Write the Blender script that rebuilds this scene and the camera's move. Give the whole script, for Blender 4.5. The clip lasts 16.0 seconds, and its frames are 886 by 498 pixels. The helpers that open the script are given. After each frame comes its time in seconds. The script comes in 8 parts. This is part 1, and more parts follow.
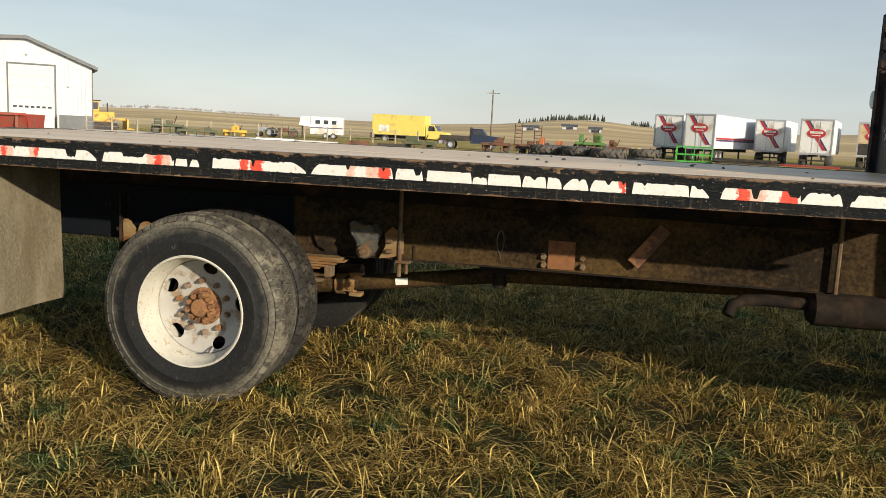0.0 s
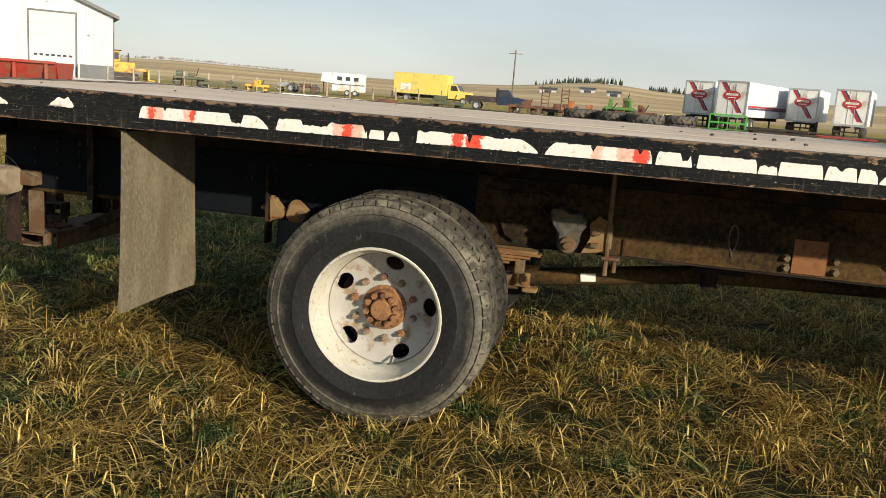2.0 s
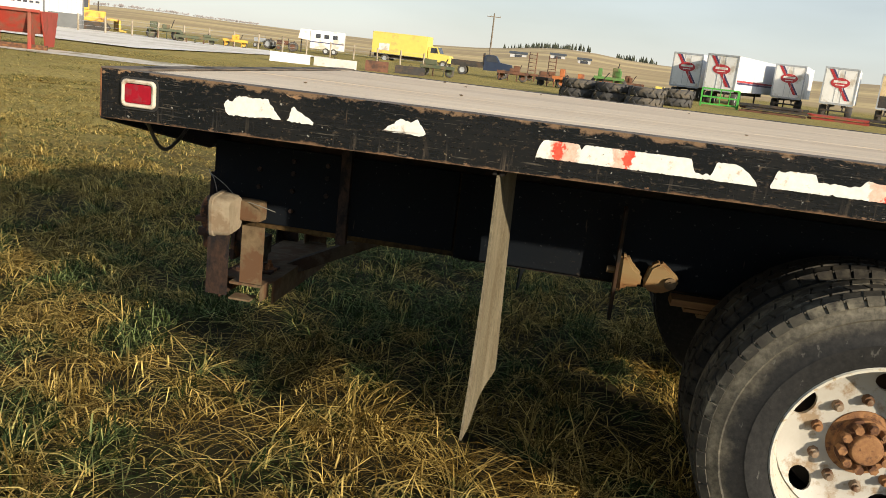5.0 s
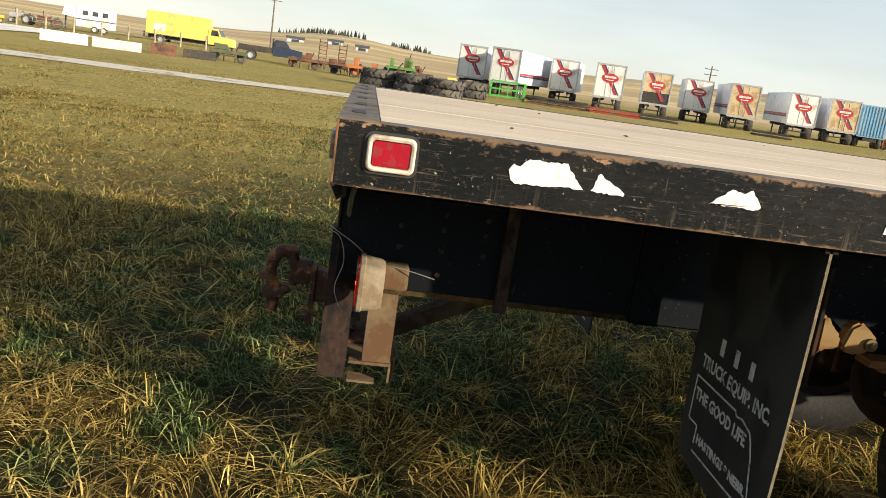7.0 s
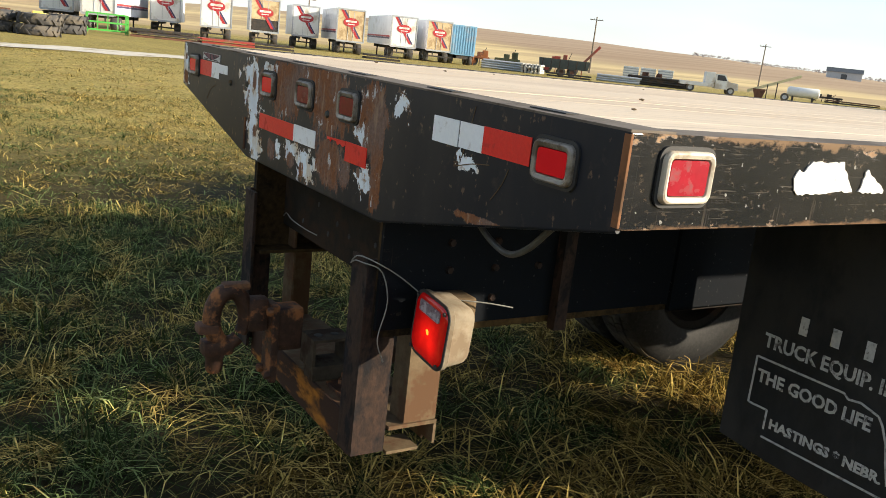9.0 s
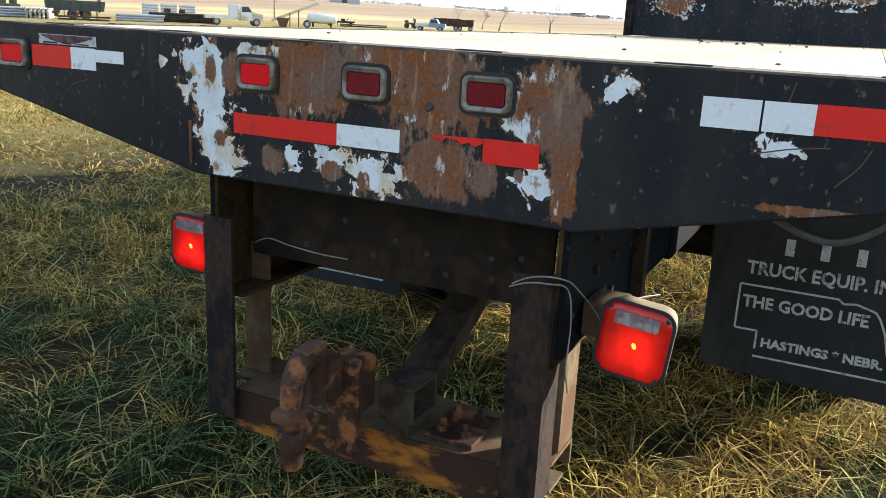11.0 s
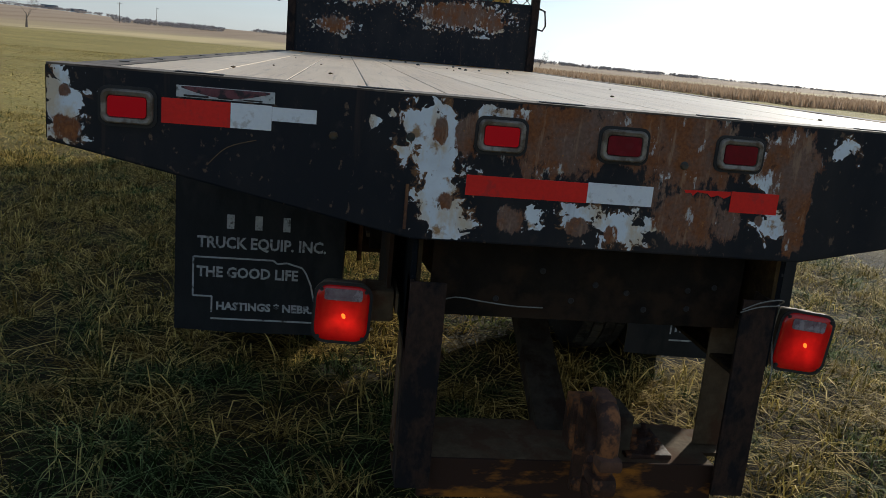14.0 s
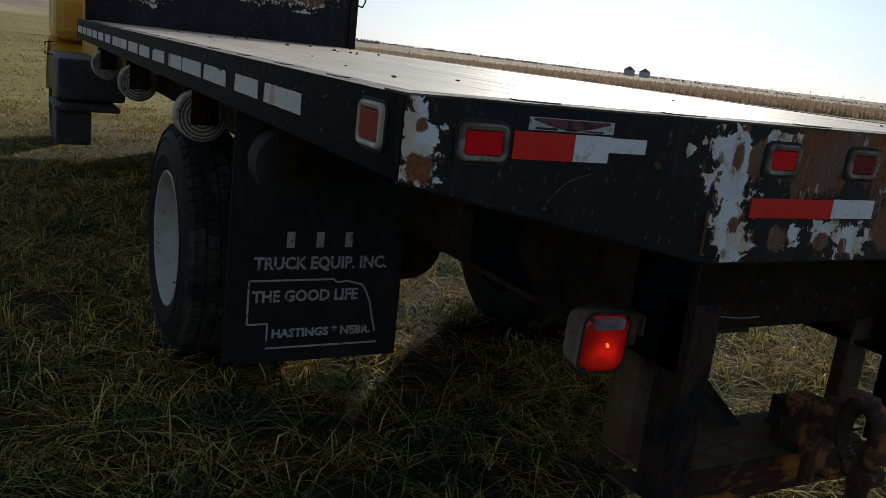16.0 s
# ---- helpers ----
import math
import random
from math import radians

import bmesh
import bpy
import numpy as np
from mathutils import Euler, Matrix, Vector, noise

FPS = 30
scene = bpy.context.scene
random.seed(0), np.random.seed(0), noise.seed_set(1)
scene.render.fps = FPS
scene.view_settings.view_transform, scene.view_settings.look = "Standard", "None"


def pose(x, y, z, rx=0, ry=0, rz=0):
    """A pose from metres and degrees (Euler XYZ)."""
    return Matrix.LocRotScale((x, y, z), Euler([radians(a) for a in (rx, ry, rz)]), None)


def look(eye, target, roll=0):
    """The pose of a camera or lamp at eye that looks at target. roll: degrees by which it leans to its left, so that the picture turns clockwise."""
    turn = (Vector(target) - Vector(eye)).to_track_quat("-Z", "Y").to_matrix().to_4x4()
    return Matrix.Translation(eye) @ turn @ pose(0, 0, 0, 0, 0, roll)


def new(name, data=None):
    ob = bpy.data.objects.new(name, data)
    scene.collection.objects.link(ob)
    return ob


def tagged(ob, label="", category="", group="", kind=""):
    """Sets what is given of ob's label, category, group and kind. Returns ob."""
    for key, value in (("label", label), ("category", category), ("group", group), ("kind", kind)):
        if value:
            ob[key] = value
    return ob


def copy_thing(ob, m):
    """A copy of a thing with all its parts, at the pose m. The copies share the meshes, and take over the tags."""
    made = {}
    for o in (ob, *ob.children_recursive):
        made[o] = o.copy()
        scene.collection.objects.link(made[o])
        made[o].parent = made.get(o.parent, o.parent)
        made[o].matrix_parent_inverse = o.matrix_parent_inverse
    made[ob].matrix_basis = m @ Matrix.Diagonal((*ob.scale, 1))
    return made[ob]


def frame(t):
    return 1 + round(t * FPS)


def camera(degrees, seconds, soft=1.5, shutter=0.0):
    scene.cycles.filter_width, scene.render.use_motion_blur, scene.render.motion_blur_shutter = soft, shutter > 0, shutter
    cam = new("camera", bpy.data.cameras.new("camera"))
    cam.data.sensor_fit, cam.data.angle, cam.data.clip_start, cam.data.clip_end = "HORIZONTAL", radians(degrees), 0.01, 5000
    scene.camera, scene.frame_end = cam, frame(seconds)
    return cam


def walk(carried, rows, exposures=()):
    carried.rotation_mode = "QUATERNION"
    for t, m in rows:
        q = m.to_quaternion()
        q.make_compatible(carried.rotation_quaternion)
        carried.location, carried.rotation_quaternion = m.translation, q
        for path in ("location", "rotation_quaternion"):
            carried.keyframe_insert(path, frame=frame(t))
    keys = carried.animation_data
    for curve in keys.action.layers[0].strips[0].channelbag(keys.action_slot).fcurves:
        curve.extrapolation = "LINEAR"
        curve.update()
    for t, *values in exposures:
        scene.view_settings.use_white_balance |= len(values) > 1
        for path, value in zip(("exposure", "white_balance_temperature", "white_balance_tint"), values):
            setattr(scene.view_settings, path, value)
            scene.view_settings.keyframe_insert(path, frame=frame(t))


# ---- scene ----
cam = camera(55.6, 16.0, soft=0.7)
PATH = [
    (0, (4.554, -3.92, 1.513), (4.173, -1.977, 1.231), 2.8),
    (0.5, (4.259, -3.831, 1.509), (3.924, -1.886, 1.187), 3.1),
    (1, (3.984, -3.613, 1.483), (3.588, -1.684, 1.131), 2.7),
    (1.5, (3.752, -3.45, 1.494), (3.334, -1.527, 1.136), 3.3),
    (2, (3.418, -3.337, 1.492), (3.022, -1.413, 1.116), 4.4),
    (2.5, (3.146, -3.249, 1.488), (2.724, -1.33, 1.111), 4.9),
    (3, (2.798, -3.036, 1.5), (2.383, -1.117, 1.118), 4.2),
    (3.5, (2.446, -2.916, 1.488), (2.047, -0.995, 1.1), 4.6),
    (4, (2.041, -2.8, 1.498), (1.677, -0.878, 1.082), 5.2),
    (4.2, (1.936, -2.698, 1.511), (1.568, -0.784, 1.061), 5.2),
    (6.3, (0.558, -2.086, 1.527), (0.581, -0.133, 1.095), 9.2),
    (6.5, (0.419, -2.039, 1.5), (0.498, -0.086, 1.078), 9.0),
    (7, (0.055, -1.906, 1.505), (0.281, 0.037, 1.086), 8.4),
    (7.5, (-0.227, -1.6, 1.472), (0.167, 0.316, 1.056), 7.2),
    (8, (-0.479, -1.39, 1.478), (0.218, 0.437, 1.061), 7.5),
    (8.5, (-0.749, -1.174, 1.484), (0.166, 0.545, 1.027), 7.0),
    (8.7, (-0.81, -1.075, 1.466), (0.16, 0.612, 1.005), 6.8),
    (10.8, (-1.424, 0.207, 1.429), (0.254, 1.158, 0.903), 3.0),
    (11, (-1.486, 0.303, 1.423), (0.247, 1.15, 0.896), 2.8),
    (11.5, (-1.719, 0.555, 1.445), (0.119, 1.153, 0.929), 3.1),
    (12, (-1.731, 0.79, 1.41), (0.162, 1.187, 0.904), 3.2),
    (12.5, (-1.76, 0.991, 1.438), (0.172, 1.182, 0.96), 3.7),
    (13, (-1.897, 1.304, 1.434), (0.045, 1.342, 0.957), 4.0),
    (13.5, (-1.894, 1.572, 1.424), (0.054, 1.502, 0.977), 4.7),
    (14, (-1.809, 1.847, 1.45), (0.122, 1.587, 1.001), 5.2),
    (14.5, (-1.787, 2.203, 1.453), (0.098, 1.718, 0.995), 6.0),
    (15, (-1.678, 2.47, 1.423), (0.158, 1.819, 0.971), 6.7),
    (15.5, (-1.475, 2.725, 1.436), (0.305, 1.934, 0.981), 6.4),
    (16, (-1.311, 3.062, 1.441), (0.392, 2.118, 0.985), 6.6),
]
walk(cam, [(t, look(eye, target, roll)) for t, eye, target, roll in PATH], [(0, 0.42, 6550, 10), (4, 0.48, 6600, 10), (6.5, 0.82, 6850, 10), (8.5, 0.98, 6750, 10), (11, 1.64, 5950, 8), (11.5, 1.27, 5900, 8), (12, 0.86, 5850, 8), (12.5, 0.74, 5850, 8), (13.5, 0.35, 5850, 8), (14.5, -0.10, 5850, 9), (16, -0.46, 5800, 9)])

# ---- light: low winter sun ahead of the truck, clear hazy sky ----
SUN_AZ, SUN_EL = radians(-40.0), radians(16.9)
world = bpy.data.worlds.new("sky")
scene.world = world
world.use_nodes = True
sky = world.node_tree.nodes.new("ShaderNodeTexSky")
sky.sky_type = "NISHITA"
sky.sun_disc = False
sky.sun_elevation = SUN_EL
sky.sun_rotation = radians(90.0) - SUN_AZ
sky.air_density, sky.dust_density, sky.ozone_density = 1.0, 0.3, 1.5


def hazy_sky(tree, clear):
    """A thin even veil of haze and high cloud over the clear sky, pale at the horizon and deeper overhead."""
    def node(kind, **values):
        n = tree.nodes.new(kind)
        for socket, v in values.items():
            n.inputs[socket].default_value = v
        return n
    coord = node("ShaderNodeTexCoord")
    split = node("ShaderNodeSeparateXYZ")
    tree.links.new(coord.outputs["Generated"], split.inputs[0])
    ramp = node("ShaderNodeValToRGB")
    tree.links.new(split.outputs["Z"], ramp.inputs[0])
    stops = ((0.0, (0.95, 1.02, 1.05)), (0.07, (0.88, 0.98, 1.04)), (0.22, (0.70, 0.83, 0.97)), (0.5, (0.53, 0.65, 0.82)), (1.0, (0.39, 0.48, 0.64)))
    while len(ramp.color_ramp.elements) < len(stops):
        ramp.color_ramp.elements.new(0.5)
    for e, (at, c) in zip(ramp.color_ramp.elements, stops):
        e.position, e.color = at, (*c, 1.0)
    stretch = node("ShaderNodeMapping", Scale=(1.2, 1.2, 6.0))
    tree.links.new(coord.outputs["Generated"], stretch.inputs[0])
    cloud = node("ShaderNodeTexNoise", Scale=2.4, Detail=4.0, Roughness=0.5)
    tree.links.new(stretch.outputs[0], cloud.inputs["Vector"])
    veil = node("ShaderNodeMapRange", **{"From Min": 0.35, "From Max": 0.7, "To Min": 4.3, "To Max": 5.1})
    tree.links.new(cloud.outputs["Fac"], veil.inputs["Value"])
    toward = node("ShaderNodeVectorMath")
    toward.operation = "DOT_PRODUCT"
    tree.links.new(coord.outputs["Generated"], toward.inputs[0])
    toward.inputs[1].default_value = (math.cos(SUN_AZ) * math.cos(SUN_EL), math.sin(SUN_AZ) * math.cos(SUN_EL), math.sin(SUN_EL))
    front = node("ShaderNodeMath")
    front.operation = "MAXIMUM"
    tree.links.new(toward.outputs["Value"], front.inputs[0])
    front.inputs[1].default_value = 0.0
    glare = node("ShaderNodeMath")
    glare.operation = "POWER"
    tree.links.new(front.outputs[0], glare.inputs[0])
    glare.inputs[1].default_value = 8.0
    halo = node("ShaderNodeMapRange", **{"To Min": 1.0, "To Max": 3.4})
    tree.links.new(glare.outputs[0], halo.inputs["Value"])
    bright = node("ShaderNodeMath")
    bright.operation = "MULTIPLY"
    tree.links.new(veil.outputs["Result"], bright.inputs[0])
    tree.links.new(halo.outputs["Result"], bright.inputs[1])
    lit = node("ShaderNodeVectorMath")
    lit.operation = "SCALE"
    tree.links.new(ramp.outputs["Color"], lit.inputs[0])
    tree.links.new(bright.outputs[0], lit.inputs["Scale"])
    blend = node("ShaderNodeMix", Factor=0.80)
    blend.data_type = "RGBA"
    tree.links.new(clear.outputs["Color"], blend.inputs[6])
    tree.links.new(lit.outputs["Vector"], blend.inputs[7])
    tree.links.new(blend.outputs[2], tree.nodes["Background"].inputs["Color"])


hazy_sky(world.node_tree, sky)
world.node_tree.nodes["Background"].inputs["Strength"].default_value = 0.105
sun = new("sun", bpy.data.lights.new("sun", "SUN"))
sun.data.energy, sun.data.angle, sun.data.color = 5.0, radians(0.9), (1.0, 0.87, 0.68)
sun.matrix_world = look((60 * math.cos(SUN_AZ), 60 * math.sin(SUN_AZ), 60 * math.tan(SUN_EL)), (0, 0, 0))

# ---- small building kit ----


def to_object(name, bm, material, parent=None, smooth=False):
    me = bpy.data.meshes.new(name)
    bm.normal_update()
    bm.to_mesh(me)
    bm.free()
    for m in material if isinstance(material, (list, tuple)) else [material]:
        me.materials.append(m)
    if smooth:
        me.polygons.foreach_set("use_smooth", [True] * len(me.polygons))
        me.set_sharp_from_angle(angle=radians(38))
    ob = new(name, me)
    ob.parent = parent
    return ob


def part(name, bm, material, parent, label="", smooth=False):
    """One mesh under a thing or under a part."""
    return tagged(to_object(name, bm, material, parent, smooth), label)


def thing(name, label, category, m=None, group=""):
    ob = new(name)
    ob.empty_display_size = 0.2
    if m is not None:
        ob.matrix_world = m
    return tagged(ob, label, category, group)


def box(bm, x0, x1, y0, y1, z0, z1, bevel=0.0, m=None, mat=0):
    r = bmesh.ops.create_cube(bm, size=1)
    vs = r["verts"]
    for v in vs:
        v.co = Vector(((x0 + x1) / 2 + v.co.x * (x1 - x0), (y0 + y1) / 2 + v.co.y * (y1 - y0), (z0 + z1) / 2 + v.co.z * (z1 - z0)))
        if m is not None:
            v.co = m @ v.co
    faces = {f for v in vs for f in v.link_faces}
    for f in faces:
        f.material_index = mat
    if bevel:
        edges = list({e for v in vs for e in v.link_edges})
        bmesh.ops.bevel(bm, geom=edges, offset=bevel, segments=2, affect="EDGES", profile=0.6)
    return bm


def cyl(bm, a, b, r0, r1=None, n=16, caps=True, mat=0):
    """A cylinder or cone from a to b."""
    a, b = Vector(a), Vector(b)
    r1 = r0 if r1 is None else r1
    q = (b - a).to_track_quat("Z", "Y").to_matrix()
    rings = []
    for c, r in ((a, r0), (b, r1)):
        rings.append([bm.verts.new(c + q @ Vector((r * math.cos(2 * math.pi * i / n), r * math.sin(2 * math.pi * i / n), 0))) for i in range(n)])
    for i in range(n):
        f = bm.faces.new((rings[0][i], rings[0][(i + 1) % n], rings[1][(i + 1) % n], rings[1][i]))
        f.material_index = mat
    if caps:
        bm.faces.new(rings[0][::-1]).material_index = mat
        bm.faces.new(rings[1]).material_index = mat
    return bm


def tube(bm, points, r, n=8, closed=False, mat=0):
    """A bent pipe, hose or wire along points."""
    pts = [Vector(p) for p in points]
    rings, up = [], Vector((0.13, 0.21, 0.97))
    for i, p in enumerate(pts):
        d = (pts[min(i + 1, len(pts) - 1)] - pts[max(i - 1, 0)]) if not closed else (pts[(i + 1) % len(pts)] - pts[i - 1])
        d.normalize()
        s = d.cross(up).normalized()
        u = s.cross(d)
        rr = r[i] if isinstance(r, (list, tuple)) else r
        rings.append([bm.verts.new(p + rr * (math.cos(2 * math.pi * k / n) * s + math.sin(2 * math.pi * k / n) * u)) for k in range(n)])
    m = len(rings)
    for i in range(m if closed else m - 1):
        for k in range(n):
            f = bm.faces.new((rings[i][k], rings[i][(k + 1) % n], rings[(i + 1) % m][(k + 1) % n], rings[(i + 1) % m][k]))
            f.material_index = mat
    if not closed:
        bm.faces.new(rings[0][::-1]), bm.faces.new(rings[-1])
    return bm


def prism(bm, outline, a, b, axis="x", mat=0, m=None):
    """A flat outline drawn out from a to b along an axis. The outline's pairs are the two other axes in order."""
    def at(p, d):
        v = {"x": (d, p[0], p[1]), "y": (p[0], d, p[1]), "z": (p[0], p[1], d)}[axis]
        return m @ Vector(v) if m is not None else v
    lo, hi = [bm.verts.new(at(p, a)) for p in outline], [bm.verts.new(at(p, b)) for p in outline]
    fs = [bm.faces.new(lo[::-1]), bm.faces.new(hi)]
    for i in range(len(lo)):
        fs.append(bm.faces.new((lo[i], lo[(i + 1) % len(lo)], hi[(i + 1) % len(lo)], hi[i])))
    for f in fs:
        f.material_index = mat
    bmesh.ops.recalc_face_normals(bm, faces=fs)
    return bm


def lathe(bm, profile, centre, axis="y", n=48, mat=0, close=False):
    """Turns pairs of (radius, offset along the axis) round an axis through centre."""
    c = Vector(centre)
    rings = []
    for r, o in profile:
        ring = []
        for i in range(n):
            a = 2 * math.pi * i / n
            p = {"y": (r * math.cos(a), o, r * math.sin(a)), "x": (o, r * math.cos(a), r * math.sin(a)), "z": (r * math.cos(a), r * math.sin(a), o)}[axis]
            ring.append(bm.verts.new(c + Vector(p)))
        rings.append(ring)
    fs = []
    for j in range(len(rings) - (0 if close else 1)):
        for i in range(n):
            fs.append(bm.faces.new((rings[j][i], rings[j][(i + 1) % n], rings[(j + 1) % len(rings)][(i + 1) % n], rings[(j + 1) % len(rings)][i])))
    for f in fs:
        f.material_index = mat
    bmesh.ops.recalc_face_normals(bm, faces=fs)
    return bm


def channel(bm, x0, x1, y0, y1, z0, z1, open_side="+y", t=0.008):
    """A steel C section along x, its web on the side away from open_side."""
    if open_side == "+y":
        box(bm, x0, x1, y0, y0 + t, z0, z1)
        box(bm, x0, x1, y0 + t, y1, z0, z0 + t), box(bm, x0, x1, y0 + t, y1, z1 - t, z1)
    else:
        box(bm, x0, x1, y1 - t, y1, z0, z1)
        box(bm, x0, x1, y0, y1 - t, z0, z0 + t), box(bm, x0, x1, y0, y1 - t, z1 - t, z1)
    return bm


def rounded(w, h, r, n=4):
    """The outline of a rectangle with round corners, about its middle."""
    out = []
    for cx, cy, a0 in ((w / 2 - r, h / 2 - r, 0), (-w / 2 + r, h / 2 - r, 90), (-w / 2 + r, -h / 2 + r, 180), (w / 2 - r, -h / 2 + r, 270)):
        for i in range(n + 1):
            a = radians(a0 + 90 * i / n)
            out.append((cx + r * math.cos(a), cy + r * math.sin(a)))
    return out


NEW = bmesh.new

# ---- materials ----


class Nodes:
    """A short way to write a node material."""

    def __init__(self, name, rough=0.6, metal=0.0, spec=0.5):
        self.m = bpy.data.materials.new(name)
        self.m.use_nodes = True
        self.t = self.m.node_tree
        self.p = self.t.nodes["Principled BSDF"]
        self.p.inputs["Roughness"].default_value = rough
        self.p.inputs["Metallic"].default_value = metal
        self.p.inputs["Specular IOR Level"].default_value = spec
        self.tex = self.t.nodes.new("ShaderNodeTexCoord")

    def put(self, socket, value):
        if isinstance(value, bpy.types.NodeSocket):
            self.t.links.new(value, socket)
        else:
            socket.default_value = value

    def coord(self, scale=(1, 1, 1), which="Object", move=(0, 0, 0)):
        n = self.t.nodes.new("ShaderNodeMapping")
        n.inputs["Scale"].default_value = scale
        n.inputs["Location"].default_value = move
        self.put(n.inputs["Vector"], self.tex.outputs[which])
        return n.outputs["Vector"]

    def noise(self, scale, detail=4.0, rough=0.6, stretch=(1, 1, 1), which="Object", warp=0.0, move=(0, 0, 0)):
        n = self.t.nodes.new("ShaderNodeTexNoise")
        n.inputs["Scale"].default_value, n.inputs["Detail"].default_value = scale, detail
        n.inputs["Roughness"].default_value, n.inputs["Distortion"].default_value = rough, warp
        self.put(n.inputs["Vector"], self.coord(stretch, which, move))
        return n.outputs["Fac"]

    def ramp(self, value, lo, hi, a=0.0, b=1.0):
        n = self.t.nodes.new("ShaderNodeMapRange")
        n.inputs["From Min"].default_value, n.inputs["From Max"].default_value = lo, hi
        n.inputs["To Min"].default_value, n.inputs["To Max"].default_value = a, b
        self.put(n.inputs["Value"], value)
        return n.outputs["Result"]

    def math(self, op, a, b=0.0):
        n = self.t.nodes.new("ShaderNodeMath")
        n.operation = op
        self.put(n.inputs[0], a), self.put(n.inputs[1], b)
        return n.outputs[0]

    def mix(self, fac, a, b):
        n = self.t.nodes.new("ShaderNodeMix")
        n.data_type = "RGBA"
        self.put(n.inputs["Factor"], fac)
        for s, v in ((n.inputs[6], a), (n.inputs[7], b)):
            self.put(s, v if isinstance(v, bpy.types.NodeSocket) else (*v, 1.0))
        return n.outputs[2]

    def field(self, name):
        n = self.t.nodes.new("ShaderNodeAttribute")
        n.attribute_name = name
        return n.outputs["Fac"]

    def colour(self, c):
        self.put(self.p.inputs["Base Color"], c if isinstance(c, bpy.types.NodeSocket) else (*c, 1.0))

    def rough(self, r):
        self.put(self.p.inputs["Roughness"], r)

    def bump(self, height, strength=0.3, dist=0.01):
        n = self.t.nodes.new("ShaderNodeBump")
        n.inputs["Strength"].default_value, n.inputs["Distance"].default_value = strength, dist
        self.put(n.inputs["Height"], height)
        self.put(self.p.inputs["Normal"], n.outputs["Normal"])

    def random(self, island=False):
        if island:
            return self.t.nodes.new("ShaderNodeNewGeometry").outputs["Random Per Island"]
        return self.t.nodes.new("ShaderNodeObjectInfo").outputs["Random"]


def worn(name, a, b, scale=8.0, rough=0.6, metal=0.0, bump=0.15, dirt=None, dirt_scale=2.0, dirt_from=0.52, stretch=(1, 1, 1), spec=0.5):
    """A plain worn surface: two tones at a fine scale, and dirt or rust in larger patches."""
    k = Nodes(name, rough, metal, spec)
    fine = k.noise(scale, 6, 0.65, stretch)
    c = k.mix(k.ramp(fine, 0.35, 0.65), a, b)
    big = k.noise(dirt_scale, 5, 0.65, stretch, move=(3.1, 1.7, 0.4))
    if dirt is not None:
        mask = k.ramp(k.math("ADD", big, k.math("MULTIPLY", fine, 0.25)), dirt_from + 0.1, dirt_from + 0.2)
        c = k.mix(mask, c, dirt)
        k.rough(k.ramp(mask, 0, 1, rough, min(1.0, rough + 0.25)))
    else:
        k.rough(k.ramp(big, 0.3, 0.7, max(0.05, rough - 0.1), min(1.0, rough + 0.1)))
    k.colour(c)
    k.bump(fine, bump, 0.004)
    return k.m


PRIMER = (0.76, 0.83, 0.89)
BLACK_PAINT = (0.005, 0.0068, 0.0095)
DUST = (0.17, 0.125, 0.075)


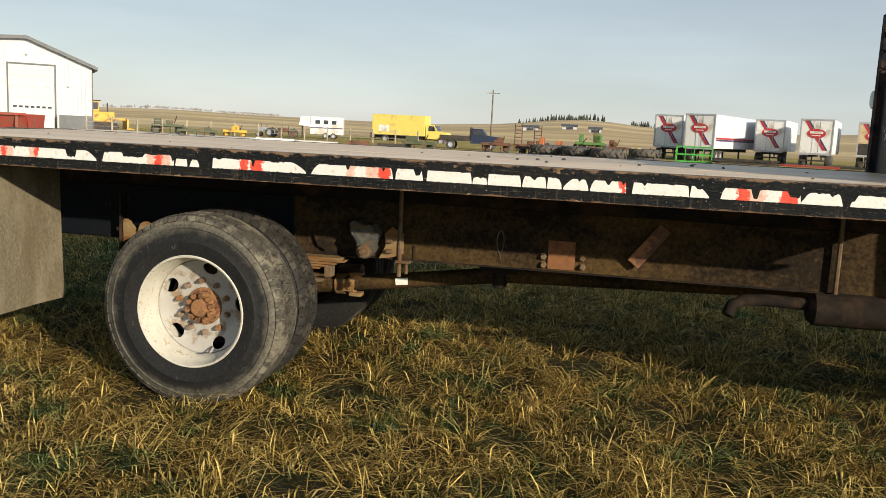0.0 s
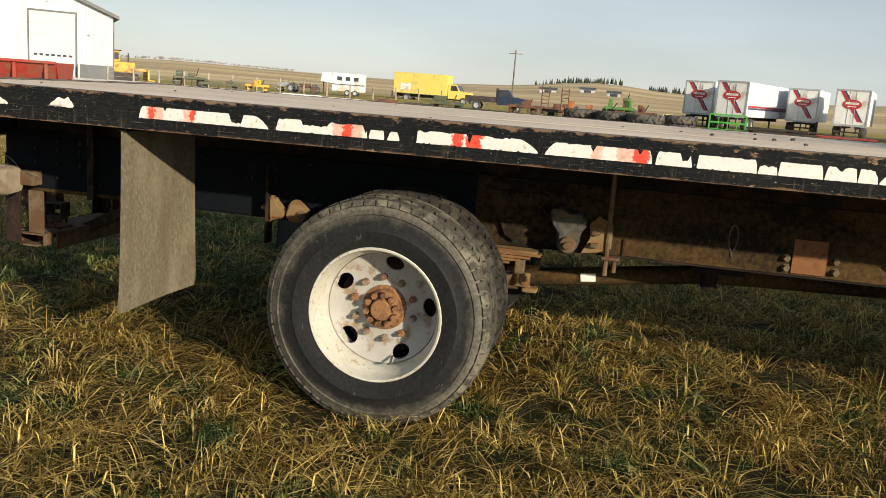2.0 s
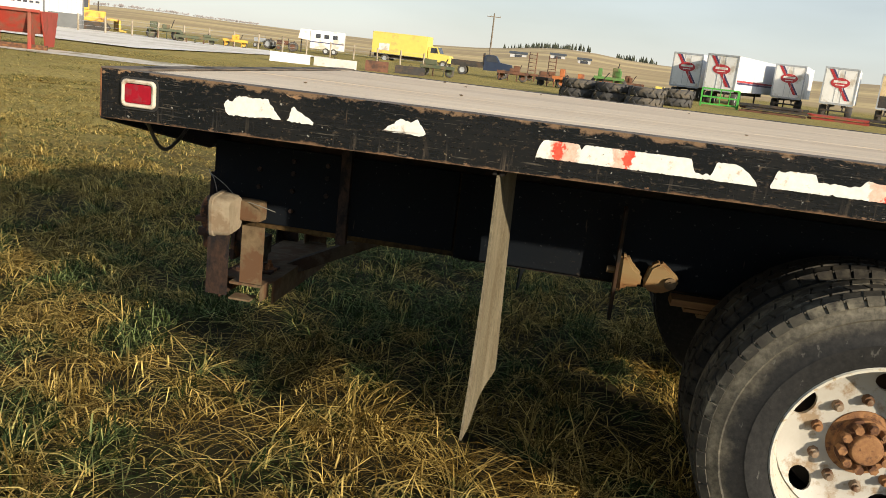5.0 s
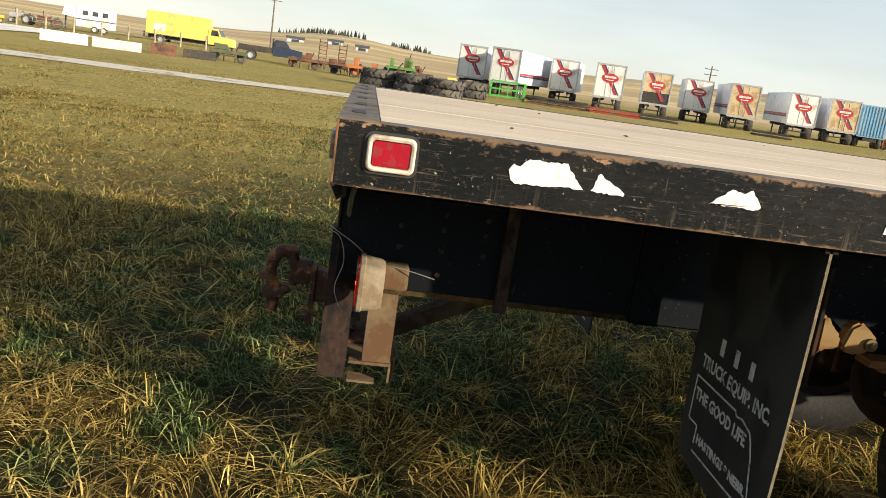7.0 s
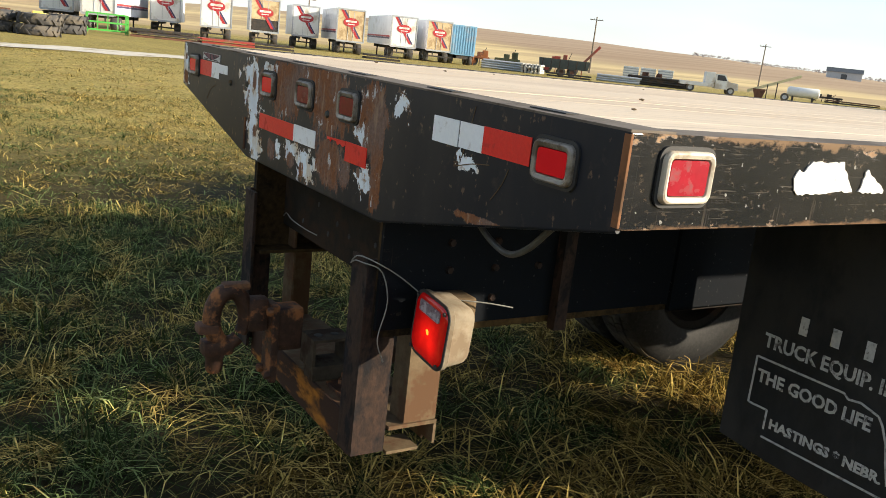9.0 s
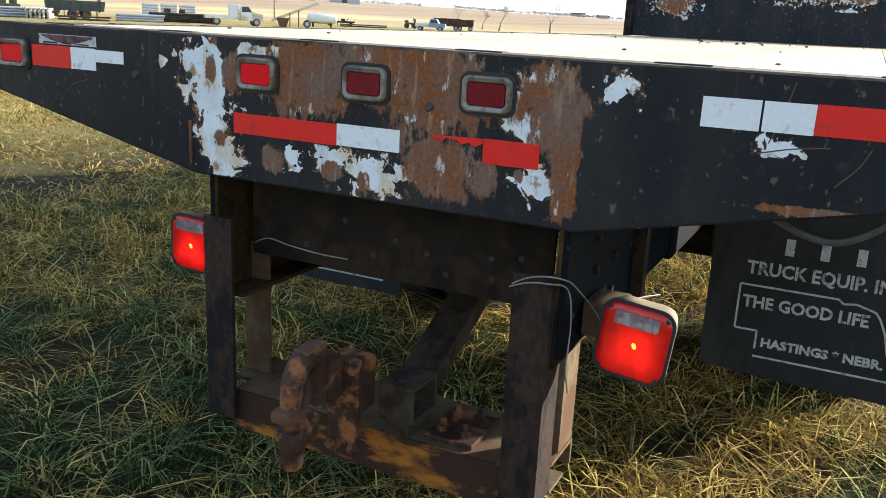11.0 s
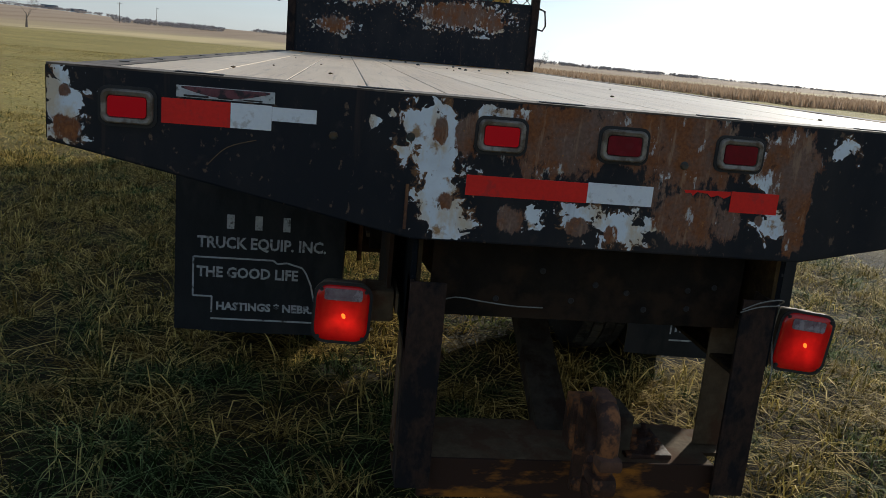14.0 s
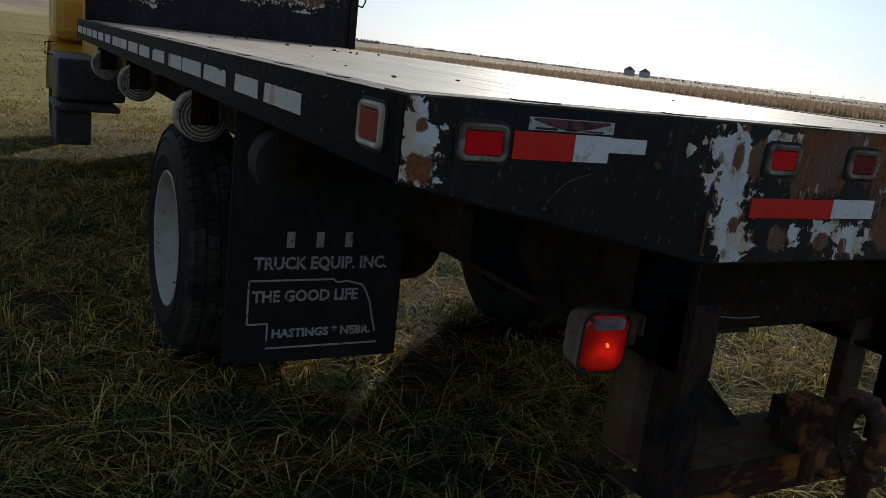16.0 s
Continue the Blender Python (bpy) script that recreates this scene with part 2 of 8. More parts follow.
def chipped_black(name, chip_from=0.66, dusty=0.25, lips=0.14, fleck=0.75, spec=0.32, gloss=0.16):
    """Black paint with scratches, rust chips and road dust."""
    k = Nodes(name, 0.4, 0.0, spec)
    chip = k.noise(22, 8, 0.7, (0.45, 0.45, 1.0))
    broad = k.noise(2.2, 4, 0.6, (1, 1, 1.5))
    fine = k.noise(90, 4, 0.6, (0.3, 1, 1))
    dust = k.ramp(k.math("ADD", k.math("MULTIPLY", broad, 0.7), k.math("MULTIPLY", fine, 0.3)), 0.42, 0.75, 0.0, dusty)
    c = k.mix(dust, BLACK_PAINT, DUST)
    sep = k.t.nodes.new("ShaderNodeSeparateXYZ")
    k.put(sep.inputs[0], k.tex.outputs["Object"])
    lip = k.math("MAXIMUM", k.ramp(sep.outputs["Z"], 1.228, 1.212, 0, lips), k.ramp(sep.outputs["Z"], 1.325, 1.362, 0, lips))
    edge = k.math("ADD", k.math("ADD", chip, lip), k.math("MULTIPLY", broad, 0.22))
    mask = k.ramp(edge, chip_from + 0.08, chip_from + 0.12)
    c = k.mix(mask, c, k.mix(k.ramp(k.noise(9, 5, 0.7, move=(2, 2, 2)), 0.4, 0.62), (0.10, 0.052, 0.03), (0.34, 0.21, 0.11)))
    specks = k.ramp(k.noise(70, 3, 0.5, move=(5, 2, 1)), 0.68, 0.71)
    c = k.mix(k.math("MULTIPLY", specks, 0.8 * min(1.0, fleck)), c, (0.45, 0.43, 0.39))
    flecks = k.ramp(k.math("ADD", k.noise(34, 7, 0.75, (0.8, 1, 1.1), move=(8, 3, 6)), k.math("MULTIPLY", broad, 0.38)), 0.83, 0.865)
    c = k.mix(k.math("MULTIPLY", flecks, fleck), c, (0.21, 0.155, 0.10))
    runs = k.ramp(k.noise(30, 4, 0.6, (1.0, 1.0, 0.10), move=(1, 7, 2)), 0.68, 0.74, 0.0, 0.4)
    c = k.mix(runs, c, (0.17, 0.11, 0.065))
    if lips:
        scratch = k.ramp(k.noise(130, 5, 0.65, (0.05, 0.05, 1.0), move=(3, 9, 4)), 0.60, 0.68, 0.0, 0.4)
        c = k.mix(scratch, c, (0.17, 0.145, 0.115))
        scuff = k.ramp(k.noise(75, 7, 0.75, (0.6, 0.6, 1.0), move=(2, 5, 8)), 0.57, 0.64, 0.0, 0.45)
        c = k.mix(scuff, c, (0.14, 0.10, 0.065))
        rub = k.ramp(k.math("ADD", sep.outputs["Z"], k.math("MULTIPLY", k.math("SUBTRACT", k.noise(18, 7, 0.7, (0.7, 0.7, 1.0), move=(7, 7, 2)), 0.5), 0.10)), 1.353, 1.361, 0.0, 0.8)
        c = k.mix(rub, c, (0.20, 0.13, 0.08))
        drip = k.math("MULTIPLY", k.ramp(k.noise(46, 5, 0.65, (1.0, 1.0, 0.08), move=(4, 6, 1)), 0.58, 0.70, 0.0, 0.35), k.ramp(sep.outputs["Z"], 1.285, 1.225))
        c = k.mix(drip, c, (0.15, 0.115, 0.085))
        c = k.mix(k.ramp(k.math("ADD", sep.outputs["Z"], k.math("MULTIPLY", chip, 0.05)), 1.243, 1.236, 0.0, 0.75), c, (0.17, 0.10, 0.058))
    k.colour(c)
    k.rough(k.ramp(k.math("ADD", mask, k.math("MULTIPLY", dust, 2.5)), 0, 1, gloss, 0.85))
    k.bump(k.math("ADD", chip, k.math("MULTIPLY", mask, -0.6)), 0.18, 0.004)
    return k.m


def peeling_black(name, streak=True, primer=PRIMER, crumb=0.75, scuffed=0.9):
    """Black paint that has come off in patches to pale primer, with brown rust over and round them."""
    k = Nodes(name, 0.5, 0.0, 0.16)
    ragged = k.noise(30, 7, 0.60, warp=0.5)
    broad = k.noise(7, 5, 0.6, move=(2, 7, 1))
    fine = k.noise(120, 4, 0.6)
    wild = k.math("ADD", k.math("MULTIPLY", k.math("SUBTRACT", ragged, 0.5), 4.4), k.math("MULTIPLY", k.math("SUBTRACT", broad, 0.5), 2.4))
    grime = k.ramp(k.noise(3.0, 5, 0.65, (1, 1, 0.45)), 0.42, 0.75, 0.0, 0.13)
    c = k.mix(grime, (0.0085, 0.0115, 0.018), (0.17, 0.14, 0.11))
    blots = k.ramp(k.noise(24, 5, 0.6, move=(5, 1, 7)), 0.60, 0.72, 0.0, 0.30)
    c = k.mix(blots, c, (0.085, 0.062, 0.050))
    specks = k.ramp(k.math("ADD", k.noise(46, 5, 0.6, (1, 1, 0.7), move=(4, 4, 4)), k.math("MULTIPLY", broad, 0.15)), 0.70, 0.75)
    c = k.mix(k.math("MULTIPLY", specks, 0.5), c, (0.21, 0.14, 0.09))
    # pale primer with an orange stain along its torn edge
    reach = k.math("ADD", k.field("primer"), wild)
    white = k.ramp(reach, 0.10, 0.13)
    crumbs = k.ramp(k.math("ADD", k.noise(52, 6, 0.65, move=(7, 5, 3)), k.math("MULTIPLY", k.math("MAXIMUM", k.field("primer"), -1.4), 0.09)), 0.62, 0.635)
    white = k.math("MAXIMUM", white, k.math("MULTIPLY", crumbs, crumb))
    halo = k.math("SUBTRACT", k.ramp(reach, -0.22, 0.08), white)
    halo = k.math("MULTIPLY", halo, k.ramp(k.noise(11, 4, 0.6, move=(5, 9, 3)), 0.45, 0.58))
    c = k.mix(k.math("MULTIPLY", k.math("MAXIMUM", halo, 0.0), 0.8), c, (0.27, 0.135, 0.055))
    stain = k.ramp(k.noise(13, 5, 0.65, (1, 1, 0.6), move=(3, 2, 6)), 0.49, 0.62, 0.0, 0.8)
    pale = k.mix(stain, k.mix(k.ramp(broad, 0.35, 0.65), primer, (0.60, 0.65, 0.70)), (0.56, 0.44, 0.28))
    pale = k.mix(k.ramp(k.noise(42, 8, 0.75, move=(1, 1, 9)), 0.62, 0.68, 0.0, 0.5), pale, (0.24, 0.14, 0.08))
    ochre = k.ramp(k.noise(17, 5, 0.65, move=(8, 8, 1)), 0.58, 0.66, 0.0, 0.9)
    pale = k.mix(ochre, pale, k.mix(k.ramp(fine, 0.35, 0.65), (0.34, 0.19, 0.05), (0.22, 0.11, 0.035)))
    c = k.mix(white, c, pale)
    # brown rust, worn smooth, with run marks and pale scuffs
    blend = k.math("ADD", k.math("MULTIPLY", k.noise(8, 5, 0.6, (1, 1, 0.7), move=(9, 1, 2)), 0.75), k.math("MULTIPLY", k.noise(45, 5, 0.7, move=(2, 3, 9)), 0.25))
    tone = k.mix(k.ramp(blend, 0.43, 0.55), k.mix(k.ramp(fine, 0.35, 0.65), (0.14, 0.088, 0.066), (0.19, 0.125, 0.097)), k.mix(k.ramp(fine, 0.35, 0.65), (0.15, 0.060, 0.028), (0.22, 0.090, 0.036)))
    tone = k.mix(k.ramp(blend, 0.57, 0.66), tone, k.mix(k.ramp(fine, 0.35, 0.65), (0.25, 0.095, 0.030), (0.36, 0.150, 0.045)))
    tone = k.mix(k.ramp(k.noise(50, 5, 0.65, (1, 1, 0.16), move=(6, 3, 8)), 0.56, 0.66, 0.0, 0.55), tone, (0.33, 0.22, 0.14))
    tone = k.mix(k.ramp(k.noise(38, 6, 0.7, (1, 1, 0.4), move=(2, 6, 4)), 0.62, 0.655, 0.0, 0.85), tone, (0.50, 0.50, 0.50))
    tone = k.mix(k.ramp(k.noise(26, 6, 0.7, (1, 1, 0.6), move=(8, 2, 7)), 0.62, 0.68, 0.0, 0.7), tone, (0.035, 0.021, 0.016))
    tone = k.mix(k.ramp(k.noise(60, 5, 0.7, move=(4, 9, 2)), 0.62, 0.67, 0.0, 0.6), tone, (0.36, 0.17, 0.055))
    bare = k.ramp(k.math("ADD", k.noise(15, 7, 0.7, (1, 1, 0.35), move=(5, 2, 3)), k.math("MULTIPLY", k.math("SUBTRACT", ragged, 0.5), 0.35)), 0.615, 0.64, 0.0, scuffed)
    tone = k.mix(bare, tone, k.mix(k.ramp(fine, 0.4, 0.6), (0.50, 0.53, 0.55), (0.42, 0.36, 0.27)))
    wild_b = k.math("ADD", k.math("MULTIPLY", k.math("SUBTRACT", k.noise(34, 8, 0.7, (1, 1, 0.5), move=(1, 8, 5)), 0.5), 2.2), k.math("MULTIPLY", k.math("SUBTRACT", broad, 0.5), 0.9))
    rust = k.ramp(k.math("ADD", k.field("rust"), wild_b), 0.02, 0.20)
    c = k.mix(rust, c, tone)
    if streak:
        run = k.ramp(k.noise(14, 4, 0.6, (1, 1, 0.07), move=(3, 3, 3)), 0.62, 0.72, 0.0, 0.35)
        c = k.mix(run, c, (0.11, 0.066, 0.042))
    k.colour(c)
    k.rough(k.ramp(k.math("MAXIMUM", k.math("MULTIPLY", white, 0.5), rust), 0, 1, 0.42, 0.85))
    k.bump(k.math("ADD", k.math("MULTIPLY", white, -0.5), k.math("MULTIPLY", k.math("MULTIPLY", rust, fine), 0.8)), 0.35, 0.003)
    return k.m


def peel_fields(ob, primer_spots, rust_spots):
    """Writes where the paint has come off: near 1 inside, below 0 outside ellipses (y, z, half width, half height)."""
    co = np.array([v.co for v in ob.data.vertices])
    for name, spots in (("primer", primer_spots), ("rust", rust_spots)):
        best = np.full(len(co), -6.0)
        for y, z, ry, rz in spots:
            best = np.maximum(best, 1 - np.hypot((co[:, 1] - y) / ry, (co[:, 2] - z) / rz))
        ob.data.attributes.new(name, "FLOAT", "POINT").data.foreach_set("value", best)


def sheet(bm, x, y0, y1, low, high, step):
    """A fine upright grid at x; low and high give the edge heights over y."""
    n = int((y1 - y0) / step)
    cols = []
    for i in range(n + 1):
        y = y0 + (y1 - y0) * i / n
        a, b = low(y), high(y)
        cols.append([bm.verts.new((x, y, a + (b - a) * j / 36)) for j in range(37)])
    for i in range(n):
        for j in range(36):
            bm.faces.new((cols[i][j], cols[i][j + 1], cols[i + 1][j + 1], cols[i + 1][j]))
    return bm


def wood(name, a, b, dark):
    k = Nodes(name, 0.48, spec=0.6)
    grain = k.noise(7, 8, 0.72, (0.06, 1, 1), warp=0.6)
    fibre = k.noise(60, 5, 0.7, (0.035, 1, 1), move=(1, 4, 2))
    stain = k.noise(1.7, 4, 0.6, (0.5, 1, 1))
    tone = k.math("ADD", k.math("MULTIPLY", grain, 0.6), k.math("MULTIPLY", k.random(), 0.16))
    c = k.mix(k.ramp(tone, 0.26, 0.52), a, b)
    c = k.mix(k.ramp(fibre, 0.55, 0.70, 0, 0.6), c, dark)
    c = k.mix(k.ramp(stain, 0.52, 0.72, 0, 0.45), c, (0.30, 0.215, 0.14))
    c = k.mix(k.ramp(k.noise(30, 6, 0.75, (0.3, 1, 1), move=(6, 6, 2)), 0.66, 0.71, 0, 0.7), c, (0.07, 0.05, 0.035))
    k.colour(c)
    k.bump(k.math("ADD", fibre, grain), 0.5, 0.004)
    return k.m


def glow(name, colour, strength, rough=0.2, spec=0.5):
    k = Nodes(name, rough, 0.0, spec)
    k.colour(colour)
    k.p.inputs["Emission Color"].default_value = (*colour, 1.0)
    k.p.inputs["Emission Strength"].default_value = strength
    return k.m


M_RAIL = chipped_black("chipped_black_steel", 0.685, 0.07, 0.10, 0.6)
M_PLATE = chipped_black("black_frame_plate", 0.80, 0.015, 0.0, 0.10, 0.06, 0.7)
M_APRON = worn("dark_rusty_apron", (0.008, 0.0065, 0.005), (0.018, 0.013, 0.009), 16, 0.85, spec=0.15, dirt=(0.030, 0.019, 0.012), dirt_scale=6, bump=0.3)
M_DRUM = worn("dark_winch_drum", (0.010, 0.010, 0.010), (0.022, 0.021, 0.019), 20, 0.8)
M_RAIL_DUSTY = chipped_black("scuffed_black_steel", 0.76, 0.05, 0.0, 0.35, 0.06, 0.6)
M_DARK = worn("dark_underbody_steel", (0.008, 0.007, 0.006), (0.018, 0.014, 0.011), 12, 0.85, dirt=(0.040, 0.023, 0.014), dirt_scale=3, spec=0.15)
k = Nodes("rusty_frame_steel", 0.9, spec=0.15)
grit = k.noise(45, 6, 0.65)
tone = k.ramp(k.math("ADD", k.math("MULTIPLY", k.noise(2.6, 5, 0.6, (0.6, 1, 1.2), move=(3, 2, 1)), 0.75), k.math("MULTIPLY", grit, 0.25)), 0.42, 0.68)
c = k.mix(tone, k.mix(k.ramp(grit, 0.35, 0.65), (0.009, 0.0065, 0.004), (0.020, 0.0135, 0.008)), k.mix(k.ramp(grit, 0.35, 0.65), (0.068, 0.040, 0.0135), (0.100, 0.062, 0.022)))
c = k.mix(k.ramp(k.noise(19, 5, 0.7, (1, 1, 0.5), move=(6, 1, 4)), 0.58, 0.68, 0.0, 0.6), c, (0.014, 0.010, 0.007))
c = k.mix(k.ramp(k.noise(26, 5, 0.7, move=(2, 7, 3)), 0.66, 0.72, 0.0, 0.5), c, (0.15, 0.105, 0.055))
k.colour(c)
k.bump(grit, 0.3, 0.004)
M_FRAME = k.m
M_RUST_ORANGE = worn("orange_rust", (0.20, 0.085, 0.03), (0.15, 0.06, 0.022), 30, 0.9, dirt=(0.09, 0.045, 0.022), dirt_scale=9, bump=0.3)
M_RUST = worn("rusted_steel", (0.06, 0.028, 0.016), (0.12, 0.055, 0.028), 30, 0.88, dirt=(0.20, 0.095, 0.04), dirt_scale=9, bump=0.35)
M_SPRING = worn("rusty_leaf_spring", (0.13, 0.062, 0.024), (0.22, 0.118, 0.046), 20, 0.8, spec=0.2, dirt=(0.20, 0.138, 0.066), dirt_scale=5, stretch=(0.2, 1, 1))
M_POST = worn("rusty_painted_post", (0.018, 0.012, 0.010), (0.046, 0.026, 0.018), 60, 0.7, dirt=(0.012, 0.011, 0.012), dirt_scale=16, dirt_from=0.50, stretch=(1, 1, 0.6), bump=0.3, spec=0.18)
M_DUSTY = worn("dusty_tan_steel", (0.090, 0.063, 0.036), (0.155, 0.112, 0.066), 25, 0.9, dirt=(0.10, 0.055, 0.030), dirt_scale=7, spec=0.2)
M_BRACKET = worn("grey_cast_bracket", (0.028, 0.032, 0.030), (0.085, 0.090, 0.082), 26, 0.8, dirt=(0.10, 0.066, 0.034), dirt_scale=13, dirt_from=0.54, bump=0.5, spec=0.25)
M_BRACE = worn("dusty_brown_brace", (0.035, 0.028, 0.020), (0.065, 0.050, 0.034), 25, 0.85, dirt=(0.03, 0.018, 0.012), dirt_scale=8, spec=0.2)
M_HITCH = worn("rusted_cast_hitch", (0.024, 0.013, 0.010), (0.060, 0.029, 0.018), 35, 0.62, spec=0.25, dirt=(0.24, 0.10, 0.038), dirt_scale=13, dirt_from=0.54, bump=0.6)
M_YELLOW_WORN = worn("worn_yellow_paint", (0.32, 0.125, 0.016), (0.20, 0.080, 0.015), 22, 0.75, dirt=(0.038, 0.021, 0.014), dirt_scale=5, dirt_from=0.42, stretch=(1, 0.6, 1.6), spec=0.2)
M_WOOD = wood("weathered_deck_wood", (0.54, 0.405, 0.26), (0.70, 0.565, 0.395), (0.20, 0.14, 0.09))
k = Nodes("dusty_tyre_rubber", 0.65, spec=0.18)
grit, smear = k.noise(60, 5, 0.65), k.noise(7, 5, 0.7, move=(3, 1, 2))
c = k.mix(k.ramp(grit, 0.35, 0.65), (0.008, 0.0085, 0.009), (0.017, 0.017, 0.017))
cake = k.math("ADD", k.field("dust"), k.math("MULTIPLY", k.math("SUBTRACT", smear, 0.5), 1.3))
c = k.mix(k.ramp(cake, 0.22, 0.95, 0.015, 0.85), c, k.mix(k.ramp(grit, 0.35, 0.65), (0.085, 0.077, 0.058), (0.18, 0.163, 0.122)))
scuffs = k.ramp(k.noise(40, 6, 0.7, (1, 1, 0.4), move=(5, 5, 5)), 0.63, 0.68, 0.0, 0.35)
c = k.mix(scuffs, c, (0.16, 0.155, 0.14))
k.colour(c)
k.bump(grit, 0.2, 0.003)
M_TYRE = k.m
M_TREAD = worn("dusty_tread_rubber", (0.034, 0.031, 0.026), (0.080, 0.073, 0.056), 18, 0.9, dirt=(0.16, 0.145, 0.108), dirt_scale=6, spec=0.25)
# darker copy of the tread for tyres that stand in shade
M_TREAD_SHADED = worn("shaded_tread_rubber", (0.014, 0.013, 0.012), (0.034, 0.031, 0.026), 18, 0.9, dirt=(0.06, 0.054, 0.042), dirt_scale=6, spec=0.2)
M_RIM = worn("dirty_white_rim", (0.50, 0.48, 0.41), (0.42, 0.40, 0.335), 9, 0.5, dirt=(0.30, 0.22, 0.12), dirt_scale=45, dirt_from=0.60)
# base white is greyed for shade inside the dish; the dirt is grime
M_DISC = worn("grimy_shaded_wheel_disc", (0.38, 0.365, 0.33), (0.31, 0.295, 0.26), 5, 0.55, dirt=(0.22, 0.16, 0.10), dirt_scale=11, dirt_from=0.56)
M_HUB = worn("rust_orange_hub", (0.17, 0.075, 0.028), (0.27, 0.135, 0.052), 40, 0.85, dirt=(0.09, 0.04, 0.02), dirt_scale=22, bump=0.5)
M_NUT = worn("rusty_wheel_nut", (0.16, 0.11, 0.07), (0.27, 0.21, 0.15), 30, 0.8, dirt=(0.11, 0.055, 0.028), dirt_scale=16, bump=0.4)
M_FLAP = worn("black_rubber_mudflap", (0.007, 0.009, 0.012), (0.014, 0.017, 0.021), 14, 0.6, dirt=(0.03, 0.031, 0.032), dirt_scale=4, stretch=(1, 1, 0.5), spec=0.3)
k = Nodes("dust_coated_mudflap", 0.95, spec=0.12)
grit, speck = k.noise(55, 8, 0.78, (1, 1, 0.75)), k.noise(150, 4, 0.65, move=(4, 2, 1))
c = k.mix(k.ramp(grit, 0.36, 0.64), (0.088, 0.076, 0.052), (0.200, 0.172, 0.116))
c = k.mix(k.ramp(k.noise(9, 5, 0.65, (1, 1, 0.22), move=(1, 5, 2)), 0.40, 0.66, 0.0, 0.65), c, (0.098, 0.076, 0.045))
c = k.mix(k.ramp(k.noise(5, 4, 0.6, (1, 1, 0.5), move=(7, 2, 2)), 0.50, 0.68, 0.0, 0.5), c, (0.215, 0.190, 0.135))
c = k.mix(k.ramp(speck, 0.60, 0.70, 0.0, 0.6), c, (0.05, 0.044, 0.034))
k.colour(c)
k.bump(k.math("ADD", grit, speck), 0.5, 0.004)
M_FLAP_DUSTY = k.m
M_PRINT = worn("faded_white_print", (0.50, 0.52, 0.53), (0.36, 0.38, 0.40), 60, 0.6, dirt=(0.10, 0.10, 0.10), dirt_scale=40, dirt_from=0.58)
M_LAMP_CASE = worn("dusty_lamp_housing", (0.17, 0.14, 0.095), (0.25, 0.205, 0.145), 18, 0.8, dirt=(0.15, 0.11, 0.07), dirt_scale=8)
M_CHROME = worn("dull_lamp_bezel", (0.26, 0.235, 0.20), (0.17, 0.15, 0.125), 40, 0.42, 0.3, dirt=(0.11, 0.085, 0.06), dirt_scale=18)
M_BEZEL = worn("cream_lamp_bezel", (0.52, 0.47, 0.385), (0.43, 0.385, 0.31), 30, 0.5, dirt=(0.34, 0.27, 0.19), dirt_scale=20, dirt_from=0.56)
M_GASKET = worn("black_rubber_gasket", (0.012, 0.012, 0.012), (0.02, 0.02, 0.02), 20, 0.7)
M_LENS_LIT = glow("lit_red_lens", (0.46, 0.003, 0.010), 0.09, 0.25, 0.12)
M_LENS_DIM = worn("dark_red_lens", (0.17, 0.005, 0.014), (0.12, 0.005, 0.012), 60, 0.2, spec=0.15)
M_LENS_SIDE = worn("red_side_lens", (0.29, 0.008, 0.020), (0.24, 0.007, 0.017), 60, 0.25, dirt=(0.20, 0.03, 0.035), dirt_scale=30, dirt_from=0.56, spec=0.25)
k = Nodes("lit_tail_lens", 0.15)
k.colour(k.mix(k.ramp(k.noise(30, 3, 0.5), 0.4, 0.6), (0.42, 0.006, 0.006), (0.34, 0.004, 0.006)))
k.p.inputs["Emission Color"].default_value = (1.0, 0.012, 0.006, 1.0)
k.put(k.p.inputs["Emission Strength"], k.math("MULTIPLY", k.ramp(k.field("glow"), 0.0, 1.0, 0.02, 0.62), k.ramp(k.noise(22, 4, 0.6, move=(1, 2, 3)), 0.3, 0.7, 0.55, 1.1)))
M_TAIL = k.m
M_BULB = glow("lit_bulb", (1.0, 0.20, 0.02), 1.3)
M_REVERSE = worn("clear_reversing_lens", (0.24, 0.20, 0.22), (0.15, 0.10, 0.12), 60, 0.15, dirt=(0.30, 0.27, 0.29), dirt_scale=40)
M_TAPE_WHITE = worn("white_reflective_tape", (0.74, 0.78, 0.82), (0.69, 0.73, 0.78), 120, 0.35, dirt=(0.50, 0.50, 0.50), dirt_scale=25, dirt_from=0.60)
M_TAPE_RED = worn("red_reflective_tape", (0.70, 0.020, 0.014), (0.62, 0.018, 0.013), 120, 0.4, dirt=(0.50, 0.03, 0.025), dirt_scale=25, dirt_from=0.60, spec=0.25)


